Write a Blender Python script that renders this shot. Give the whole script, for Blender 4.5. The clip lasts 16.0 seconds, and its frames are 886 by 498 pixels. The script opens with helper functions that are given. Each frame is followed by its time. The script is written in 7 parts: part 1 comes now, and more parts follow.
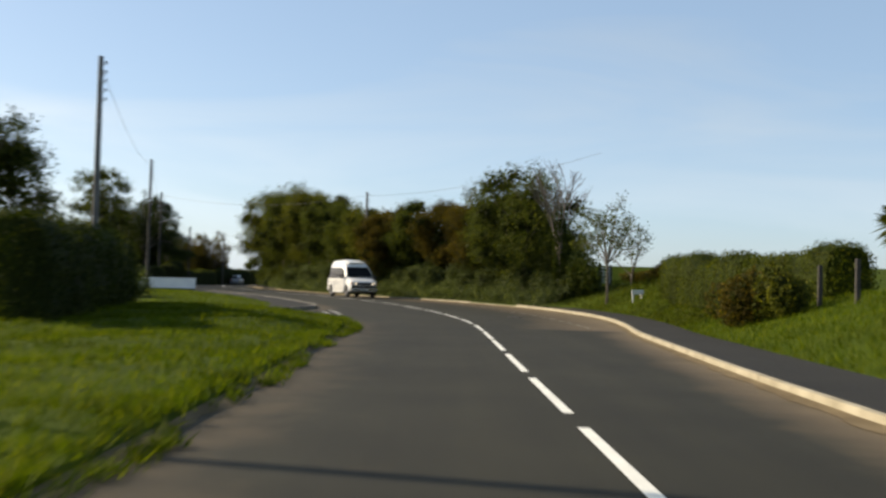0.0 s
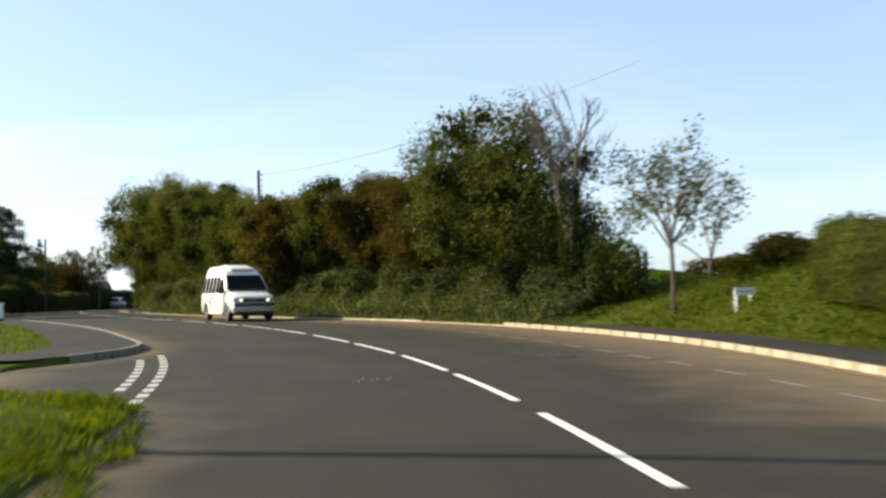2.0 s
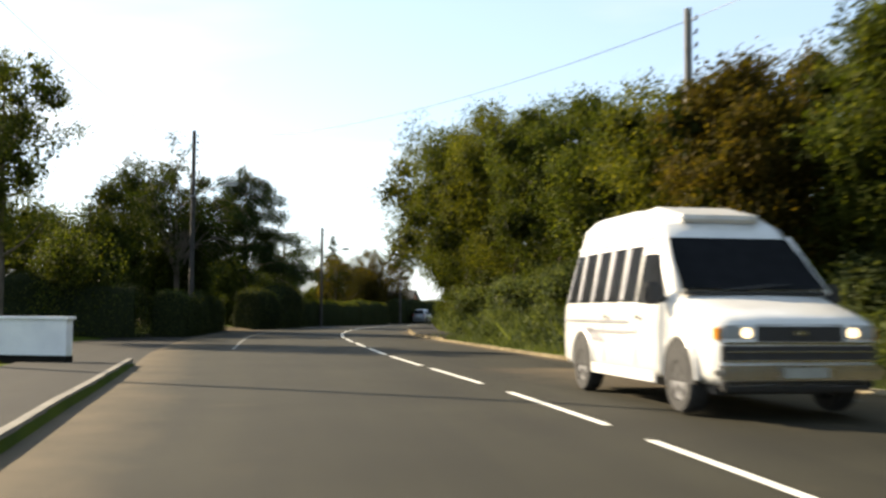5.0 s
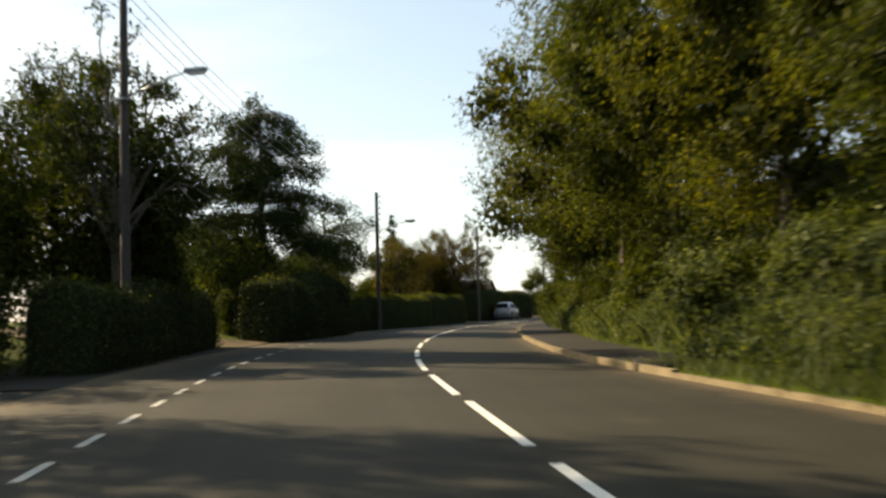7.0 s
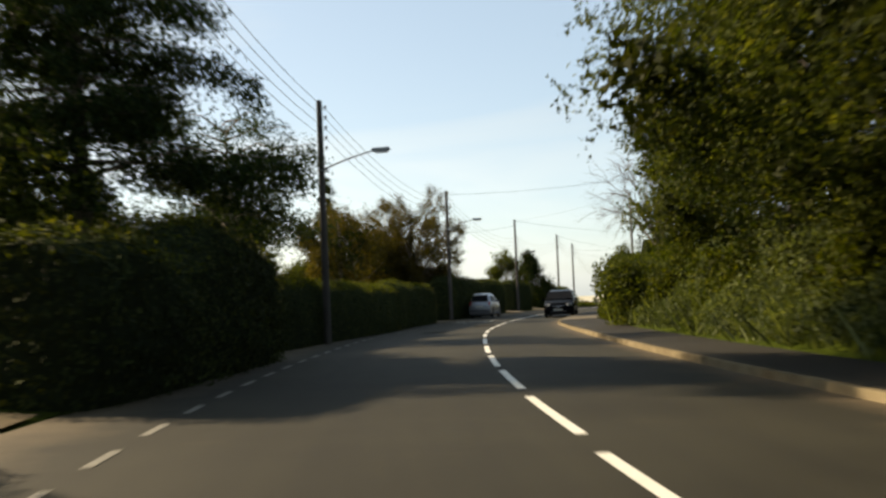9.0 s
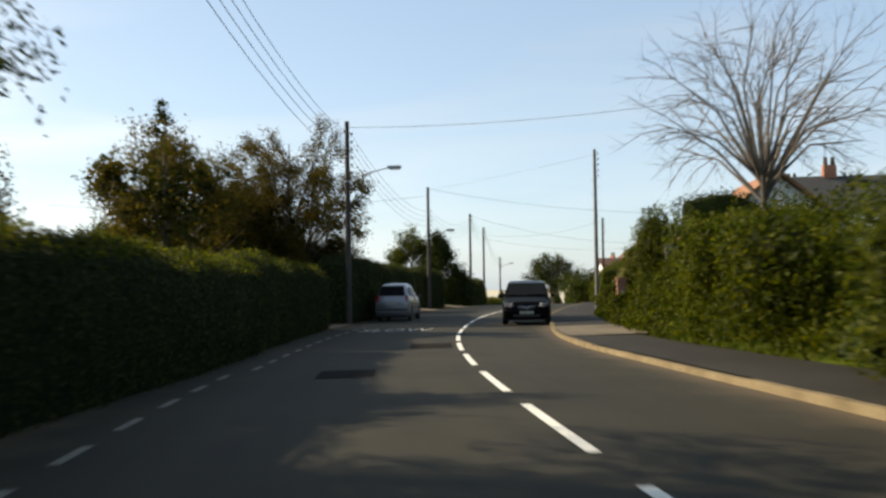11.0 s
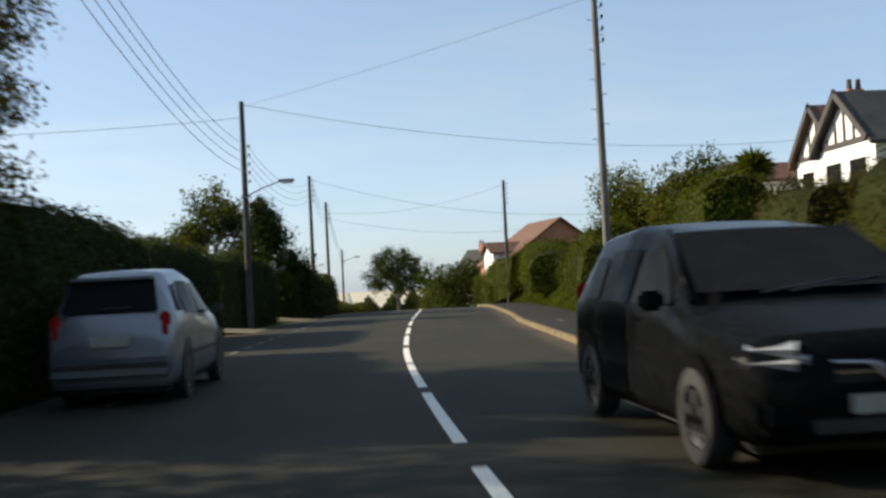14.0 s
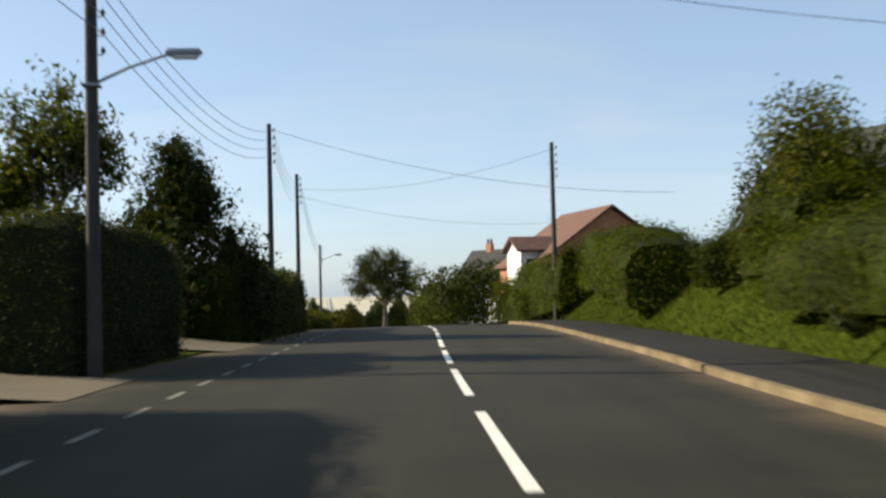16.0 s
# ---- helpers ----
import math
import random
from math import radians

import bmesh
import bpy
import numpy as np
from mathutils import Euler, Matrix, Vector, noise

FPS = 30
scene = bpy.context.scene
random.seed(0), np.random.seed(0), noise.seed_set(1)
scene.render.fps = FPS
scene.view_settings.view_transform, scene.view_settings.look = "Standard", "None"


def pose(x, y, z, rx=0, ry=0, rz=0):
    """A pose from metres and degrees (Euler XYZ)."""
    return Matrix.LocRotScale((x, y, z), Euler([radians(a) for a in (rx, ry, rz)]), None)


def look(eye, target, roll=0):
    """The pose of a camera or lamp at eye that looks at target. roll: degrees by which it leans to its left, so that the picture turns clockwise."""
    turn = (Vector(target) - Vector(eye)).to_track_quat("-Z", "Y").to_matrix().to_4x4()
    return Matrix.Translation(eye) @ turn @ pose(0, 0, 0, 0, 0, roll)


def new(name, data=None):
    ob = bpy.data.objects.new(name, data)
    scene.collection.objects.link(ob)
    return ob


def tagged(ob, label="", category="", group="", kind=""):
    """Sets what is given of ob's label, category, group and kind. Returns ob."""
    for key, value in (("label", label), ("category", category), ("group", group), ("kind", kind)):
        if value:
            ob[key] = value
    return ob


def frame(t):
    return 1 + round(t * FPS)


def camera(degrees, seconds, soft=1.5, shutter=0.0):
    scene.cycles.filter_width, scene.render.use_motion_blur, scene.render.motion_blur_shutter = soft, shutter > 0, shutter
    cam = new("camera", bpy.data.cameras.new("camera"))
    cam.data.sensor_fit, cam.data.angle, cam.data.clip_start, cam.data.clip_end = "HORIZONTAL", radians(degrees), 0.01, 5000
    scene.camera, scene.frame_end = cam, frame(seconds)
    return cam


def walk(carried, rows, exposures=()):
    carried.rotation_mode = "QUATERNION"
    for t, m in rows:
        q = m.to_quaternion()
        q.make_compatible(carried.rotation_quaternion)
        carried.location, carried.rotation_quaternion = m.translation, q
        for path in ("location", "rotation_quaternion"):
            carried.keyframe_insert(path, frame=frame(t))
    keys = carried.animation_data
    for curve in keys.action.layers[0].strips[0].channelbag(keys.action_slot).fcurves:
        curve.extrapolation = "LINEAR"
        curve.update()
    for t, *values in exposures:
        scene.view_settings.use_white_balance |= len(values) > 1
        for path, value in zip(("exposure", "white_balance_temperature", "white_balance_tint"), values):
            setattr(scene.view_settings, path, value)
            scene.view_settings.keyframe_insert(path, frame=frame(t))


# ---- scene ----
cam = camera(46.0, 16.0, soft=2.6, shutter=0.5)
# seconds, x, y, z, yaw, pitch, roll
PATH = [
    (0.0, 0.00, 0.00, 1.250, -0.00, 1.86, -1.46),
    (0.5, -0.49, 6.18, 1.202, -3.09, 2.55, -0.63),
    (1.0, -0.66, 12.43, 1.158, -5.20, 2.39, -0.12),
    (1.5, -0.71, 18.78, 1.124, -5.89, 2.45, 0.46),
    (2.0, -0.79, 25.13, 1.096, -4.66, 2.52, 1.12),
    (2.5, -1.17, 31.53, 1.069, -2.82, 2.34, 0.79),
    (3.0, -1.69, 37.88, 1.055, -0.85, 1.97, -0.13),
    (3.5, -2.52, 44.18, 1.060, 1.88, 2.44, -0.26),
    (4.0, -3.63, 50.27, 1.088, 5.26, 3.12, 0.13),
    (4.5, -5.32, 56.28, 1.165, 8.92, 3.16, -0.11),
    (5.0, -6.99, 62.00, 1.249, 12.46, 3.49, -0.29),
    (7.5, -17.28, 91.01, 1.366, 15.80, 2.96, 1.55),
    (8.0, -19.90, 97.00, 1.382, 14.82, 2.79, 2.24),
    (8.5, -22.16, 103.09, 1.402, 13.30, 2.56, 2.63),
    (9.0, -24.17, 109.20, 1.436, 11.42, 2.69, 2.45),
    (9.5, -25.91, 115.32, 1.462, 9.29, 2.21, 1.81),
    (12.0, -31.63, 144.56, 1.396, 1.46, 2.05, 1.47),
    (12.5, -32.21, 150.08, 1.337, -0.50, 1.90, 2.00),
    (13.0, -32.51, 155.55, 1.283, -2.57, 1.87, 2.29),
    (13.5, -32.78, 161.00, 1.255, -3.69, 1.94, 2.68),
    (14.0, -32.94, 166.42, 1.249, -5.22, 1.89, 2.86),
    (14.5, -32.89, 171.74, 1.253, -6.92, 2.22, 2.92),
    (15.0, -32.79, 177.04, 1.248, -7.37, 2.29, 2.87),
    (15.5, -32.64, 182.24, 1.230, -6.74, 2.09, 2.34),
    (16.0, -32.65, 187.82, 1.214, -6.21, 2.28, 1.46),
]
# seconds, stops, kelvin, tint
EXPOSURES = [(0.0, 0.7, 7700, 10), (1.0, 0.9, 7700, 10), (1.5, 1.02, 7800, 10), (2.5, 1.41, 7600, 10), (3.5, 1.92, 7400, 10), (5.0, 1.48, 8400, 10), (7.5, 1.18, 9800, 10), (9.0, 0.98, 9400, 10), (9.7, 0.92, 9000, 10), (12.0, 0.89, 7900, 10), (13.0, 0.79, 7700, 10), (14.0, 0.74, 7600, 10), (14.5, 0.87, 7700, 10), (16.0, 0.8, 7700, 10)]
walk(cam, [(t, pose(x, y, z, 90 + pitch, roll, yaw)) for t, x, y, z, yaw, pitch, roll in PATH], exposures=EXPOSURES)

# ---- light ----
SUN_AZ = 72.0     # degrees to the left of +y
SUN_EL = 28.0
sun_dir = Vector((-math.sin(radians(SUN_AZ)) * math.cos(radians(SUN_EL)), math.cos(radians(SUN_AZ)) * math.cos(radians(SUN_EL)), math.sin(radians(SUN_EL))))
world = bpy.data.worlds.new("sky")
scene.world = world
world.use_nodes = True
wn = world.node_tree.nodes
sky = wn.new("ShaderNodeTexSky")
sky.sky_type = "NISHITA"
sky.sun_disc = False
sky.sun_elevation = radians(SUN_EL)
sky.sun_rotation = radians(-SUN_AZ)
sky.air_density = 0.8
sky.dust_density = 0.9
sky.ozone_density = 3.0
wn["Background"].inputs[1].default_value = 0.111
wl = world.node_tree.links
coord = wn.new("ShaderNodeTexCoord")
stretch = wn.new("ShaderNodeMapping")
stretch.inputs["Scale"].default_value = (1.6, 2.6, 9.0)
stretch.inputs["Rotation"].default_value = (0.25, 0.1, 0.5)
wl.new(coord.outputs["Generated"], stretch.inputs[0])
cirrus = wn.new("ShaderNodeTexNoise")
cirrus.inputs["Scale"].default_value, cirrus.inputs["Detail"].default_value, cirrus.inputs["Distortion"].default_value = 1.3, 7, 0.6
wl.new(stretch.outputs[0], cirrus.inputs["Vector"])
veil = wn.new("ShaderNodeMapRange")
veil.inputs["From Min"].default_value, veil.inputs["From Max"].default_value = 0.42, 0.78
veil.inputs["To Min"].default_value, veil.inputs["To Max"].default_value = 0.04, 0.85
wl.new(cirrus.outputs["Fac"], veil.inputs["Value"])
grey = wn.new("ShaderNodeRGBToBW")
wl.new(sky.outputs[0], grey.inputs[0])
pale = wn.new("ShaderNodeMix")
pale.data_type, pale.blend_type = "RGBA", "MULTIPLY"
pale.inputs[0].default_value = 1.0
wl.new(grey.outputs[0], pale.inputs[6])
pale.inputs[7].default_value = (1.22, 1.38, 1.54, 1)
haze = wn.new("ShaderNodeMix")
haze.data_type = "RGBA"
wl.new(veil.outputs[0], haze.inputs[0])
wl.new(sky.outputs[0], haze.inputs[6])
wl.new(pale.outputs[2], haze.inputs[7])
thin = wn.new("ShaderNodeMix")
thin.data_type = "RGBA"
thin.inputs[0].default_value = 0.4
wl.new(haze.outputs[2], thin.inputs[6])
thin.inputs[7].default_value = (2.35, 3.75, 5.9, 1)
wl.new(thin.outputs[2], wn["Background"].inputs[0])
sun_data = bpy.data.lights.new("sun", "SUN")
sun_data.energy = 5.0
sun_data.angle = radians(0.6)
sun_data.color = (1.0, 0.93, 0.82)
sun = new("sun", sun_data)
sun.matrix_world = look(sun_dir * 100, (0, 0, 0))


# ---- materials ----
def nodes_of(name):
    m = bpy.data.materials.new(name)
    m.use_nodes = True
    nt = m.node_tree
    return m, nt, nt.nodes["Principled BSDF"]


def ramp(nt, fac, stops):
    r = nt.nodes.new("ShaderNodeValToRGB")
    els = r.color_ramp.elements
    while len(els) < len(stops):
        els.new(0.5)
    for e, (p, c) in zip(els, stops):
        e.position, e.color = p, (*c, 1)
    nt.links.new(fac, r.inputs[0])
    return r.outputs[0]


def noise_tex(nt, scale, detail=4.0, rough=0.55, vec=None):
    n = nt.nodes.new("ShaderNodeTexNoise")
    n.inputs["Scale"].default_value, n.inputs["Detail"].default_value, n.inputs["Roughness"].default_value = scale, detail, rough
    if vec is None:
        g = nt.nodes.new("ShaderNodeNewGeometry")
        vec = g.outputs["Position"]
    nt.links.new(vec, n.inputs["Vector"])
    return n.outputs["Fac"]


def mix(nt, fac, a, b, kind="MIX"):
    m = nt.nodes.new("ShaderNodeMix")
    m.data_type, m.blend_type = "RGBA", kind
    for k, v in ((0, fac), (6, a), (7, b)):
        if isinstance(v, (float, int)):
            m.inputs[k].default_value = v
        elif isinstance(v, tuple):
            m.inputs[k].default_value = (*v, 1)
        else:
            nt.links.new(v, m.inputs[k])
    return m.outputs[2]


def bump(nt, bsdf, height, strength, dist):
    b = nt.nodes.new("ShaderNodeBump")
    b.inputs["Strength"].default_value, b.inputs["Distance"].default_value = strength, dist
    nt.links.new(height, b.inputs["Height"])
    nt.links.new(b.outputs[0], bsdf.inputs["Normal"])


def plain(name, dark, light, rough=0.7, scale=6.0, fine=60.0, metal=0.0, relief=0.3, dist=0.004, spec=0.5):
    m, nt, b = nodes_of(name)
    c = ramp(nt, noise_tex(nt, scale, 5), [(0.3, dark), (0.7, light)])
    f = noise_tex(nt, fine, 3)
    c = mix(nt, 0.35, c, ramp(nt, f, [(0.25, tuple(x * 0.6 for x in dark)), (0.75, tuple(min(1, x * 1.25) for x in light))]))
    nt.links.new(c, b.inputs["Base Color"])
    b.inputs["Roughness"].default_value, b.inputs["Metallic"].default_value = rough, metal
    b.inputs["Specular IOR Level"].default_value = spec
    if relief:
        bump(nt, b, f, relief, dist)
    return m


def foliage(name, dark, light, tip, trans=0.35, rough=0.65, spec=0.05):
    """Leaves: each leaf has its own tone, with larger patches of tone over the crown."""
    m, nt, b = nodes_of(name)
    g = nt.nodes.new("ShaderNodeNewGeometry")
    leaf = ramp(nt, g.outputs["Random Per Island"], [(0.0, dark), (0.6, light), (1.0, tip)])
    patch = ramp(nt, noise_tex(nt, 0.55, 3), [(0.3, (0.55, 0.55, 0.55)), (0.7, (1.25, 1.2, 1.05))])
    c = mix(nt, 1.0, mix(nt, 1.0, leaf, (0.52, 0.53, 0.41), "MULTIPLY"), patch, "MULTIPLY")
    nt.links.new(c, b.inputs["Base Color"])
    b.inputs["Roughness"].default_value = rough
    b.inputs["Specular IOR Level"].default_value = spec
    t = nt.nodes.new("ShaderNodeBsdfTranslucent")
    nt.links.new(mix(nt, 1.0, c, (1.5, 1.45, 0.6), "MULTIPLY"), t.inputs["Color"])
    s = nt.nodes.new("ShaderNodeMixShader")
    s.inputs[0].default_value = trans
    nt.links.new(b.outputs[0], s.inputs[1])
    nt.links.new(t.outputs[0], s.inputs[2])
    nt.links.new(s.outputs[0], nt.nodes["Material Output"].inputs[0])
    return m


def asphalt(name, base, dust=True):
    m, nt, b = nodes_of(name)
    uv = nt.nodes.new("ShaderNodeUVMap")
    big = noise_tex(nt, 0.35, 4)
    c = ramp(nt, big, [(0.3, tuple(x * 0.68 for x in base)), (0.7, tuple(x * 1.32 for x in base))])
    grain = noise_tex(nt, 90, 2, 0.7)
    c = mix(nt, 0.3, c, ramp(nt, grain, [(0.35, tuple(x * 0.35 for x in base)), (0.72, tuple(x * 2.1 for x in base))]))
    # long streaks along the lanes
    sc = nt.nodes.new("ShaderNodeMapping")
    sc.inputs["Scale"].default_value = (1.6, 0.05, 1)
    nt.links.new(uv.outputs[0], sc.inputs[0])
    st = noise_tex(nt, 1.0, 4, 0.6, sc.outputs[0])
    c = mix(nt, 0.4, c, mix(nt, 1.0, c, ramp(nt, st, [(0.35, (0.72, 0.72, 0.74)), (0.65, (1.35, 1.33, 1.25))]), "MULTIPLY"))
    if dust:
        at = nt.nodes.new("ShaderNodeAttribute")
        at.attribute_name = "dust"
        n = noise_tex(nt, 0.9, 5, 0.65)
        mul = nt.nodes.new("ShaderNodeMath")
        mul.operation = "MULTIPLY_ADD"
        nt.links.new(n, mul.inputs[0])
        mul.inputs[1].default_value = 0.9
        nt.links.new(at.outputs["Fac"], mul.inputs[2])
        sub = nt.nodes.new("ShaderNodeMath")
        sub.operation, sub.use_clamp = "SUBTRACT", True
        nt.links.new(mul.outputs[0], sub.inputs[0])
        sub.inputs[1].default_value = 0.55
        c = mix(nt, sub.outputs[0], c, (0.125, 0.092, 0.055))
    nt.links.new(c, b.inputs["Base Color"])
    b.inputs["Roughness"].default_value = 0.82
    b.inputs["Specular IOR Level"].default_value = 0.16
    bump(nt, b, grain, 0.5, 0.006)
    return m


M = {}
M["asphalt"] = asphalt("asphalt", (0.0208, 0.0194, 0.0127))
M["footway"] = asphalt("footway_asphalt", (0.0195, 0.0176, 0.0137), False)
M["apron"] = asphalt("dusty_concrete", (0.12, 0.1, 0.07), False)
M["gravel"] = plain("tan_gravel", (0.05, 0.037, 0.021), (0.12, 0.09, 0.05), 0.95, 1.5, 40, relief=0.8, dist=0.02, spec=0.1)
M["patch"] = plain("patch_asphalt", (0.009, 0.008, 0.007), (0.02, 0.018, 0.015), 0.95, 3, 120, spec=0.03)
M["paint"] = plain("road_paint", (0.5, 0.49, 0.43), (0.78, 0.76, 0.68), 0.6, 5, 60)
M["paint_worn"] = plain("worn_road_paint", (0.2, 0.2, 0.175), (0.46, 0.45, 0.4), 0.7, 7, 60)
M["paint_faint"] = plain("worn_and_shaded_paint", (0.07, 0.065, 0.05), (0.2, 0.19, 0.155), 0.8, 7, 60)
M["kerb"] = plain("kerb_concrete", (0.085, 0.064, 0.036), (0.23, 0.185, 0.115), 0.92, 1.3, 45, relief=0.6, spec=0.1)
M["soil"] = plain("soil", (0.085, 0.062, 0.036), (0.16, 0.122, 0.072), 0.95, 1.2, 25, relief=0.6, dist=0.02, spec=0.08)
M["iron"] = plain("cast_iron", (0.02, 0.018, 0.016), (0.05, 0.045, 0.04), 0.6, 8, 90, 0.6)
M["pole"] = plain("creosoted_wood", (0.02, 0.0175, 0.0155), (0.06, 0.053, 0.047), 0.9, 1.6, 45, relief=0.5)
M["pole_grey"] = plain("weathered_wood", (0.066, 0.064, 0.062), (0.15, 0.147, 0.143), 0.8, 1.6, 45, relief=0.5)
M["metal"] = plain("galvanised_steel", (0.2, 0.21, 0.22), (0.36, 0.37, 0.38), 0.45, 5, 60, 0.7, 0.1)
M["cable"] = plain("black_cable", (0.015, 0.015, 0.016), (0.035, 0.035, 0.036), 0.5, 5, 60, 0, 0)
M["ceramic"] = plain("brown_insulator", (0.05, 0.03, 0.02), (0.1, 0.06, 0.04), 0.25, 5, 60, 0, 0)
M["bark"] = plain("bark", (0.045, 0.034, 0.024), (0.13, 0.1, 0.075), 0.9, 2.5, 30, relief=0.9, dist=0.03)
M["twig"] = plain("grey_twigs", (0.06, 0.048, 0.038), (0.15, 0.125, 0.1), 0.9, 2.5, 30, relief=0.3)
M["white_wall"] = plain("white_render", (0.62, 0.63, 0.64), (0.8, 0.8, 0.79), 0.8, 1.6, 50, relief=0.4)
M["brick"] = plain("red_brick", (0.24, 0.09, 0.055), (0.4, 0.17, 0.1), 0.85, 4, 50, relief=0.5)
M["mortar"] = plain("mortar", (0.3, 0.28, 0.25), (0.42, 0.4, 0.36), 0.9, 4, 50)
M["roof_red"] = plain("red_roof_tile", (0.07, 0.034, 0.024), (0.135, 0.064, 0.042), 0.9, 2.5, 30, relief=0.5)
M["roof_terracotta"] = plain("terracotta_tile", (0.16, 0.07, 0.034), (0.27, 0.125, 0.06), 0.9, 2.0, 30, relief=0.5)
M["roof_slate"] = plain("grey_slate", (0.03, 0.033, 0.034), (0.065, 0.066, 0.064), 0.9, 1.4, 30, relief=0.5, spec=0.15)
M["timber"] = plain("black_timber", (0.02, 0.017, 0.014), (0.05, 0.042, 0.036), 0.6, 3, 40)
M["glass"] = plain("dark_window_glass", (0.008, 0.009, 0.01), (0.014, 0.015, 0.017), 0.08, 1, 5, 0, 0, spec=0.05)
M["glass"].node_tree.nodes["Principled BSDF"].inputs["IOR"].default_value = 1.14
M["white_paint"] = plain("white_gloss_paint", (0.72, 0.72, 0.7), (0.82, 0.82, 0.8), 0.4, 3, 30, 0, 0)

M["grass"] = foliage("grass_blades", (0.052, 0.098, 0.009), (0.125, 0.188, 0.016), (0.235, 0.26, 0.033), 0.42)
M["bank_grass"] = foliage("bank_grass_blades", (0.027, 0.05, 0.004), (0.068, 0.1, 0.008), (0.13, 0.145, 0.017), 0.38)
M["turf"] = plain("turf", (0.026, 0.042, 0.005), (0.06, 0.08, 0.009), 0.95, 0.9, 30, relief=0.8, dist=0.03, spec=0.04)
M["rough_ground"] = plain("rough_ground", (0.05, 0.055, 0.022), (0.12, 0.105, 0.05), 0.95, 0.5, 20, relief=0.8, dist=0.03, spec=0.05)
M["stubble"] = plain("pale_stubble_field", (0.3, 0.28, 0.2), (0.48, 0.45, 0.34), 0.95, 0.02, 0.3, relief=0.3)
M["leaf_mid"] = foliage("mid_green_leaves", (0.04, 0.062, 0.018), (0.104, 0.136, 0.036), (0.2, 0.217, 0.07), 0.4)
M["leaf_dark"] = foliage("dark_green_leaves", (0.022, 0.04, 0.012), (0.05, 0.075, 0.018), (0.11, 0.125, 0.032), 0.3)
M["leaf_autumn"] = foliage("autumn_leaves", (0.056, 0.052, 0.019), (0.115, 0.096, 0.03), (0.2, 0.138, 0.046), 0.48)
M["leaf_yellow"] = foliage("yellow_green_leaves", (0.06, 0.078, 0.02), (0.145, 0.162, 0.038), (0.265, 0.26, 0.066), 0.42)
M["leaf_hedge"] = foliage("hedge_leaves", (0.034, 0.053, 0.008), (0.09, 0.12, 0.015), (0.175, 0.18, 0.029), 0.36)
M["leaf_hedge_brown"] = foliage("brownish_hedge_leaves", (0.05, 0.05, 0.018), (0.085, 0.08, 0.026), (0.13, 0.11, 0.038), 0.3)
M["leaf_reed"] = foliage("grey_green_reeds", (0.053, 0.08, 0.042), (0.13, 0.168, 0.094), (0.25, 0.295, 0.18), 0.35)
M["leaf_cedar"] = foliage("blue_green_sprays", (0.016, 0.036, 0.018), (0.038, 0.068, 0.028), (0.085, 0.112, 0.045), 0.25)
M["leaf_conifer"] = foliage("cypress_sprays", (0.014, 0.032, 0.014), (0.03, 0.055, 0.02), (0.06, 0.085, 0.03), 0.15)
M["leaf_yew"] = foliage("dark_hedge_leaves", (0.034, 0.05, 0.026), (0.062, 0.082, 0.036), (0.1, 0.12, 0.05), 0.1, 0.8, 0.05)
M["kerb_pale"] = plain("pale_kerb_concrete", (0.2, 0.17, 0.11), (0.4, 0.355, 0.26), 0.85, 1.1, 45, relief=0.6, spec=0.25)
# grey kerb tone darkened to paint the shade at the junction corner
M["kerb_shaded"] = plain("shaded_grey_kerb", (0.08, 0.072, 0.06), (0.2, 0.18, 0.145), 0.85, 2.5, 70, relief=0.5)
M["flower"] = foliage("pale_flowers", (0.5, 0.48, 0.3), (0.7, 0.68, 0.5), (0.8, 0.78, 0.65), 0.3)
M["leaf_beech"] = foliage("coppery_beech_leaves", (0.07, 0.05, 0.018), (0.16, 0.1, 0.035), (0.27, 0.16, 0.06), 0.4)
# paler leaf tone that paints sunlight on hedge tops
M["leaf_sunlit"] = foliage("sunlit_hedge_tips", (0.06, 0.085, 0.014), (0.13, 0.16, 0.026), (0.24, 0.24, 0.05), 0.4)
# near-black tone that paints the shade deep inside the dark hedges
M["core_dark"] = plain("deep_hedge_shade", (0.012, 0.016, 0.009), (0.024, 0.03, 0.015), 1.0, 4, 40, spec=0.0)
# core of the green hedges, toned below their leaves to paint inner shade
M["core_green"] = foliage("shaded_hedge_core", (0.03, 0.045, 0.009), (0.05, 0.068, 0.013), (0.08, 0.09, 0.02), 0.2)
M["stone"] = plain("earthy_stone", (0.03, 0.024, 0.015), (0.09, 0.072, 0.045), 0.92, 3.0, 30, relief=0.8, dist=0.02)
# leaf colour lowered to paint the shade inside crowns
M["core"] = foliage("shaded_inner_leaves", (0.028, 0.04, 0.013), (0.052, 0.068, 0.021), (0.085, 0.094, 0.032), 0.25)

# ---- plan of the road ----
# centre line as (y, x), edges as distances from it, heights by y
CL_Y = [-4000, -60, 0, 16, 30, 37, 42.5, 48.5, 53, 58, 63, 68.1, 72.3, 77.9, 83.4, 89.6, 99, 103, 108, 115.8, 122, 127, 133.5, 142, 149, 157, 165, 175, 185, 194, 203.9, 210, 228, 245, 260, 320, 420, 4000]
CL_X = [1.4, 1.4, 1.4, 1.35, 1.3, 1.2, 0.8, 0.05, -0.95, -2.2, -3.8, -5.6, -7.2, -9.5, -12.0, -14.8, -18.5, -20.1, -21.9, -24.2, -25.8, -26.9, -28.1, -29.5, -30.5, -31.35, -31.95, -32.1, -31.95, -31.4, -30.7, -30.2, -28.6, -28.0, -27.7, -27.2, -27.0, -27.0]
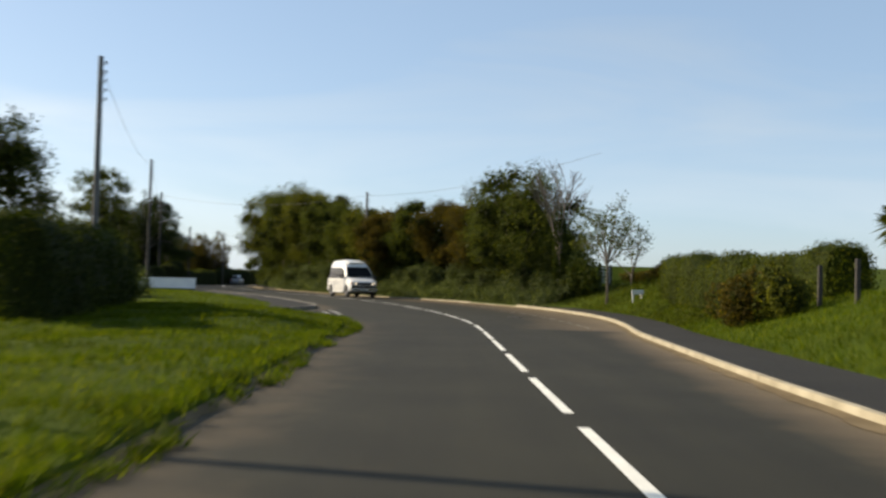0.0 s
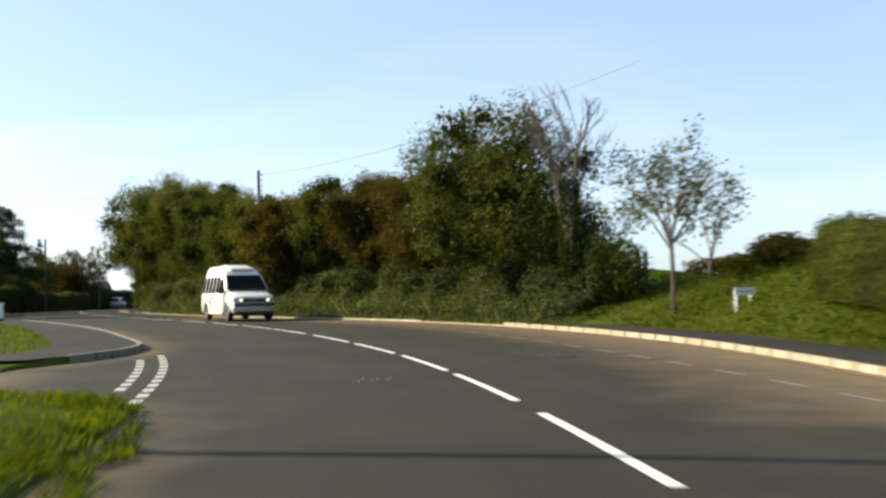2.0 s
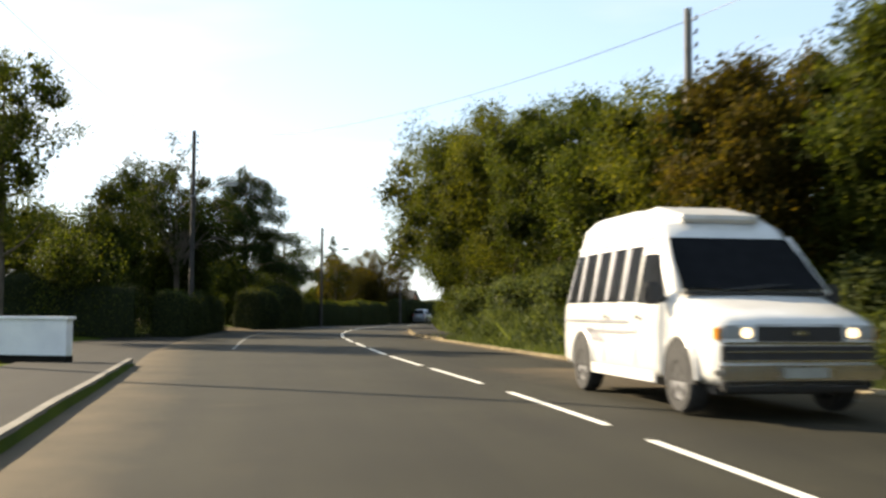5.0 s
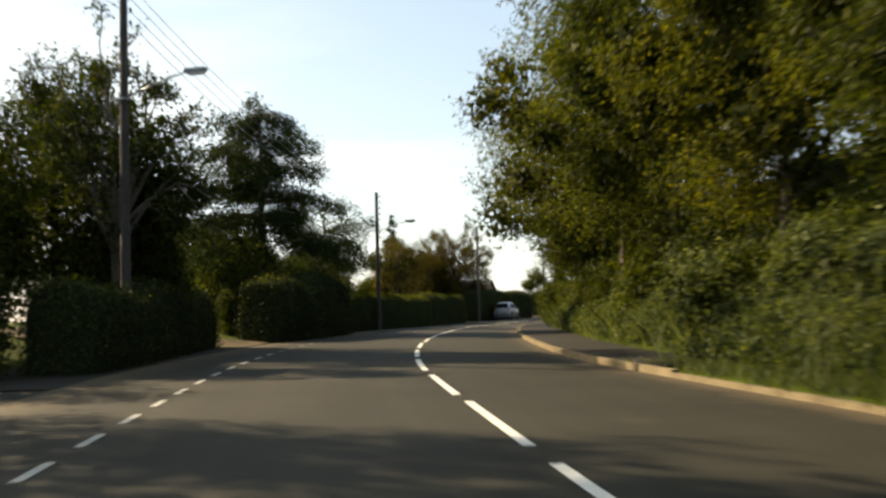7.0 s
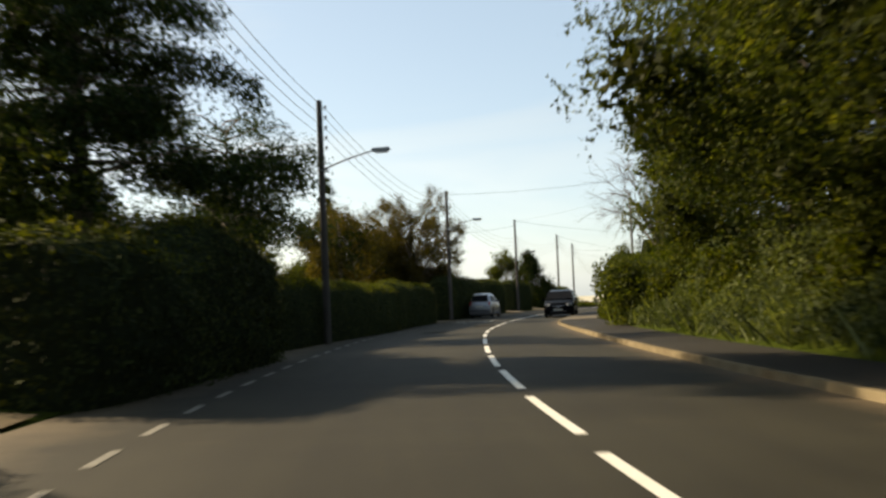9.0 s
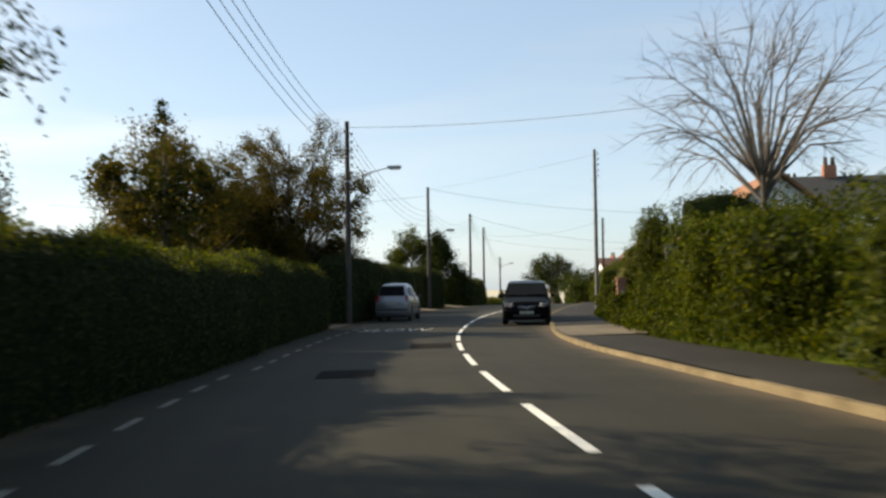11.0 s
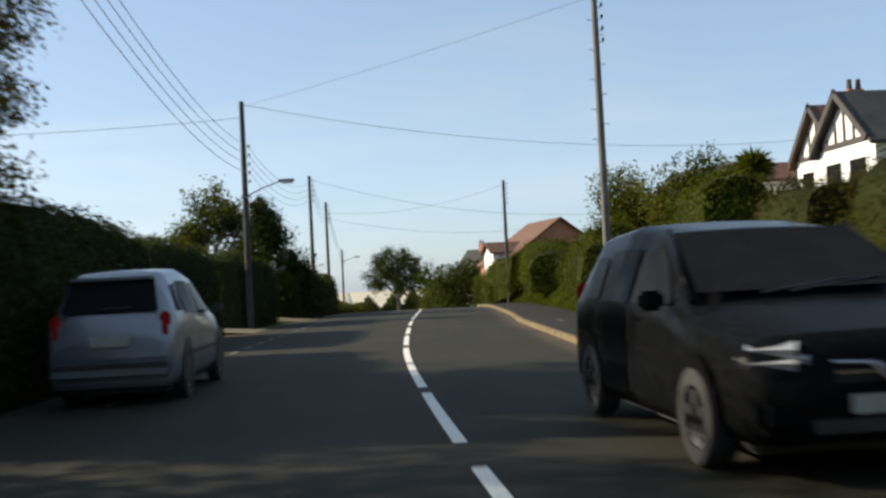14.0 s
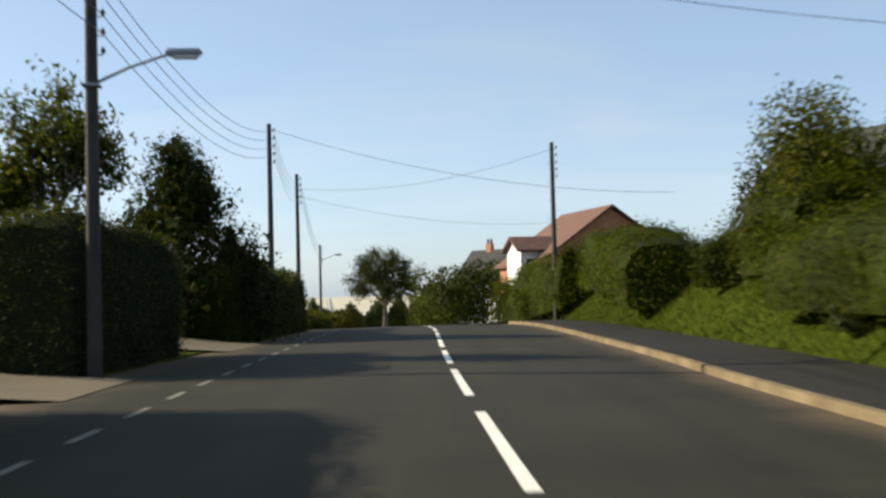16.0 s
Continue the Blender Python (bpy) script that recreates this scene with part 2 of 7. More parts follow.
DL_Y = [-60, 0, 10, 22, 30, 37, 39.5, 41, 47.6, 49.2, 51.5, 54, 58.5, 69, 76, 80, 87, 92, 97, 106, 118, 131, 150, 175, 205, 220, 240, 300]
DL_V = [3.75, 3.75, 3.75, 4.0, 4.15, 4.4, 5.2, 7.4, 8.2, 7.0, 5.7, 5.2, 5.5, 5.75, 6.1, 6.15, 6.2, 6.4, 6.6, 6.6, 6.0, 5.6, 5.9, 6.3, 6.3, 5.4, 5.0, 4.6]
DR_Y = [-60, 0, 10, 17, 31, 34, 39, 45.6, 50, 55, 60, 66, 72, 78, 84, 95, 106, 117, 126, 138, 152, 158, 164, 171, 180, 190, 200, 207, 220, 300]
DR_V = [3.0, 3.0, 3.06, 3.5, 4.55, 4.95, 5.8, 6.9, 7.5, 7.8, 7.7, 7.2, 6.5, 5.3, 4.3, 4.0, 3.3, 3.35, 3.3, 3.15, 3.0, 2.75, 2.8, 3.05, 3.1, 3.35, 3.45, 3.8, 3.9, 3.9]
RZ_Y = [-4000, 0, 6, 12, 19, 25, 38, 44, 50, 56, 62, 75, 91, 109, 120, 130, 145, 150, 155, 161, 182, 210, 226, 236, 250, 280, 320, 420, 900, 4000]
RZ_V = [0, 0, -0.05, -0.09, -0.13, -0.15, -0.2, -0.19, -0.16, -0.09, 0.0, 0.06, 0.12, 0.19, 0.21, 0.2, 0.15, 0.09, 0.03, 0.0, -0.02, -0.1, -0.18, -0.34, -0.95, -2.5, -5.0, -9.0, -14.0, -14.0]
FY = np.arange(-62.0, 422.0, 0.5)


def smooth(ys, vs, width):
    v = np.interp(FY, ys, vs)
    k = np.exp(-0.5 * (np.arange(-30, 31) * 0.5 / width) ** 2)
    pad = np.concatenate([v[0] - (v[1] - v[0]) * np.arange(30, 0, -1), v, v[-1] + (v[-1] - v[-2]) * np.arange(1, 31)])
    return np.convolve(pad, k / k.sum(), "valid")


F_X, F_L, F_R, F_Z = smooth(CL_Y, CL_X, 3.0), smooth(DL_Y, DL_V, 0.8), smooth(DR_Y, DR_V, 1.5), smooth(RZ_Y, RZ_V, 4.0)
F_H = np.gradient(F_X, FY)


def cx(y):
    return np.interp(y, CL_Y, CL_X) if np.ndim(y) == 0 and (y < -61 or y > 421) else np.interp(y, FY, F_X)


def dl(y):
    return np.interp(y, FY, F_L)


def dr(y):
    return np.interp(y, FY, F_R)


def rz(y):
    return np.interp(y, FY, F_Z) if np.ndim(y) or -61 < y < 421 else np.interp(y, RZ_Y, RZ_V)


def place(y, d, h=0.0):
    """World place at y along the centre line, d to its right and h over the road."""
    s = np.interp(y, FY, F_H)
    n = 1 / math.sqrt(1 + s * s)
    return Vector((cx(y) + d * n, y - d * s * n, rz(y) + h))


def arc(y):
    i = np.interp(y, FY, np.concatenate([[0], np.cumsum(np.hypot(np.diff(F_X), np.diff(FY)))]))
    return i


def yaw_at(y):
    return math.atan2(-np.interp(y, FY, F_H), 1.0)


def y_at_arc(s):
    return np.interp(s, np.concatenate([[0], np.cumsum(np.hypot(np.diff(F_X), np.diff(FY)))]), FY)


# paths that cut up through the bank, by y
BANK_CUTS = [(187.4, 190.4), (194.9, 199.8)]


def left_h(y, e):
    """Height of the ground e metres past the left edge."""
    lawn = float(np.clip((40.5 - y) / 1.2, 0, 1))
    foot = float(np.clip((y - 47.8) / 1.5, 0, 1) * np.clip((86 - y) / 2, 0, 1))
    back = float(np.clip((y - 92) / 6, 0, 1))
    h = lawn * (0.1 + 0.07 * min(e, 3) / 3 + 0.24 * float(np.clip((e - 0.5) / 2.0, 0, 1) * np.clip((y - 18) / 10, 0, 1)) + 0.05 * math.sin(y * 0.9 + e) * min(e, 1)) + foot * (0.1 + 0.12 * min(max(e - 2, 0), 6) / 6)
    h += back * 0.8 * float(np.clip((e - 0.5 - 3.0 * np.clip((122.5 - y) / 2, 0, 1)) / 6, 0, 1))
    h -= 0.075 * float(np.clip((y - 85.5) / 1.5, 0, 1) * np.clip((123.5 - y) / 2, 0, 1))
    if 41.2 < y < 47.6:
        h = -0.07
    return h - 0.02


def right_h(y, e):
    """Height of the ground e metres past the right edge."""
    early = float(np.clip((58 - y) / 4, 0, 1))
    belt = float(np.clip((y - 55) / 4, 0, 1) * np.clip((150 - y) / 6, 0, 1))
    late = float(np.clip((y - 146) / 6, 0, 1))
    fall = float(np.clip((260 - y) / 20, 0, 1))
    h = early * (0.0 + 1.4 * float(np.clip((e - 1.8) / 4.4, 0, 1)) + 0.5 * float(np.clip((e - 6) / 10, 0, 1)))
    h += 0.9 * float(np.clip((y - 42) / 8, 0, 1) * np.clip((62 - y) / 4, 0, 1) * np.clip((e - 2.0) / 4.0, 0, 1))
    h += belt * (0.05 + 0.9 * float(np.clip((e - (0.9 if y < 100 else 1.7)) / 3.5, 0, 1)))
    if late > 0:
        for y0, y1 in BANK_CUTS:
            late *= 1 - float(np.clip((y - y0) / 0.4, 0, 1) * np.clip((y1 - y) / 0.4, 0, 1)) * (0.9 if e < 7 else max(0.0, 0.9 - (e - 7) / 6))
    h += late * fall * (0.0 + (1.22 + 0.4 * float(np.clip((y - 188) / 6, 0, 1))) * float(np.clip((e - 2.1) / 1.9, 0, 1)) + 3.2 * float(np.clip((e - 5) / 22, 0, 1)))
    return h - 0.02


def height(x, y):
    """Ground height under a place in plan."""
    yy = y
    for _ in range(10):
        s = float(np.interp(yy, FY, F_H))
        n = 1 / math.sqrt(1 + s * s)
        d = (x - cx(yy)) / n
        yy = y + float(np.clip(d, -60, 60)) * s * n
    if d < -dl(yy):
        return rz(yy) + left_h(yy, -d - dl(yy))
    if d > dr(yy):
        return rz(yy) + right_h(yy, d - dr(yy))
    return rz(yy)


# ---- building helpers ----
def mesh_from(name, verts, faces, material, smooth_shade=False):
    me = bpy.data.meshes.new(name)
    me.from_pydata([tuple(v) for v in verts], [], faces)
    me.materials.append(material)
    if smooth_shade:
        me.polygons.foreach_set("use_smooth", [True] * len(me.polygons))
    me.update()
    return me


def quads_mesh(name, quads, material):
    """A mesh of loose faces from an array n x corners x 3."""
    n, k = quads.shape[:2]
    me = bpy.data.meshes.new(name)
    me.vertices.add(n * k)
    me.vertices.foreach_set("co", np.ascontiguousarray(quads, dtype=np.float32).ravel())
    me.loops.add(n * k)
    me.loops.foreach_set("vertex_index", np.arange(n * k, dtype=np.int32))
    me.polygons.add(n)
    me.polygons.foreach_set("loop_start", np.arange(0, n * k, k, dtype=np.int32))
    me.materials.append(material)
    me.update(calc_edges=True)
    return me


def thing(name, label="", category="", group="", kind="", at=(0, 0, 0), turn=0.0):
    ob = new(name)
    ob.empty_display_size = 0.2
    ob.matrix_world = pose(*at, 0, 0, turn)
    return tagged(ob, label, category, group, kind)


def child(name, me, parent, label=""):
    ob = new(name, me)
    ob.parent = parent
    if label:
        ob["label"] = label
    return ob


def part(name, bm, material, parent, label="", smooth_shade=False):
    me = bpy.data.meshes.new(name)
    bm.to_mesh(me)
    bm.free()
    me.materials.append(material)
    if smooth_shade:
        me.polygons.foreach_set("use_smooth", [True] * len(me.polygons))
    return child(name, me, parent, label)


def box(bm, size, at, bevel=0.0, rot=None):
    m = Matrix.Translation(at) @ (rot.to_4x4() if rot else Matrix.Identity(4)) @ Matrix.Diagonal((*size, 1))
    r = bmesh.ops.create_cube(bm, size=1.0, matrix=m)
    if bevel:
        es = list({e for v in r["verts"] for e in v.link_edges})
        bmesh.ops.bevel(bm, geom=es, offset=bevel, segments=2, affect="EDGES")
    return bm


def tube(bm, points, radii, sides=8, caps=True):
    """A tapered tube along points."""
    rings = []
    for i, p in enumerate(points):
        p = Vector(p)
        a = Vector(points[min(i + 1, len(points) - 1)]) - Vector(points[max(i - 1, 0)])
        q = a.to_track_quat("Z", "Y")
        rings.append([bm.verts.new(p + q @ Vector((math.cos(k * 2 * math.pi / sides), math.sin(k * 2 * math.pi / sides), 0)) * radii[i]) for k in range(sides)])
    for a, b in zip(rings, rings[1:]):
        for k in range(sides):
            bm.faces.new((a[k], a[(k + 1) % sides], b[(k + 1) % sides], b[k]))
    if caps:
        bm.faces.new(rings[0][::-1])
        bm.faces.new(rings[-1])
    return bm


def leaf_quads(rng, centres, size, aspect=0.6, up=0.0, normals=None, align=0.0):
    """Randomly turned pointed leaves at the centres."""
    n = len(centres)
    a = rng.normal(size=(n, 3))
    a[:, 2] += up
    if align:
        a -= align * normals * (a * normals).sum(1)[:, None]
    a /= np.linalg.norm(a, axis=1)[:, None] + 1e-9
    b = rng.normal(size=(n, 3))
    if normals is not None:
        b = np.cross(a, normals + 0.7 * rng.normal(size=(n, 3)))
    b -= a * (a * b).sum(1)[:, None]
    b /= np.linalg.norm(b, axis=1)[:, None] + 1e-9
    s = size * rng.uniform(0.6, 1.4, n)[:, None]
    u, v = a * s * 0.5, b * s * 0.5 * aspect
    c = np.asarray(centres)
    return np.stack([c - u + v, c + u, c - u * 0.7 - v], 1)


# ---- ground, road, footways ----
def build_ground():
    ys = np.concatenate([[-4000, -600, -200, -90], np.arange(-60, 150, 1.5), np.arange(150, 184, 2.0), np.arange(184, 206, 0.4), np.arange(206, 300, 2.0), np.arange(300, 421, 8.0), [520, 700, 1100, 4000]])
    left = [4000, 900, 250, 90, 50, 35, 26, 20, 15, 11, 8, 6, 4.5, 3.2, 2.2, 1.4, 0.7, 0.25, 0.0]
    right = [0.0, 0.12, 0.9, 1.5, 2.1, 2.7, 3.3, 4.0, 5.0, 6.5, 8.5, 11, 15, 20, 27, 40, 60, 120, 400, 1200, 4000]
    rng = np.random.default_rng(3)
    verts, cols = [], len(left) + len(right) + 3
    for y in ys:
        yc = float(np.clip(y, -61, 421))
        L, R = float(dl(yc)), float(dr(yc))
        row = [(-L - e, left_h(yc, e), e) for e in left] + [(-L + 0.03, -0.16, 0), (0, -0.16, 0), (R - 0.03, -0.16, 0)] + [(R + e, right_h(yc, e) if e > 0.05 else -0.16, e) for e in right]
        for d, h, e in row:
            if -61 < y < 421:
                p = place(y, d, h)
            else:
                p = Vector((float(np.interp(y, CL_Y, CL_X)) + d, y, float(np.interp(y, RZ_Y, RZ_V)) + h))
            if 0.3 < e < 100:
                p.z += 0.05 * noise.noise((p.x * 0.5, p.y * 0.5, 0)) * min(1, max(0, e - 2.3))
            if e > 100 and -61 < y < 421:
                p.z = min(p.z, float(np.interp(y, RZ_Y, RZ_V))) - 0.004 * min(e, 900)
            verts.append(p)
    faces = [(i * cols + j, i * cols + j + 1, (i + 1) * cols + j + 1, (i + 1) * cols + j) for i in range(len(ys) - 1) for j in range(cols - 1)]
    me = mesh_from("ground", verts, faces, M["turf"], True)
    me.materials.append(M["stubble"])
    far = [i for i, y in enumerate(ys) if y >= 330]
    for p in me.polygons:
        if p.vertices[0] // cols in far:
            p.material_index = 1
    return tagged(new("ground", me), "short green grass and bare earth beside the road", "ground", kind="structure")


def strip(name, y0, y1, da, db, ha, hb, material, step=1.0, cols=2, camber=0.0):
    """A strip along the road between two offsets (functions of y)."""
    ys = np.arange(y0, y1 + 0.01, step)
    verts, faces, uvs, dust = [], [], [], []
    for y in ys:
        a, b = da(y), db(y)
        for k in range(cols):
            f = k / (cols - 1)
            d = a + (b - a) * f
            verts.append(place(y, d, ha + (hb - ha) * f - camber * abs(d) ** 1.2))
            uvs.append((d, arc(y)))
            right = max(0.0, 1 - (dr(y) - d) / (4.4 if 34 < y < 84 else 1.3 if y < 34 else 0.7)) * (1.15 if y < 84 else 0.7)
            leftd = max(0.0, 1 - (d + dl(y)) / 1.5) * (0.5 if y < 42 else 0.8)
            dust.append(max(right, leftd))
    faces = [(i * cols + j, i * cols + j + 1, (i + 1) * cols + j + 1, (i + 1) * cols + j) for i in range(len(ys) - 1) for j in range(cols - 1)]
    me = mesh_from(name, verts, faces, material, True)
    layer = me.uv_layers.new(name="UVMap")
    for loop in me.loops:
        layer.data[loop.index].uv = uvs[loop.vertex_index]
    at = me.attributes.new("dust", "FLOAT", "POINT")
    at.data.foreach_set("value", np.array(dust, dtype=np.float32))
    return me


build_ground()
road = tagged(new("road", strip("road", -60, 418, lambda y: -dl(y) - 0.02, lambda y: dr(y) + 0.02, 0, 0, M["asphalt"], 1.0, 17, 0.006)),
              "worn grey asphalt two-lane road with brown dust along its edges", "road", kind="structure")


def side_road():
    pts, faces = [], []
    n = 24
    for i in range(n):
        x = -6.2 - i * 2.4
        w = 0.0 if i > 1 else 0.5
        z = -0.272 + 0.01 * min(i, 6)
        pts += [(x, 41.0 - w - 0.02 * i, z), (x, 44.3, z + 0.012), (x, 47.8 + w, z)]
    for i in range(n - 1):
        for j in range(2):
            faces.append((i * 3 + j, i * 3 + j + 1, i * 3 + j + 4, i * 3 + j + 3))
    me = mesh_from("side_road", pts, [f[::-1] for f in faces], M["footway"])
    me.uv_layers.new(name="UVMap")
    tagged(new("side_road", me), "narrow asphalt side road joining the main road", "road", kind="structure")


side_road()


def drive(name, y0, y1, reach, label):
    me = strip(name, y0, y1, lambda y: -dl(y) - reach, lambda y: -dl(y) + 0.05, -0.04, -0.056, M["footway"], 0.75, 4)
    return tagged(new(name, me), label, "driveway", kind="structure")


drive("driveway_entrance", 85.5, 103.0, 14.0, "pale asphalt entrance beside the white wall")
drive("lay_by", 103.0, 121.5, 3.2, "worn asphalt strip between the edge line and the hedge")


def gap_drive(name, y0, y1, e0, e1, material, label):
    """A drive that leaves the road on its left side and lies on the ground there."""
    verts, cols = [], 9
    ys = np.arange(y0, y1 + 0.01, 0.5)
    for y in ys:
        for k in range(cols):
            e = e0 + (e1 - e0) * k / (cols - 1)
            d = -(dl(y) + e)
            h = 0.012 - 0.006 * abs(d) ** 1.2 if e < 0 else left_h(y, e) + 0.06
            verts.append(place(y, d, h))
    faces = [(i * cols + j, (i + 1) * cols + j, (i + 1) * cols + j + 1, i * cols + j + 1) for i in range(len(ys) - 1) for j in range(cols - 1)]
    me = mesh_from(name, verts, faces, M[material], True)
    me.uv_layers.new(name="UVMap")
    return tagged(new(name, me), label, "driveway", kind="structure")


gap_drive("gravel_entrance", 118.4, 122.6, 0.2, 11.0, "gravel", "tan gravel entrance rising between two dark hedges")
# pale tone of the three mouths paints the sunlit strips in the hedge gaps
gap_drive("driveway_mouth", 172.2, 177.6, -1.2, 7.0, "apron", "concrete driveway mouth between dark hedges, coloured pale as sunlit")
gap_drive("driveway_mouth", 201.6, 205.4, -1.0, 7.0, "apron", "concrete driveway mouth between tall hedges, coloured pale as sunlit")
gap_drive("driveway_mouth", 213.4, 217.8, -0.6, 7.0, "apron", "driveway mouth beyond the tall hedge, coloured pale as sunlit")
footways = [
    ("pavement_east", -60, 57, 1, 1.8, "dark asphalt footway with a pale kerb and grass behind"),
    ("pavement_west", 48.5, 84.5, -1, 2.2, "dark asphalt footway round the junction corner"),
    ("pavement_north", 102, 300, 1, 2.1, "dark asphalt footway below the wooded and hedged bank"),
]
for nm, y0, y1, side, w, lab in footways:
    if side > 0:
        me = strip(nm, y0, y1, lambda y: dr(y) + 0.115, lambda y, w=w: dr(y) + (w if y > 145 or y < 60 else 1.7), 0.09, 0.1, M["footway"], 1.0, 4)
    else:
        me = strip(nm, y0, y1, lambda y, w=w: -dl(y) - w, lambda y: -dl(y) - 0.125, 0.1, 0.09, M["footway"], 1.0, 4)
    tagged(new(nm, me), lab, "footway", kind="structure")


tagged(new("drive_apron", strip("drive_apron", 161.0, 168.5, lambda y: dr(y) + 0.12, lambda y: dr(y) + 2.9, 0.093, 0.15, M["apron"], 1.0, 4)), "pale concrete crossing from the road to a drive", "driveway", kind="structure")


def kerb_run(name, y0, y1, side, label, lift=0.1, low=(), stone="kerb"):
    """Kerb stones 0.9 m long, each a part of its own."""
    k = tagged(new(name), label, "kerb", kind="structure")
    bm = box(bmesh.new(), (0.125, 0.912, 0.22), (0, 0, -0.11), 0.007)
    me = bpy.data.meshes.new("kerb_stone")
    bm.to_mesh(me)
    bm.free()
    me.materials.append(M[stone])
    pale = me.copy()
    pale.materials[0] = M["kerb_pale"]
    rng = random.Random(5)
    s, end = arc(y0), arc(y1)
    while s < end:
        y = float(y_at_arc(s + 0.457))
        d = side * ((dr(y) if side > 0 else dl(y)) + 0.062)
        y2 = y + 0.25
        a = place(y - 0.25, side * ((dr(y - 0.25) if side > 0 else dl(y - 0.25)) + 0.062))
        b = place(y2, side * ((dr(y2) if side > 0 else dl(y2)) + 0.062))
        drop = 0.096 if side > 0 and 60.3 < y < 66.5 else (0.05 if y < 110 else 0.02) if any(p < y < q for p, q in low) else 0.0
        o = child("kerb_stone", pale if side > 0 and y < 84 else me, k)
        o.matrix_world = Matrix.Translation(place(y, d, lift - drop + rng.uniform(-0.003, 0.003))) @ Matrix.Rotation(math.atan2(-(b.x - a.x), b.y - a.y) + rng.uniform(-0.003, 0.003), 4, "Z") @ Matrix.Rotation(math.atan2(b.z - a.z, (b - a).length), 4, "X")
        s += 0.915
    return k


kerb_run("kerb_east", 2, 108, 1, "pale sandy concrete kerb, dusty along the road", 0.1, [(60.0, 101)])
kerb_run("kerb_west", 49.5, 85, -1, "grey concrete kerb round the junction corner, coloured darker as shaded", 0.11, (), "kerb_shaded")
kerb_run("kerb_north", 108, 235, 1, "pale concrete kerb with dropped stretches", 0.09, [(146, 156), (160.5, 170.5), (183, 186)])


# ---- road markings ----
def mark(y0, y1, d0, d1, width, name="road_marking", material=None, lift=0.006, n=5):
    pts = []
    for i in range(n):
        y = y0 + (y1 - y0) * i / (n - 1)
        d = d0 + (d1 - d0) * i / (n - 1)
        pts += [place(y, d - width / 2, lift - 0.006 * abs(d - width / 2) ** 1.2), place(y, d + width / 2, lift - 0.006 * abs(d + width / 2) ** 1.2)]
    me = mesh_from(name, pts, [(2 * i, 2 * i + 1, 2 * i + 3, 2 * i + 2) for i in range(n - 1)], material or M["paint"])
    return child(name, me, road)


# far ends of the centre dashes, by y
ENDS = [-14, -8, -2, 4.0, 9.8, 15.3, 20.8, 26.3, 31.1, 36.2, 42.0, 47.2, 52.4, 57.5, 62.8, 67.4, 72.2, 77.5, 83.2, 88.2, 93.1, 98.0, 102.8, 107.7, 112.5, 117.3, 121.8, 126.3, 130.8, 135.3, 139.9, 144.8, 149.8, 154.9, 159.8, 164.4, 168.9, 173.5, 178.6, 183.4, 187.9, 193.3, 198.7, 204.9, 210.8, 216.6, 222.1, 227.6, 233.0, 238.5, 244.0, 249.5]
for y in ENDS:
    far = float(arc(y))
    long = float(np.interp(y, [0, 50, 85, 105, 120, 165, 180, 192], [4.3, 4.45, 4.45, 4.1, 3.55, 3.5, 4.0, 4.45]))
    d = float(np.interp(y, [96, 106, 116, 125, 160, 175, 200], [-0.02, -0.09, -0.07, 0.03, -0.06, -0.05, -0.04]))
    mark(float(y_at_arc(far - long)), y, d, d, 0.115, "centre_dash")
s = float(arc(93.5))
while s < arc(236):
    y = float(y_at_arc(s))
    if not (172 < y < 178):
        # past y 114 the darker paint holds both wear and the shade there
        mark(y, float(y_at_arc(s + 1.0)), -4.15 + 0.25 * (y > 150), -4.15 + 0.25 * (y > 150), 0.1, "edge_dash", M["paint_worn" if y < 114 else "paint_faint"], 0.006, 2)
    s += 2.0
s = float(arc(36.4))
while s < arc(78):
    y = float(y_at_arc(s))
    d = float(np.interp(y, [36, 45, 60, 66, 72, 78], [4.0, 4.4, 5.2, 5.3, 5.0, 4.5]))
    mark(y, float(y_at_arc(s + 1.05)), d, d + 0.02, 0.1, "edge_dash", M["paint_faint"], 0.007, 2)
    s += 2.05
for i in range(13):
    y = 39.2 + 0.92 * i
    mark(y, y + 0.58, -4.7 - 0.02 * i, -4.72 - 0.02 * i, 0.16, "give_way_dash", M["paint_worn"], 0.007, 2)
for i in range(9):
    y = 41.4 + 0.92 * i
    mark(y, y + 0.58, -5.18 - 0.025 * i, -5.2 - 0.025 * i, 0.16, "give_way_dash", M["paint_worn"], 0.007, 2)


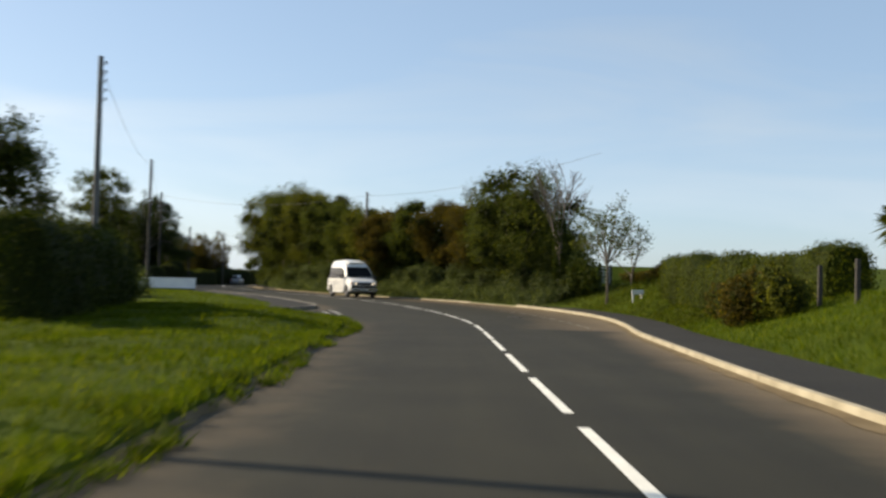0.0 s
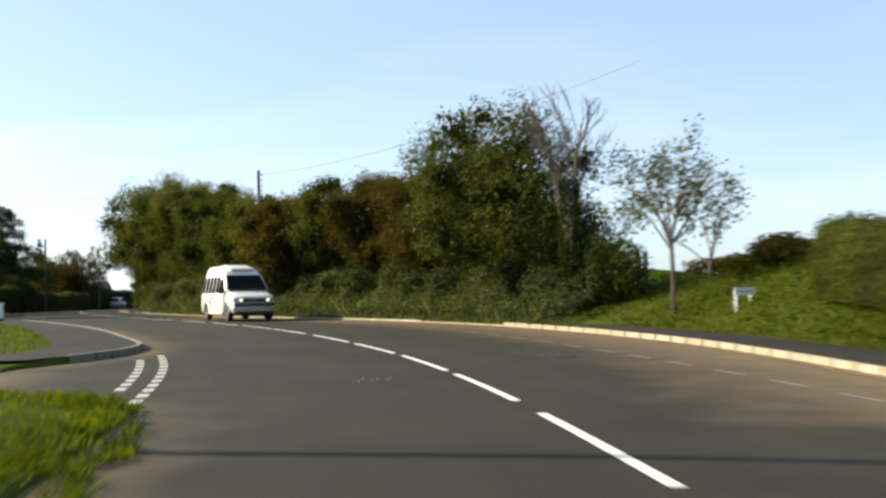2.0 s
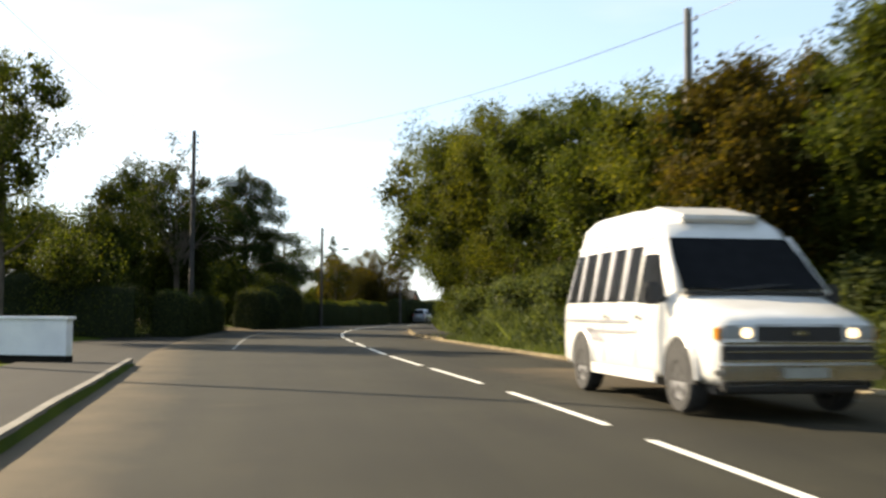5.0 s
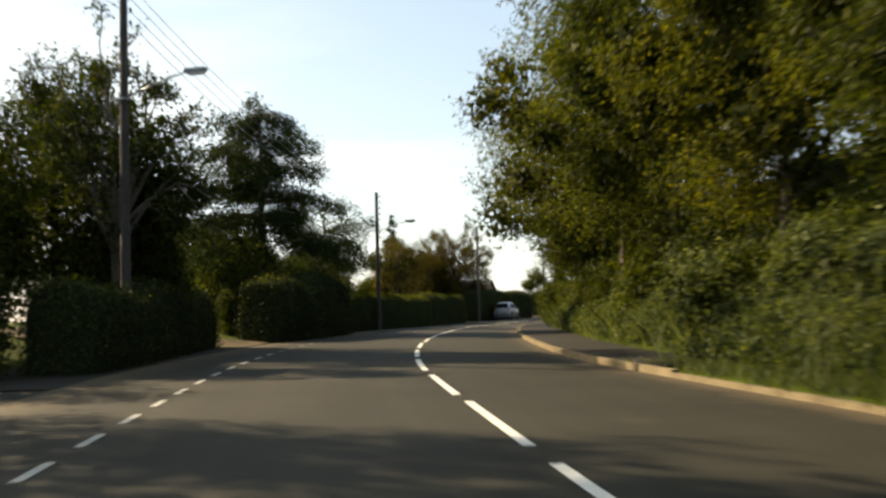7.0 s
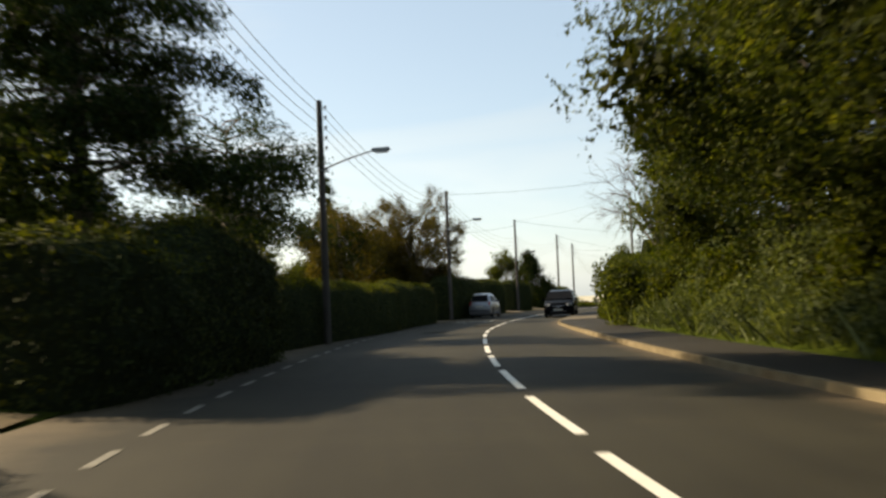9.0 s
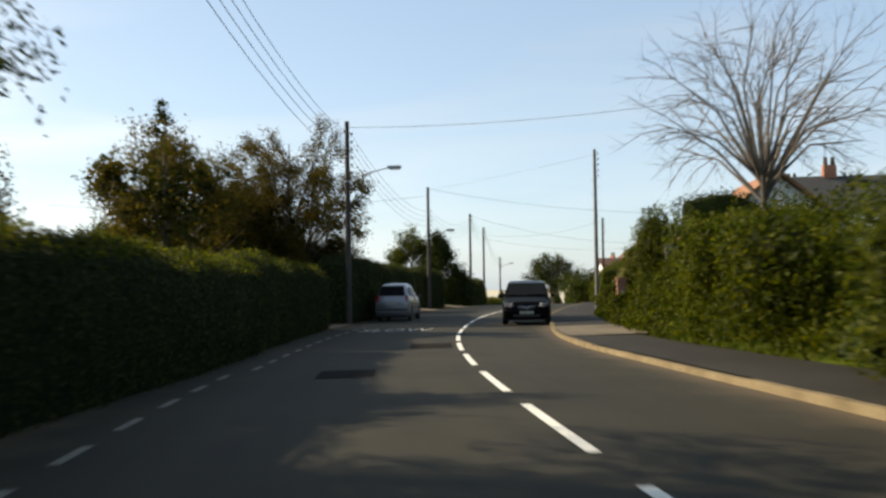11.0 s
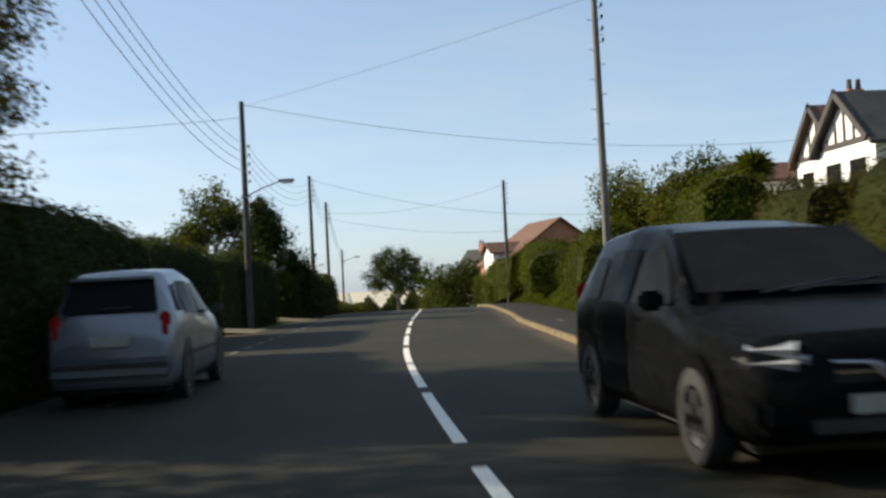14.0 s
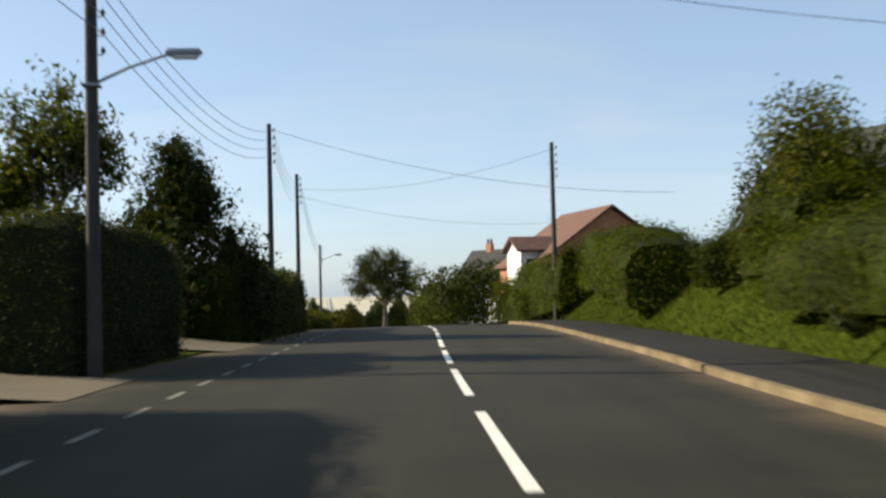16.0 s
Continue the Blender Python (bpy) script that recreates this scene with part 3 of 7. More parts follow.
# ---- poles and wires ----
def pole(x, y, top, lamp=False, steps=False, lean=(0, 0), base=None, grey=False, radius=0.13, label=None, arm=2.0, drop=0.3):
    b = height(x, y) if base is None else base
    p = thing("utility_pole", label or ("dark wooden utility pole with a street lamp arm" if lamp else "dark wooden utility pole carrying overhead wires"), "utility pole", "poles along the road", at=(x, y, b - 0.1))
    h = top - b + 0.1
    part("pole_shaft", tube(bmesh.new(), [(0, 0, 0), (lean[0] * 0.5, lean[1] * 0.5, h * 0.5), (lean[0], lean[1], h)], [radius, radius * 0.86, radius * 0.7], 12), M["pole_grey" if grey else "pole"], p, smooth_shade=False)
    for i in range(5):
        bm = bmesh.new()
        z = h - drop - i * 0.33
        tube(bm, [(0.0, 0, z), (0.16, 0, z), (0.16, 0, z + 0.05)], [0.012, 0.012, 0.012], 6)
        tube(bm, [(0.16, 0, z + 0.03), (0.16, 0, z + 0.07), (0.16, 0, z + 0.13)], [0.035, 0.045, 0.02], 8)
        bmesh.ops.translate(bm, verts=bm.verts, vec=(lean[0] + 0.04, lean[1], 0))
        part("insulator", bm, M["ceramic"], p)
    if steps:
        for i in range(9):
            z = h - 1.0 - i * 0.42
            f = z / h
            side = 1 if i % 2 else -1
            part("climbing_step", tube(bmesh.new(), [(lean[0] * f, lean[1] * f, z), (lean[0] * f + side * 0.24, lean[1] * f, z + 0.02)], [0.012, 0.012], 6), M["metal"], p)
    if lamp:
        z = h - lamp
        part("lamp_arm", tube(bmesh.new(), [(0.08, 0, z - 0.5), (arm * 0.4, 0, z - 0.24), (arm * 0.7, 0, z - 0.08), (arm - 0.22, 0, z)], [0.03, 0.028, 0.025, 0.022], 8), M["metal"], p, smooth_shade=True)
        head = part("lamp_head", box(bmesh.new(), (0.62, 0.22, 0.12), (arm, 0, z + 0.02), 0.04), M["metal"], p, "grey street lantern")
        part("lamp_bowl", box(bmesh.new(), (0.44, 0.18, 0.06), (arm + 0.02, 0, z - 0.06), 0.025), M["white_paint"], head)
        part("bracket", box(bmesh.new(), (0.3, 0.3, 0.05), (0, 0, z - 0.55), 0.01), M["metal"], p)
    return p, Vector((x + lean[0], y + lean[1], top))


POLES = {}
for key, x, y, top, lamp, kw in (
    ("L", -29.4, 107.9, 9.9, 2.6, {}), ("A", -34.5, 141.4, 8.0, 1.75, {}), ("B", -37.3, 176.7, 8.5, 2.0, {"drop": 0.6}),
    ("C", -36.6, 206.0, 8.45, 3.05, {"arm": 1.55, "drop": 1.75}), ("D", -35.0, 231.4, 8.3, False, {}), ("E", -34.3, 245.4, 7.8, False, {}),
    ("F", -33.4, 280.0, 5.5, 0.9, {"arm": 1.6}), ("R1", -25.7, 194.9, 9.4, False, {"steps": True, "radius": 0.125, "label": "weathered grey wooden utility pole with climbing steps", "grey": True}),
    ("R2", -22.35, 234.8, 7.9, False, {"steps": True}), ("T", -22.8, 80.5, 10.25, False, {"label": "tall wooden utility pole behind the white garden wall"}), ("R0", -6.6, 88.0, 8.75, False, {"grey": True}), ("S", -12.6, 37.6, 9.15, False, {"grey": True, "label": "pale weathered utility pole beside the lawn"}),
):
    POLES[key] = pole(x, y, top, lamp, **kw)[1]
pole(-8.3, 9.7, 9.2, label="wooden utility pole on the lawn, casting its shadow over the road")


def wire(a, b, sag, name="overhead_wire", r=0.009):
    pts = []
    for i in range(15):
        f = i / 14
        p = a.lerp(b, f)
        p.z -= sag * 4 * f * (1 - f)
        pts.append(p)
    bm = tube(bmesh.new(), pts, [r] * 15, 5, False)
    me = bpy.data.meshes.new(name)
    bm.to_mesh(me)
    bm.free()
    me.materials.append(M["cable"])
    return tagged(new(name, me), "thin black overhead wire hanging between two poles", "cable", "overhead wires")


DROP = {"B": 0.55, "C": 1.7}


def lines(keys, n=4):
    for a, b in zip(keys, keys[1:]):
        for i in range(n):
            wire(POLES[a] + Vector((0.18, 0, -DROP.get(a, 0.25) - i * 0.33)), POLES[b] + Vector((0.18, 0, -DROP.get(b, 0.25) - i * 0.33)), 0.9)


lines(["L", "A", "B", "C", "D", "E", "F"])
wire(POLES["B"] + Vector((0, 0, -0.25)), Vector((-18.0, 172.0, 9.0)), 0.5)
wire(POLES["C"] + Vector((0, 0, -0.1)), Vector((-12.8, 209.0, 6.6)), 0.8)
wire(POLES["C"] + Vector((0, 0, -0.6)), Vector((-60.0, 197.0, 7.0)), 0.6)
wire(POLES["R1"] + Vector((0, 0, -0.3)), POLES["C"] + Vector((0, 0, -0.2)), 0.1, r=0.006)
wire(POLES["D"] + Vector((0, 0, -0.2)), Vector((-17.8, 231.3, 5.2)), 0.7)
wire(POLES["R2"] + Vector((0, 0, -0.3)), POLES["E"] + Vector((0, 0, -0.8)), 0.7)
wire(POLES["E"] + Vector((0, 0, -1.2)), Vector((-14.0, 262.0, 6.2)), 0.9)
wire(POLES["R0"] + Vector((0, 0, -0.3)), POLES["L"] + Vector((0, 0, -0.3)), 0.9)
wire(POLES["R0"] + Vector((0, 0, -0.3)), Vector((9.0, 60.0, 9.0)), 0.6)
wire(POLES["S"] + Vector((0, 0, -0.3)), POLES["T"] + Vector((0, 0, -0.4)), 0.8)
wire(POLES["T"] + Vector((0, 0, -0.4)), POLES["L"] + Vector((0, 0, -0.9)), 0.7)


# ---- plants ----
def blob_points(rng, blobs, n, shell=(0.78, 1.04)):
    """Points in the shells of ellipsoids (x, y, z, rx, ry, rz), with their outward normals."""
    w = np.array([b[3] * b[4] + b[4] * b[5] + b[3] * b[5] for b in blobs])
    pick = rng.choice(len(blobs), n, p=w / w.sum())
    b = np.array(blobs)[pick]
    v = rng.normal(size=(n, 3))
    v /= np.linalg.norm(v, axis=1)[:, None]
    r = rng.uniform(shell[0], shell[1], n)[:, None] * (1 + 0.14 * np.sin(v[:, :1] * 7 + b[:, :1] * 3) * np.cos(v[:, 2:] * 6 + b[:, 1:2]))
    return b[:, :3] + v * r * b[:, 3:], v


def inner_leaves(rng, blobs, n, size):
    """Large leaves inside the clumps, coloured darker as if shaded, which close the crown."""
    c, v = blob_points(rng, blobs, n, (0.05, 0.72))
    return quads_mesh("shaded_core", leaf_quads(rng, c, size * 0.72, 0.8), M["core"])


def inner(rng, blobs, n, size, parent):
    return tagged(child("shaded_core", inner_leaves(rng, blobs, n, size), parent), kind="stuff")


def crown_blobs(rng, h, r, low=0.35, n=40, squash=0.8, cone=False):
    """Clumps that make up a crown of radius r between low * h and h."""
    out = []
    zc, hz = h * (1 + low) / 2, h * (1 - low) / 2
    for i in range(n):
        v = rng.normal(size=3)
        v /= np.linalg.norm(v)
        k = rng.uniform(0.45, 0.86)
        s = r * rng.uniform(0.2, 0.36)
        if cone:
            f = rng.uniform(0, 1)
            if cone == 2:
                q = r * (1 - f) ** 0.9 * rng.uniform(0.3, 1.0)
                s = r * (0.09 + 0.2 * (1 - f))
                out.append((v[0] * q, v[1] * q, min(h - s, h * (low + (1 - low) * f)), s * 1.3, s * 1.3, s * 0.7))
                continue
            q = r * (1 - f ** 1.5) * rng.uniform(0.5, 0.85)
            s = r * (0.16 + 0.22 * (1 - f))
            out.append((v[0] * q, v[1] * q, min(h - s, h * (low + (1 - low) * f)), s, s, s * 1.5))
            continue
        p = np.array((v[0] * r * k, v[1] * r * k, zc + v[2] * hz * k))
        p[2] = min(p[2], h - s * squash)
        out.append((*p, s, s, s * squash))
    return out


def trunk_bm(rng, h, r0, spread, limbs=6, start=0.25, lean=0.0):
    bm = bmesh.new()
    top = Vector((lean, 0, h * 0.8))
    pts = [Vector((0, 0, -0.2)), Vector((0.05, 0.03, h * 0.2)), top * 0.55 + Vector((0.1, -0.08, 0)), top]
    tube(bm, pts, [r0 * 1.25, r0, r0 * 0.7, r0 * 0.25], 9)
    for i in range(limbs):
        f = start + (0.85 - start) * (i + 0.5) / limbs
        a = i * 2.4 + rng.uniform(-0.4, 0.4)
        b = Vector((lean * f, 0, h * 0.8 * f))
        l = spread * rng.uniform(0.55, 0.9) * (1.1 - 0.4 * f)
        e = b + Vector((math.cos(a) * l, math.sin(a) * l, l * rng.uniform(0.35, 0.9)))
        m = b.lerp(e, 0.5) + Vector((0, 0, -0.08 * l))
        tube(bm, [b, m, e], [r0 * 0.45 * (1.1 - f * 0.6), r0 * 0.28, r0 * 0.08], 6)
    return bm


def tree(x, y, h, r, leaf, label, leaves=9000, size=0.2, low=0.3, n=40, seed=1, core=0.6, name="tree", squash=0.8, base=None, group="", shell=(0.4, 0.97), trunk=0.16, cone=False, dense=1.45):
    rng = np.random.default_rng(seed)
    z = height(x, y) if base is None else base
    t = thing(name, label, "tree", group, at=(x, y, z))
    part("trunk", trunk_bm(rng, h, trunk, r * (0.35 if cone else 0.9), 7), M["bark"], t)
    blobs = crown_blobs(rng, h, r, low, n, squash, cone)
    leaves = int(leaves * dense)
    c, v = blob_points(rng, blobs, leaves // 12 + 1, shell)
    twig = v * 0.8 + rng.normal(size=v.shape) * 0.7
    twig[:, 2] -= 0.25
    twig /= np.linalg.norm(twig, axis=1)[:, None]
    step = np.tile(np.linspace(-0.5, 0.5, 12), len(c))[:, None]
    c, v, twig = np.repeat(c, 12, 0), np.repeat(v, 12, 0), np.repeat(twig, 12, 0)
    c = c + twig * step * size * 4.2 + rng.normal(size=c.shape) * size * 0.75 * (0.4 + np.abs(step))
    size = size * 0.78
    child("crown", quads_mesh("crown", leaf_quads(rng, c, size, 0.62, normals=v), M[leaf]), t)
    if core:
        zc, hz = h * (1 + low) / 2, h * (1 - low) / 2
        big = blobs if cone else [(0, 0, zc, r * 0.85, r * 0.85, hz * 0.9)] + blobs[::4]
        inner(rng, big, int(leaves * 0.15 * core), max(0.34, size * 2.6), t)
    return t


def layered_tree(x, y, h, r, leaf, label, leaves=30000, size=0.11, seed=1, low=0.2, bias=0.3, tiers=14, taper=0.75, droop=0.12):
    """A tree with flat tiers of spreading boughs, longer on the road side."""
    rng = np.random.default_rng(seed)
    t = thing("layered_tree", label, "tree", at=(x, y, height(x, y)))
    part("trunk", tube(bmesh.new(), [(0, 0, -0.3), (0.08, 0, h * 0.3), (-0.05, 0.1, h * 0.65), (0.05, 0, h * 0.98)], [0.26, 0.2, 0.12, 0.03], 10), M["bark"], t)
    bm, pts, wts = bmesh.new(), [], []
    for k in range(tiers):
        f = (k + 0.4 * rng.uniform()) / tiers
        for j in range(7):
            a = j * 0.9 + k * 0.63 + rng.uniform(-0.5, 0.5)
            l = (r * (1 - f) ** taper + 0.5) * rng.uniform(0.35, 1.2) * (1 + bias * math.cos(a))
            z = h * (low + (1 - low) * f) + rng.uniform(-0.6, 0.6)
            rise = rng.uniform(-0.1, 0.42) * l
            b = Vector((0, 0, z))
            e = b + Vector((math.cos(a) * l, math.sin(a) * l, rise - droop * l))
            m = b.lerp(e, 0.5) + Vector((0, 0, 0.1 * l))
            tube(bm, [b, m, e], [0.03 + 0.008 * l, 0.022, 0.008], 5, False)
            pts.append((b, m, e, a, l))
            wts.append(l ** 1.5)
    tagged(part("branchwork", bm, M["bark"], t), kind="stuff")
    w = np.array(wts) / np.sum(wts)
    n = leaves // 5
    pick = rng.choice(len(pts), n, p=w)
    B, Mi, E = (np.array([tuple(pts[i][q]) for i in pick]) for q in range(3))
    u = (0.18 + 0.84 * rng.uniform(size=n) ** 0.8)[:, None]
    c = B * (1 - u) ** 2 + 2 * Mi * u * (1 - u) + E * u * u
    l = np.array([pts[i][4] for i in pick])[:, None]
    a = np.array([pts[i][3] for i in pick])
    side = np.stack([-np.sin(a), np.cos(a), np.zeros(n)], 1)
    c = c + side * rng.normal(size=(n, 1)) * l * 0.15 * (1.2 - 0.5 * u) + np.array((0, 0, 1)) * (rng.normal(size=(n, 1)) * 0.2 - 0.12 - 0.35 * u * rng.uniform(size=(n, 1)))
    out = np.stack([np.cos(a), np.sin(a), np.full(n, -0.6)], 1) + rng.normal(size=(n, 3)) * 0.55
    out /= np.linalg.norm(out, axis=1)[:, None]
    c = np.repeat(c, 5, 0) + np.repeat(out, 5, 0) * np.tile(np.linspace(-1, 1, 5), n)[:, None] * size * 1.6 + rng.normal(size=(n * 5, 3)) * size * 0.35
    child("crown", quads_mesh("crown", leaf_quads(rng, c, size, 0.5), M[leaf]), t)
    return t


def bare_tree(x, y, h, label, seed=1, leaves=0, leaf="leaf_mid", ivy=False, spread=0.35, name="bare_tree", depth=4, r0=0.1, size=0.15, first=0.42, puff=0.16, cloud=None):
    """A tree of real twigs, with few leaves or none."""
    rng = random.Random(seed)
    t = thing(name, label, "tree", at=(x, y, height(x, y)))
    bm, tips = bmesh.new(), []

    def grow(p, v, l, r, k):
        e = p + v * l
        m = p.lerp(e, 0.5) + Vector((rng.uniform(-1, 1), rng.uniform(-1, 1), 0)) * l * 0.06
        tube(bm, [p, m, e], [r, r * 0.85, r * 0.68], 7 if k > 2 else 4, False)
        if k == 0:
            tips.append(e)
            return
        for i in range(3 if k < depth else 5):
            w = (v + Vector((rng.uniform(-1, 1), rng.uniform(-1, 1), rng.uniform(-0.3, 0.6))) * (spread + 0.3)).normalized()
            f = rng.uniform(0.55, 1.0)
            tips.append(p.lerp(e, f))
            grow(p.lerp(e, f), w, l * rng.uniform(0.55, 0.75), r * 0.55, k - 1)

    grow(Vector((0, 0, -0.2)), Vector((0.03, 0.02, 1)), h * first, r0, depth)
    part("branchwork", bm, M["twig"], t)
    nr = np.random.default_rng(seed)
    if leaves:
        c = np.array([tuple(tips[i]) for i in nr.integers(0, len(tips), leaves)]) + nr.normal(size=(leaves, 3)) * puff
        if cloud:
            r, hh, low, m, extra = cloud
            more, _ = blob_points(nr, crown_blobs(nr, hh, r, low, m, 0.7), extra, (0.3, 1.1))
            c = np.concatenate([c, more])
        child("foliage", quads_mesh("foliage", leaf_quads(nr, c, size), M[leaf]), t)
    if ivy:
        z = nr.uniform(0, h * 0.5, 1800)
        a = nr.uniform(0, 6.283, 1800)
        c = np.stack([np.cos(a) * (0.2 + 0.25 * (1 - z / h)), np.sin(a) * (0.2 + 0.25 * (1 - z / h)), z], 1)
        child("ivy", quads_mesh("ivy", leaf_quads(nr, c, 0.16), M["leaf_dark"]), t, "dark ivy climbing the trunk")
    return t


def fan_tree(x, y, h, r, label, seed=1, leaves=0, leaf="leaf_autumn", size=0.11, r0=0.16, limbs=15, base=None, name="tree", fork=0.14, puff=0.14, low=-0.3):
    """A round-headed tree whose limbs fan out from a low fork to fine twigs."""
    rng = np.random.default_rng(seed)
    t = thing(name, label, "tree", at=(x, y, height(x, y) if base is None else base))
    bm, fine, ends = bmesh.new(), bmesh.new(), []
    c = Vector((0, 0, h * 0.56))
    rad = Vector((r, r, h * 0.44))
    tube(bm, [(0, 0, -0.3), (0.03, 0, h * fork * 0.5), (0, 0, h * (fork + 0.06))], [r0 * 1.3, r0, r0 * 0.85], 10)
    part("trunk", bm, M["bark"], t)
    bm = bmesh.new()

    def turn(v, k):
        w = v + Vector(rng.normal(size=3)) * k
        return w.normalized()

    def bough(p, e, ra, rb, sides, lift):
        m = p.lerp(e, 0.5) + Vector((0, 0, lift)) + Vector(rng.normal(size=3)) * (e - p).length * 0.04
        pts = [p, p.lerp(m, 0.55), m, m.lerp(e, 0.5), e]
        tube(bm, pts, [ra, ra * 0.85 + rb * 0.15, (ra + rb) / 2, ra * 0.2 + rb * 0.8, rb], sides, False)
        return pts

    def along_pts(pts, f):
        s = f * (len(pts) - 1)
        i = min(int(s), len(pts) - 2)
        return pts[i].lerp(pts[i + 1], s - i)

    for i in range(limbs):
        a = i * 2.39996
        zz = low + (1.0 - low) * (i + 0.5) / limbs
        q = math.sqrt(max(0.0, 1 - zz * zz))
        v = Vector((q * math.cos(a), q * math.sin(a), zz))
        e = c + Vector((v.x * rad.x, v.y * rad.y, v.z * rad.z)) * 0.72
        one = bough(Vector((0, 0, h * (fork + rng.uniform(-0.02, 0.06)))), e, r0 * 0.5, r0 * 0.12, 7, 0.1 * r)
        for k in range(8):
            f = rng.uniform(0.35, 1.0)
            p = along_pts(one, f)
            d = turn(v, 0.55)
            two = bough(p, p + d * r * rng.uniform(0.25, 0.4), r0 * 0.14, r0 * 0.06, 4, 0.02 * r)
            for n in range(6):
                p2 = along_pts(two, rng.uniform(0.3, 1.0))
                d2 = turn(d, 0.6)
                e2 = p2 + d2 * r * rng.uniform(0.1, 0.2)
                tube(fine, [p2, e2], [r0 * 0.055, r0 * 0.02], 3, False)
                ends.append((p2, e2))
    tagged(part("branchwork", bm, M["twig"], t), kind="stuff")
    tagged(part("fine_branchwork", fine, M["twig"], t), kind="stuff")
    if leaves:
        pick = rng.integers(0, len(ends), leaves)
        pa = np.array([tuple(p) for p, e in ends])[pick]
        pb = np.array([tuple(e) for p, e in ends])[pick]
        pos = pa + (pb - pa) * rng.uniform(0.1, 1.1, (leaves, 1)) + rng.normal(size=(leaves, 3)) * puff
        child("foliage", quads_mesh("foliage", leaf_quads(rng, pos, size), M[leaf]), t)
    return t


def shrub(x, y, h, r, leaf, label, leaves=2500, size=0.14, seed=1, name="shrub", n=7, base=None, r2=None):
    rng = np.random.default_rng(seed)
    t = thing(name, label, "shrub", at=(x, y, height(x, y) if base is None else base))
    blobs = []
    for i in range(n):
        a, q = rng.uniform(0, 6.283), rng.uniform(0, 0.6)
        s = rng.uniform(0.35, 0.55)
        z = h * rng.uniform(0.2, 0.72)
        blobs.append((q * r * math.cos(a), q * (r2 or r) * math.sin(a), z, s * r, s * (r2 or r), min(h - z, h * 0.4)))
    c, v = blob_points(rng, blobs, int(leaves * 1.35))
    size = size * 0.84
    c[:, 2] = np.maximum(c[:, 2], 0.02)
    child("foliage", quads_mesh("foliage", leaf_quads(rng, c, size, normals=v), M[leaf]), t)
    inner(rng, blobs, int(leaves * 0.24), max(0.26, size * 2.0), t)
    return t


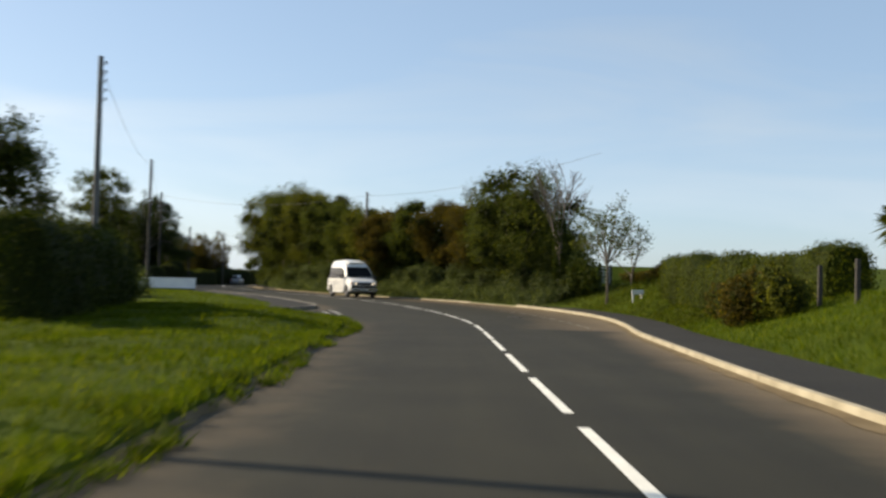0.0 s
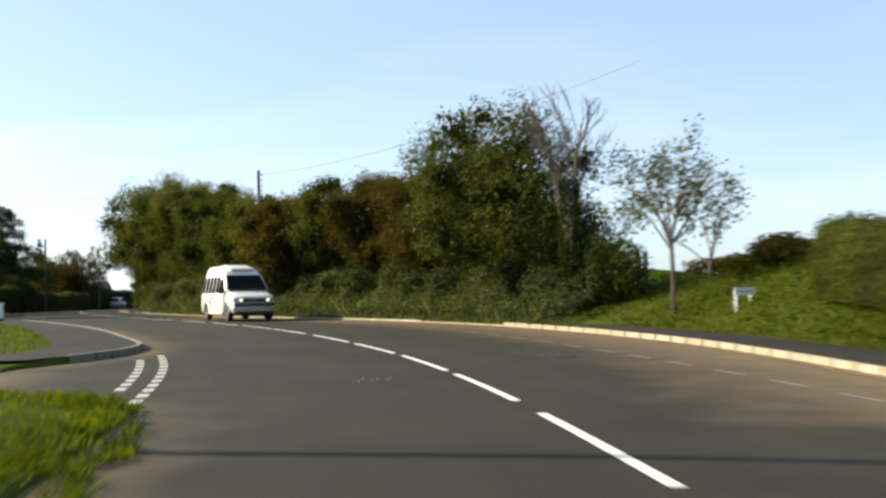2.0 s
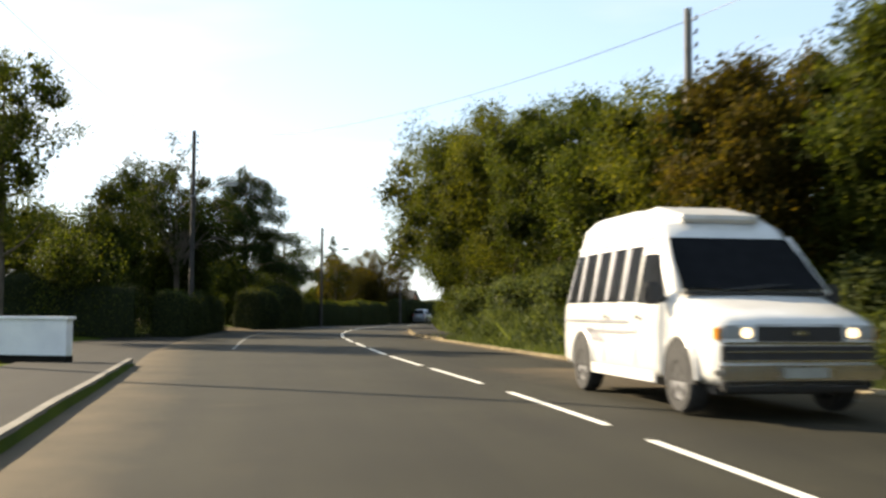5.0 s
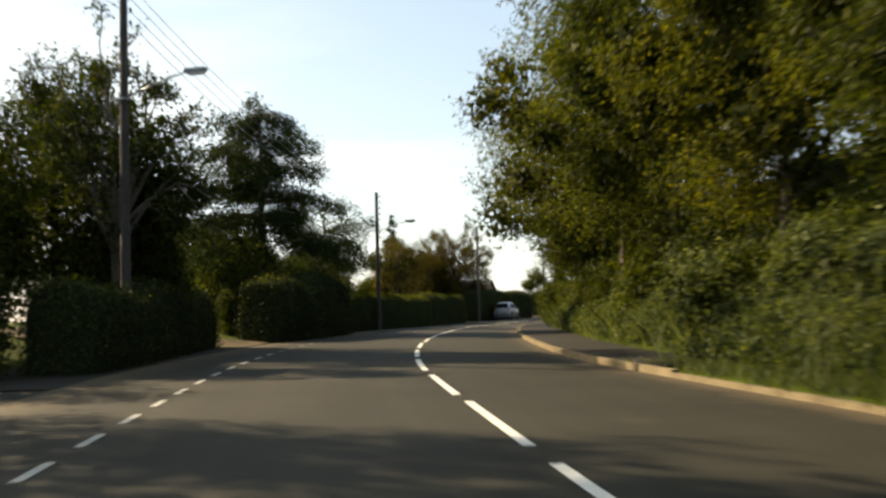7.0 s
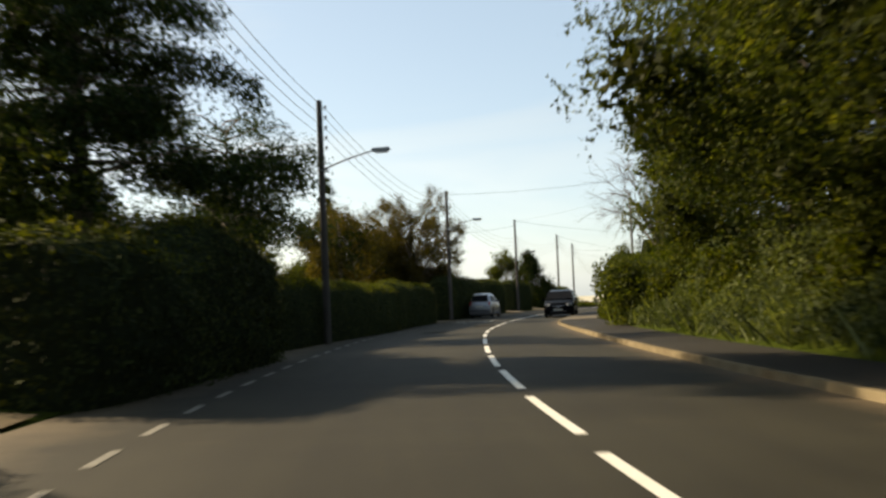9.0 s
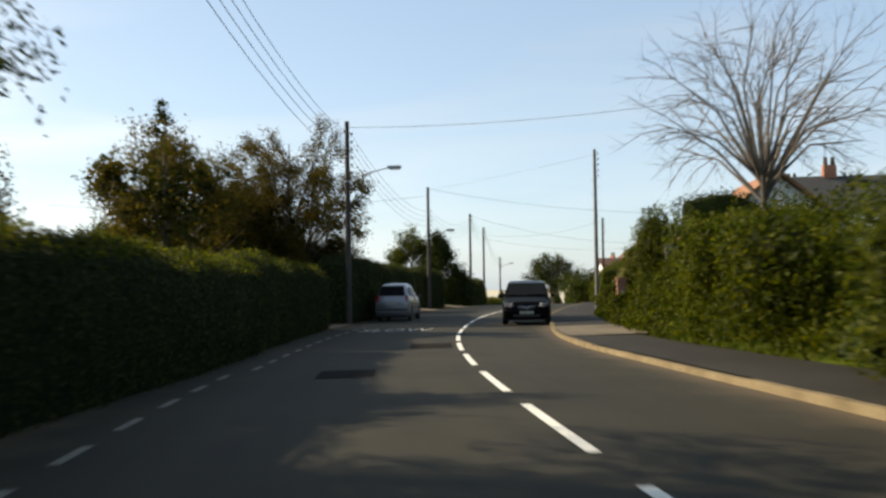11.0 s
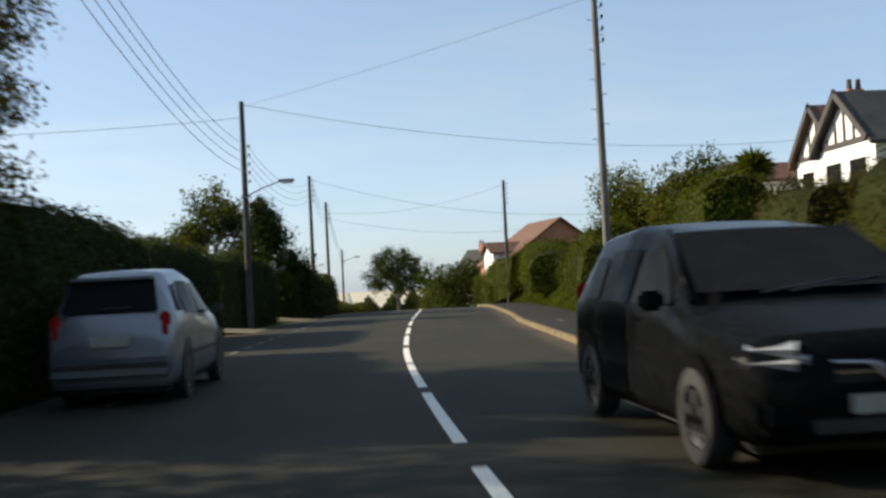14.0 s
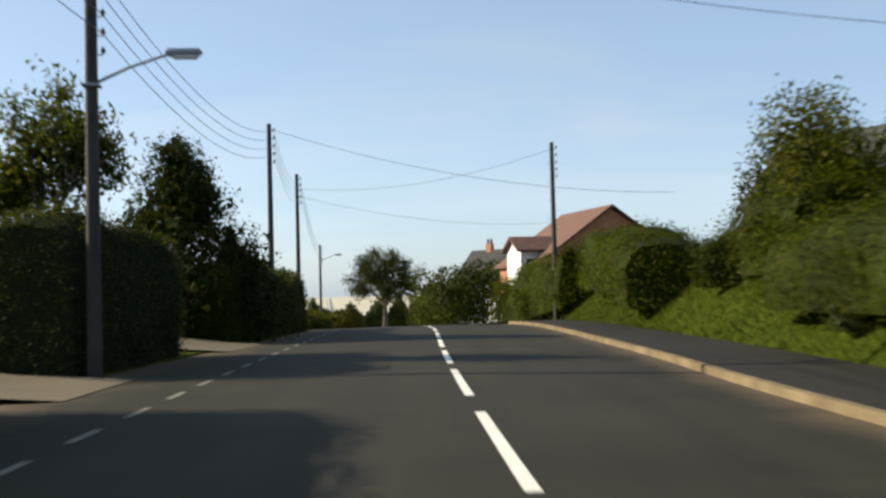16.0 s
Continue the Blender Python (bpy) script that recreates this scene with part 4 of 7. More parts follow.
def hedge(points, h, w, leaf, label, density=150, size=0.11, seed=1, rough=0.1, top=None, group="", base=None, name="hedge", tips=0.0):
    """A clipped hedge along points in plan, with a dense core coloured as shade and a skin of leaves."""
    rng = np.random.default_rng(seed)
    o = thing(name, label, "hedge", group, at=(points[0][0], points[0][1], 0))
    ox, oy = points[0]
    fine = []
    for (xa, ya), (xb, yb) in zip(points, points[1:]):
        n = max(2, int(math.hypot(xb - xa, yb - ya) / 0.6))
        fine += [(xa + (xb - xa) * i / n, ya + (yb - ya) * i / n) for i in range(n)]
    fine.append(points[-1])
    prof = [(-0.5, 0.0), (-0.52, 0.3), (-0.5, 0.65), (-0.44, 0.9), (-0.28, 1.0), (0, 1.03), (0.28, 1.0), (0.44, 0.9), (0.5, 0.65), (0.52, 0.3), (0.5, 0.0)]
    rings = []
    for i, (x, y) in enumerate(fine):
        a, b = fine[max(i - 1, 0)], fine[min(i + 1, len(fine) - 1)]
        l = math.hypot(b[0] - a[0], b[1] - a[1])
        nx, ny = (b[1] - a[1]) / l, -(b[0] - a[0]) / l
        z = (height(x, y) if base is None else base) - 0.1
        hh = h if top is None else top - z
        end = min(1.0, 0.75 + 0.25 * min(i, len(fine) - 1 - i))
        g = 1 + rough * 1.6 * noise.noise((x * 0.45, y * 0.45, seed))
        rings.append([np.array((x + nx * w * p * end - ox, y + ny * w * p * end - oy, z + hh * q * (g if q > 0.5 else 1) * (0.9 + 0.1 * end))) for p, q in prof])
    R = np.array(rings)
    for i in range(R.shape[0]):
        for j in range(R.shape[1]):
            R[i, j, :2] += rough * 0.8 * noise.noise((R[i, j, 0] + ox, R[i, j, 1] + oy, R[i, j, 2] * 1.5))
    quads = []
    n, m = R.shape[:2]
    idx = [(i, j) for i in range(n - 1) for j in range(m - 1)]
    q = np.array([[R[i, j], R[i + 1, j], R[i + 1, j + 1], R[i, j + 1]] for i, j in idx])
    ar = np.linalg.norm(np.cross(q[:, 2] - q[:, 0], q[:, 3] - q[:, 1]), axis=1) * 0.5
    ends = np.array([[R[k, j], R[k, j + 1], R[k, m - 2 - j], R[k, m - 1 - j]] for k in (0, n - 1) for j in range(m // 2)])
    q = np.concatenate([q, ends])
    ar = np.concatenate([ar, np.linalg.norm(np.cross(ends[:, 2] - ends[:, 0], ends[:, 3] - ends[:, 1]), axis=1) * 0.5])
    size, density = size * 0.78, density * 1.6
    count = int(ar.sum() * density)
    k = rng.choice(len(q), count, p=ar / ar.sum())
    u, v = rng.uniform(0, 1, (2, count, 1))
    c = (q[k, 0] * (1 - u) + q[k, 1] * u) * (1 - v) + (q[k, 3] * (1 - u) + q[k, 2] * u) * v
    nn = np.cross(q[k, 1] - q[k, 0], q[k, 3] - q[k, 0])
    nn /= np.linalg.norm(nn, axis=1)[:, None] + 1e-9
    c = c + nn * rng.normal(0, 0.05, (count, 1)) + rng.normal(size=(count, 3)) * rough * 0.35
    child("foliage", quads_mesh("foliage", leaf_quads(rng, c, size, normals=nn, align=0.8), M[leaf]), o)
    # upward faces get paler leaves, so the sunlit top is in the colour
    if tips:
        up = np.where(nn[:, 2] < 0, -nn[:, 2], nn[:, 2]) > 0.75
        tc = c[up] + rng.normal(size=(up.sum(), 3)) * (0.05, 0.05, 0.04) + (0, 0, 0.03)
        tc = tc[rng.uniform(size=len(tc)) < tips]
        tagged(child("top_growth", quads_mesh("top_growth", leaf_quads(rng, tc, size * 1.1, 0.5, 0.8), M["leaf_sunlit"]), o, "hedge-top shoots coloured as sunlit"), kind="stuff")
    # closed sheet under the skin; its dark colour stands in for shade between leaves
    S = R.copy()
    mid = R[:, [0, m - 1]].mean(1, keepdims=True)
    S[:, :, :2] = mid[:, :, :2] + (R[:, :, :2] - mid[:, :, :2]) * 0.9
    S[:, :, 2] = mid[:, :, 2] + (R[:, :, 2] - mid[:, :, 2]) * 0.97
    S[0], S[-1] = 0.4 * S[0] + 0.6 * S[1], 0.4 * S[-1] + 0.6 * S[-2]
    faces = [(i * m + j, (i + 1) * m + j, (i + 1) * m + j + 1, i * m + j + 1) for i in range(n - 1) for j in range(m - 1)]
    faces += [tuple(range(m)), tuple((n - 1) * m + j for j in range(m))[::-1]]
    child("shaded_core", mesh_from("shaded_core", S.reshape(-1, 3), faces, M["core_dark" if leaf == "leaf_yew" else "core_green" if leaf in ("leaf_hedge", "leaf_reed") else "core"]), o)
    return o


def blades(name, where, n, length, width, material, label, category, seed=1, droop=0.35):
    """Upright blades scattered over a stretch; where(rng) gives plan places and heights."""
    rng = np.random.default_rng(seed)
    c = where(rng, n)
    a = rng.uniform(0, 6.283, len(c))
    l = length * rng.uniform(0.45, 1.25, len(c))
    t = rng.normal(0, droop, (len(c), 2))
    w = width * rng.uniform(0.6, 1.4, len(c))
    side = np.stack([np.cos(a) * w, np.sin(a) * w, np.zeros_like(a)], 1) * 0.5
    tip = c + np.stack([t[:, 0] * l, t[:, 1] * l, l], 1)
    mid = c + np.stack([t[:, 0] * l * 0.35, t[:, 1] * l * 0.35, l * 0.6], 1)
    q = np.stack([c + side, tip, c * 0.7 + mid * 0.3 - side * 0.9], 1)
    return tagged(new(name, quads_mesh(name, q, material)), label, category, kind="stuff")


def along(y0, y1, side, e0, e1, power=1.0):
    def where(rng, n):
        ys = rng.uniform(y0, y1, n)
        es = e0 + (e1 - e0) * rng.uniform(0, 1, n) ** power
        out = np.empty((n, 3))
        for i in range(n):
            y, e = float(ys[i]), float(es[i])
            d = (dr(y) + e) if side > 0 else -(dl(y) + e)
            out[i] = place(y, d, (right_h if side > 0 else left_h)(y, e))
        return out
    return where


def tufts(where, per=24, spread=0.18):
    def w(rng, n):
        c = where(rng, n // per)
        p = np.repeat(c, per, 0)
        p[:, :2] += rng.normal(0, spread, (len(p), 2))
        return p
    return w


blades("lawn_grass", tufts(along(-2, 40.3, -1, 0.0, 9.0, 1.0), 16, 0.12), 66000, 0.13, 0.022, M["grass"], "green lawn grass with a ragged edge", "grass", 1)
blades("bank_grass", along(4, 56, 1, 1.85, 7.0), 40000, 0.16, 0.022, M["grass"], "bright green grass on the bank", "grass", 2)
blades("verge_grass", along(48.5, 84, -1, 2.3, 8.0), 9000, 0.13, 0.022, M["grass"], "green grass behind the footway", "grass", 3)
blades("north_bank_grass", along(150, 250, 1, 2.1, 5.2), 110000, 0.13, 0.018, M["bank_grass"], "green grass on the bank below the hedges", "grass", 4)
blades("belt_weeds", tufts(along(59, 103, 1, 0.9, 2.8), 10, 0.3), 3200, 1.0, 0.035, M["leaf_reed"], "tall grey-green reeds and weeds under the trees", "weeds", 5, 0.45)
blades("belt_weeds_north", tufts(along(103, 146, 1, 1.9, 3.4), 10, 0.3), 3200, 0.85, 0.035, M["leaf_reed"], "tall weeds behind the footway under the trees", "weeds", 55, 0.45)
blades("belt_fringe", tufts(along(57, 103, 1, 0.3, 1.2), 14, 0.2), 9000, 0.24, 0.03, M["leaf_reed"], "ragged grass fringe beside the kerb", "grass", 6, 0.5)


def bramble(name, y0, y1, side, e0, e1, h0, h1, n, leaf, label, seed, size=0.13):
    """A low lumpy mass of leaves and stems along the road edge."""
    rng = np.random.default_rng(seed)
    ys, es = rng.uniform(y0, y1, n), rng.uniform(0, 1, n)
    out = np.empty((n, 3))
    for i in range(n):
        y, f = float(ys[i]), float(es[i])
        e = e0 + (e1 - e0) * f
        top = (h0 + (h1 - h0) * f) * (0.75 + 0.75 * (0.5 + noise.noise((y * 0.7, e * 1.1, seed))) * (0.6 + 0.8 * abs(noise.noise((y * 2.1, e * 2.3, 5)))))
        p = place(y, side * ((dr(y) if side > 0 else dl(y)) + e), (right_h if side > 0 else left_h)(y, e))
        out[i] = (p.x, p.y, p.z + top * (1 - rng.uniform(0, 1) ** 2 * 0.75))
    out += rng.normal(0, 0.05, out.shape)
    return tagged(new(name, quads_mesh(name, leaf_quads(rng, out, size, 0.5, 0.25), M[leaf])), label, "weeds", kind="stuff")


bramble("bramble_bank", 58, 103, 1, 0.8, 4.2, 0.45, 2.2, 70000, "leaf_reed", "lumpy grey-green brambles and weeds below the trees", 7)
bramble("bramble_bank_north", 103, 148, 1, 1.75, 5.0, 0.5, 2.1, 60000, "leaf_reed", "green brambles and weeds behind the footway", 17)
bramble("bank_weeds", 36, 58, 1, 1.9, 6.5, 0.08, 0.35, 16000, "leaf_hedge", "low weeds in the grass of the bank", 27, 0.1)
bramble("ivy_bank", 146, 171, 1, 2.0, 5.5, 0.5, 2.0, 30000, "leaf_hedge", "green ivy and brambles covering the bank", 8)
bramble("flowering_bank", 171, 191, 1, 2.9, 4.6, 0.1, 0.9, 15000, "leaf_hedge", "low leafy plants on the grass bank", 9, 0.11)

# ---- west side plants and walls ----
hedge([(-9.6, 23.0), (-10.6, 30.0), (-12.2, 38.5)], 2.4, 1.8, "leaf_dark", "dark green hedge beside the lawn", 120, 0.13, 11, 0.2)
tree(-14.6, 32.5, 6.8, 2.7, "leaf_dark", "dark leafy tree behind the lawn hedge", 14000, 0.15, 0.15, 40, 12, 0.6)
shrub(-16.5, 54.0, 1.7, 1.6, "leaf_reed", "rounded grey-green shrub beside the side road", 2200, 0.13, 13)
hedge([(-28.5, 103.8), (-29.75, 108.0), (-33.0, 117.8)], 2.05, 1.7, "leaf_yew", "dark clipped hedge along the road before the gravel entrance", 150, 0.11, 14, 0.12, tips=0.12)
for i, (x, y, h, r) in enumerate(((-34.5, 106.0, 4.2, 2.6), (-39.0, 103.0, 5.0, 3.0), (-35.0, 108.0, 4.0, 2.4), (-42.0, 100.0, 6.5, 3.2), (-34.0, 115.0, 4.4, 2.2))):
    shrub(x, y, h, r, "leaf_mid" if i % 2 else "leaf_dark", "tall leafy shrub rising behind the dark hedge", 4200, 0.17, 20 + i, n=9)
fan_tree(-31.9, 111.3, 10.4, 3.0, "tall thin-leaved tree beside a utility pole", 31, 13000, "leaf_dark", 0.14, 0.17, 16, fork=0.3)
tree(-32.0, 97.0, 11.6, 3.3, "leaf_mid", "tall tree rising behind the white wall", 17000, 0.15, 0.2, 54, 38, 0.5)
tree(-38.5, 108.0, 6.4, 3.6, "leaf_mid", "broad leafy tree behind the dark hedge", 18000, 0.15, 0.1, 56, 39, 0.7)
for i, (x, y) in enumerate(((-32.0, 101.5), (-32.8, 106.0), (-33.4, 112.0), (-34.2, 115.2), (-35.8, 126.5))):
    shrub(x, y, 4.6 - 0.2 * (i % 3), 2.4, "leaf_dark" if i % 2 else "leaf_mid", "tall dark shrub crowding behind the hedge", 5200, 0.15, 220 + i, n=12)
tree(-35.6, 113.6, 9.6, 3.3, "leaf_dark", "dense dark tree behind the roadside hedge", 17000, 0.15, 0.05, 54, 58, 0.8)
tree(-32.2, 112.8, 7.4, 2.0, "leaf_dark", "dark bushy tree beside the entrance pillar", 12000, 0.14, 0.05, 50, 65, 0.8)
shrub(-33.0, 114.6, 4.8, 1.8, "leaf_dark", "tall dark shrub beside the entrance pillar", 4200, 0.14, 69, n=12)
shrub(-36.2, 116.8, 5.4, 2.0, "leaf_dark", "tall dark shrub behind the entrance", 4600, 0.14, 70, n=12)
tree(-34.0, 106.5, 7.4, 3.0, "leaf_dark", "dark bushy tree behind the roadside hedge", 12000, 0.15, 0.05, 44, 59, 0.8)
tree(-43.5, 92.0, 8.0, 3.6, "leaf_dark", "dark broad tree behind the white wall", 13000, 0.17, 0.15, 40, 32, 0.7)
tree(-40.5, 103.0, 7.2, 3.2, "leaf_mid", "broad leafy tree behind the side entrance", 12000, 0.16, 0.12, 40, 35, 0.7)
tree(-37.0, 112.5, 6.0, 2.8, "leaf_dark", "leafy dark tree beside the thin tall one", 11000, 0.16, 0.12, 40, 36, 0.7)
layered_tree(-35.6, 128.6, 10.6, 4.0, "leaf_cedar", "tall dark tree with drooping layered branches over the road edge", 88000, 0.12, 33, 0.37, -0.06, 10, 0.5, 0.2)
layered_tree(-37.4, 140.5, 7.0, 3.4, "leaf_cedar", "spreading tree with flat layered branches", 22000, 0.11, 34, 0.42, 0.15, 6, 0.35, 0.05)
for i, (x, y, h, r) in enumerate(((-35.9, 125.6, 3.2, 1.8), (-36.3, 130.0, 3.3, 1.9), (-37.3, 134.6, 3.6, 2.0), (-38.6, 139.4, 3.9, 2.2), (-39.4, 144.0, 3.6, 2.0))):
    shrub(x, y, h, r, "leaf_dark", "dark bush filling the space behind the roadside hedge", 5200, 0.12, 460 + i, n=12)
tree(-40.5, 134.0, 5.6, 3.2, "leaf_dark", "dark tree filling the gap behind the hedge", 13000, 0.17, 0.1, 40, 37, 0.7)
for i, (x, y, h) in enumerate(((-45.0, 131.5, 6.6), (-46.5, 136.5, 7.2), (-48.5, 142.0, 7.8), (-47.0, 148.5, 7.6), (-51.0, 146.0, 8.4))):
    tree(x, y, h * 0.72, 3.0, "leaf_dark", "dark tree in the garden thicket behind the hedge", 11000, 0.19, 0.02, 44, 430 + i, 0.85)
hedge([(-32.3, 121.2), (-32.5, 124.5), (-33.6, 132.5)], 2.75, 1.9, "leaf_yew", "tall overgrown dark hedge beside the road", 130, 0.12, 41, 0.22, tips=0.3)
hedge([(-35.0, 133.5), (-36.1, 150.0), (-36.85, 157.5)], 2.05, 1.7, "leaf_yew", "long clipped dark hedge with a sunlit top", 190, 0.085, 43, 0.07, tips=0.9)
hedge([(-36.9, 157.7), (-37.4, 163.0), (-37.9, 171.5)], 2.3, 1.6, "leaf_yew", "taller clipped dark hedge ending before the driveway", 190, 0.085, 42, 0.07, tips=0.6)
fan_tree(-40.9, 181.6, 9.2, 4.15, "round autumn tree with thin brown leaves", 44, 60000, "leaf_autumn", 0.1, 0.17, 24, low=-0.55)
shrub(-42.0, 180.6, 5.0, 3.3, "leaf_autumn", "brown undergrowth at the foot of the autumn tree", 12000, 0.13, 62, n=12)
shrub(-40.2, 185.8, 4.6, 2.3, "leaf_autumn", "dark brown bush beneath the autumn tree", 8000, 0.13, 63, n=9)
tree(-46.5, 180.0, 9.6, 2.7, "leaf_conifer", "slim dark conifer behind the hedge", 13000, 0.15, 0.06, 80, 45, 0.7, cone=2)
tree(-45.4, 186.5, 7.0, 2.8, "leaf_yellow", "yellowing leafy tree beside the round autumn tree", 13000, 0.13, 0.08, 50, 68, 0.6)
# extra crown added so the autumn tree shades the road more densely
tree(-42.8, 182.2, 7.0, 3.4, "leaf_autumn", "brown backing crown added to thicken the autumn tree's shade", 12000, 0.12, 0.12, 56, 244, 0.35)
shrub(-43.5, 176.5, 2.1, 2.4, "leaf_dark", "dark shrub behind the end of the clipped hedge", 5000, 0.13, 64, n=12)
tree(-42.0, 167.5, 7.2, 3.0, "leaf_autumn", "autumn tree behind the clipped hedge", 10000, 0.15, 0.1, 36, 46, 0.6)
tree(-43.8, 176.2, 7.4, 3.3, "leaf_autumn", "brownish tree behind the board fence", 13000, 0.12, 0.1, 56, 255, 0.45)
tree(-46.0, 173.0, 3.6, 2.6, "leaf_mid", "low green tree behind the clipped hedge", 9000, 0.15, 0.1, 36, 55, 0.6)
tree(-44.5, 156.0, 5.6, 3.0, "leaf_autumn", "brownish garden tree behind the clipped hedge", 10000, 0.15, 0.1, 36, 56, 0.6)
tree(-41.0, 148.0, 6.2, 2.8, "leaf_mid", "leafy garden tree behind the clipped hedge", 10000, 0.15, 0.1, 36, 57, 0.6)
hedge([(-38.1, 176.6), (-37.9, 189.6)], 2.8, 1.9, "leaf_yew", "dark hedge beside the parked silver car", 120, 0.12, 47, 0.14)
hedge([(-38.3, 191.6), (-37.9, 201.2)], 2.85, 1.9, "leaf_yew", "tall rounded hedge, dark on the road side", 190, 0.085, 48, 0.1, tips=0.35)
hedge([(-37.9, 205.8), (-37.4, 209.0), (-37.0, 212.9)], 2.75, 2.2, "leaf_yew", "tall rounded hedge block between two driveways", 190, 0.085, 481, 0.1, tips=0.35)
bare_tree(-38.8, 210.2, 6.7, "small upright tree with thin leaves behind the tall hedge", 49, 7000, "leaf_mid", depth=5, r0=0.1, name="tree", size=0.15, first=0.36, puff=0.2, spread=0.25)
tree(-37.2, 220.6, 6.1, 3.4, "leaf_conifer", "dense dark cypress with a pointed top", 24000, 0.12, 0.04, 110, 50, 0.85, cone=True)
tree(-35.9, 222.6, 3.5, 0.9, "leaf_conifer", "smaller dark cypress beside the tall one", 11000, 0.13, 0.04, 50, 51, 0.85, cone=True)
hedge([(-36.2, 218.6), (-35.2, 224.0), (-34.4, 231.5)], 2.3, 1.8, "leaf_dark", "rounded dark hedge past the driveway gap", 110, 0.12, 52, 0.16, tips=0.5)
hedge([(-36.0, 233.5), (-35.0, 250.0)], 2.0, 1.6, "leaf_yew", "far dark hedge beyond the crest", 80, 0.15, 53, 0.16)
fan_tree(-24.4, 345.0, 14.8, 6.0, "lone round tree on open ground past the crest", 54, 15000, "leaf_dark", 0.3, 0.42, 17, -6.2, fork=0.36, puff=0.35, low=-0.15)
for i in range(7):
    yy = 268 + i * 11
    shrub(-21.5 + 0.6 * i, yy, 5.2 + 0.35 * i, 4.4, "leaf_mid" if i % 2 else "leaf_dark", "far roadside thicket past the crest", 2600, 0.32, 60 + i, base=rz(yy) + 0.2)


for i, (x, y, h) in enumerate(((-33.6, 256.0, 1.3), (-34.4, 266.0, 1.7), (-36.5, 276.0, 2.4), (-31.0, 296.0, 3.0), (-35.0, 300.0, 3.2), (-39.5, 306.0, 3.6))):
    shrub(x, y, h, 2.2, "leaf_autumn" if i % 2 else "leaf_mid", "low rough bush on the open ground past the crest", 1800, 0.2, 380 + i, n=9)


hedge([(-150.0, 415.0), (-70.0, 425.0), (-20.0, 430.0), (60.0, 420.0)], 6.5, 7.0, "leaf_dark", "distant dark hedgerow across the fields", 3, 0.8, 71, 0.5, base=-9.4)
hedge([(-29.2, 103.0), (-33.5, 100.6), (-42.0, 97.0), (-54.0, 94.0)], 2.2, 1.8, "leaf_yew", "dark hedge behind the white garden wall", 100, 0.13, 66, 0.25)


def low_wall():
    w = thing("garden_wall", "low white rendered garden wall with a flat coping", "wall", at=(-19.4, 81.8, height(-19.4, 81.8)))
    part("wall_body", box(bmesh.new(), (7.0, 0.24, 1.05), (-3.5, 0.0, 0.4), 0.01), M["white_wall"], w)
    part("coping", box(bmesh.new(), (7.1, 0.32, 0.07), (-3.5, 0.0, 0.96), 0.012), M["white_wall"], w)
    # dark band round the lowest part of the wall
    part("plinth", box(bmesh.new(), (7.02, 0.27, 0.25), (-3.5, 0.0, 0.05), 0.01), M["patch"], w, "dark band along the wall foot")


low_wall()
shrub(-34.2, 122.7, 1.9, 0.75, "leaf_mid", "pale ivy bush growing over the gate pillar", 3000, 0.1, 97, n=9)
gp = thing("gate_pillar", "pale stone gate pillar at the entrance, overgrown", "pillar", at=(-34.7, 123.3, height(-34.7, 123.3)))
part("shaft", box(bmesh.new(), (0.42, 0.42, 1.5), (0, 0, 0.7), 0.02), M["kerb"], gp)
part("cap", box(bmesh.new(), (0.52, 0.52, 0.1), (0, 0, 1.5), 0.02), M["kerb"], gp)

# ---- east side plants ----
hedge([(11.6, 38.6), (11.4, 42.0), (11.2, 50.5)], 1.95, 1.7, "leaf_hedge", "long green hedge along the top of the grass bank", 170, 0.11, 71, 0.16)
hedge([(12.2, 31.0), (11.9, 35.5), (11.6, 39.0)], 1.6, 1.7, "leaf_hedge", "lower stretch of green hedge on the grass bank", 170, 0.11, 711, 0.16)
shrub(8.9, 31.2, 1.7, 1.35, "leaf_autumn", "reddish-brown shrub on the grass bank", 2600, 0.13, 72)
shrub(9.8, 30.0, 1.75, 1.1, "leaf_yellow", "yellow-green shrub at the end of the bank hedge", 2200, 0.13, 73)
for x, y in ((10.9, 30.2), (11.2, 28.2)):
    po = thing("fence_post", "dark square wooden fence post", "fence post", "fence posts on the bank", at=(x, y, height(x, y)))
    part("post", box(bmesh.new(), (0.12, 0.12, 1.25), (0, 0, 0.55), 0.015), M["pole"], po)
fan_tree(8.9, 56.7, 6.2, 2.2, "small thin-leaved tree with bare twigs on the bank", 81, 3600, "leaf_mid", 0.12, 0.075, 12, fork=0.34, low=-0.2)
for i, (x, y) in enumerate(((11.4, 58.4), (11.9, 55.8), (12.6, 57.0))):
    shrub(x, y, 0.7, 1.5, "leaf_autumn", "low brown shrub along the top of the bank", 1800, 0.12, 410 + i, n=8)
bare_tree(10.4, 57.5, 3.6, "small bare leaning tree on the bank", 82, 0, depth=3, r0=0.05, spread=0.5)
bare_tree(6.9, 62.3, 9.6, "dead tree with bare top and ivy-covered trunk", 83, 0, ivy=True, depth=5, r0=0.15, spread=0.12, name="dead_tree", first=0.4)
for i in range(3):
    shrub(6.8 + i * 0.7, 63.5 - i * 1.2, 3.4 - i * 0.5, 1.5, "leaf_dark", "dark bush at the end of the tree belt", 3200, 0.14, 90 + i)
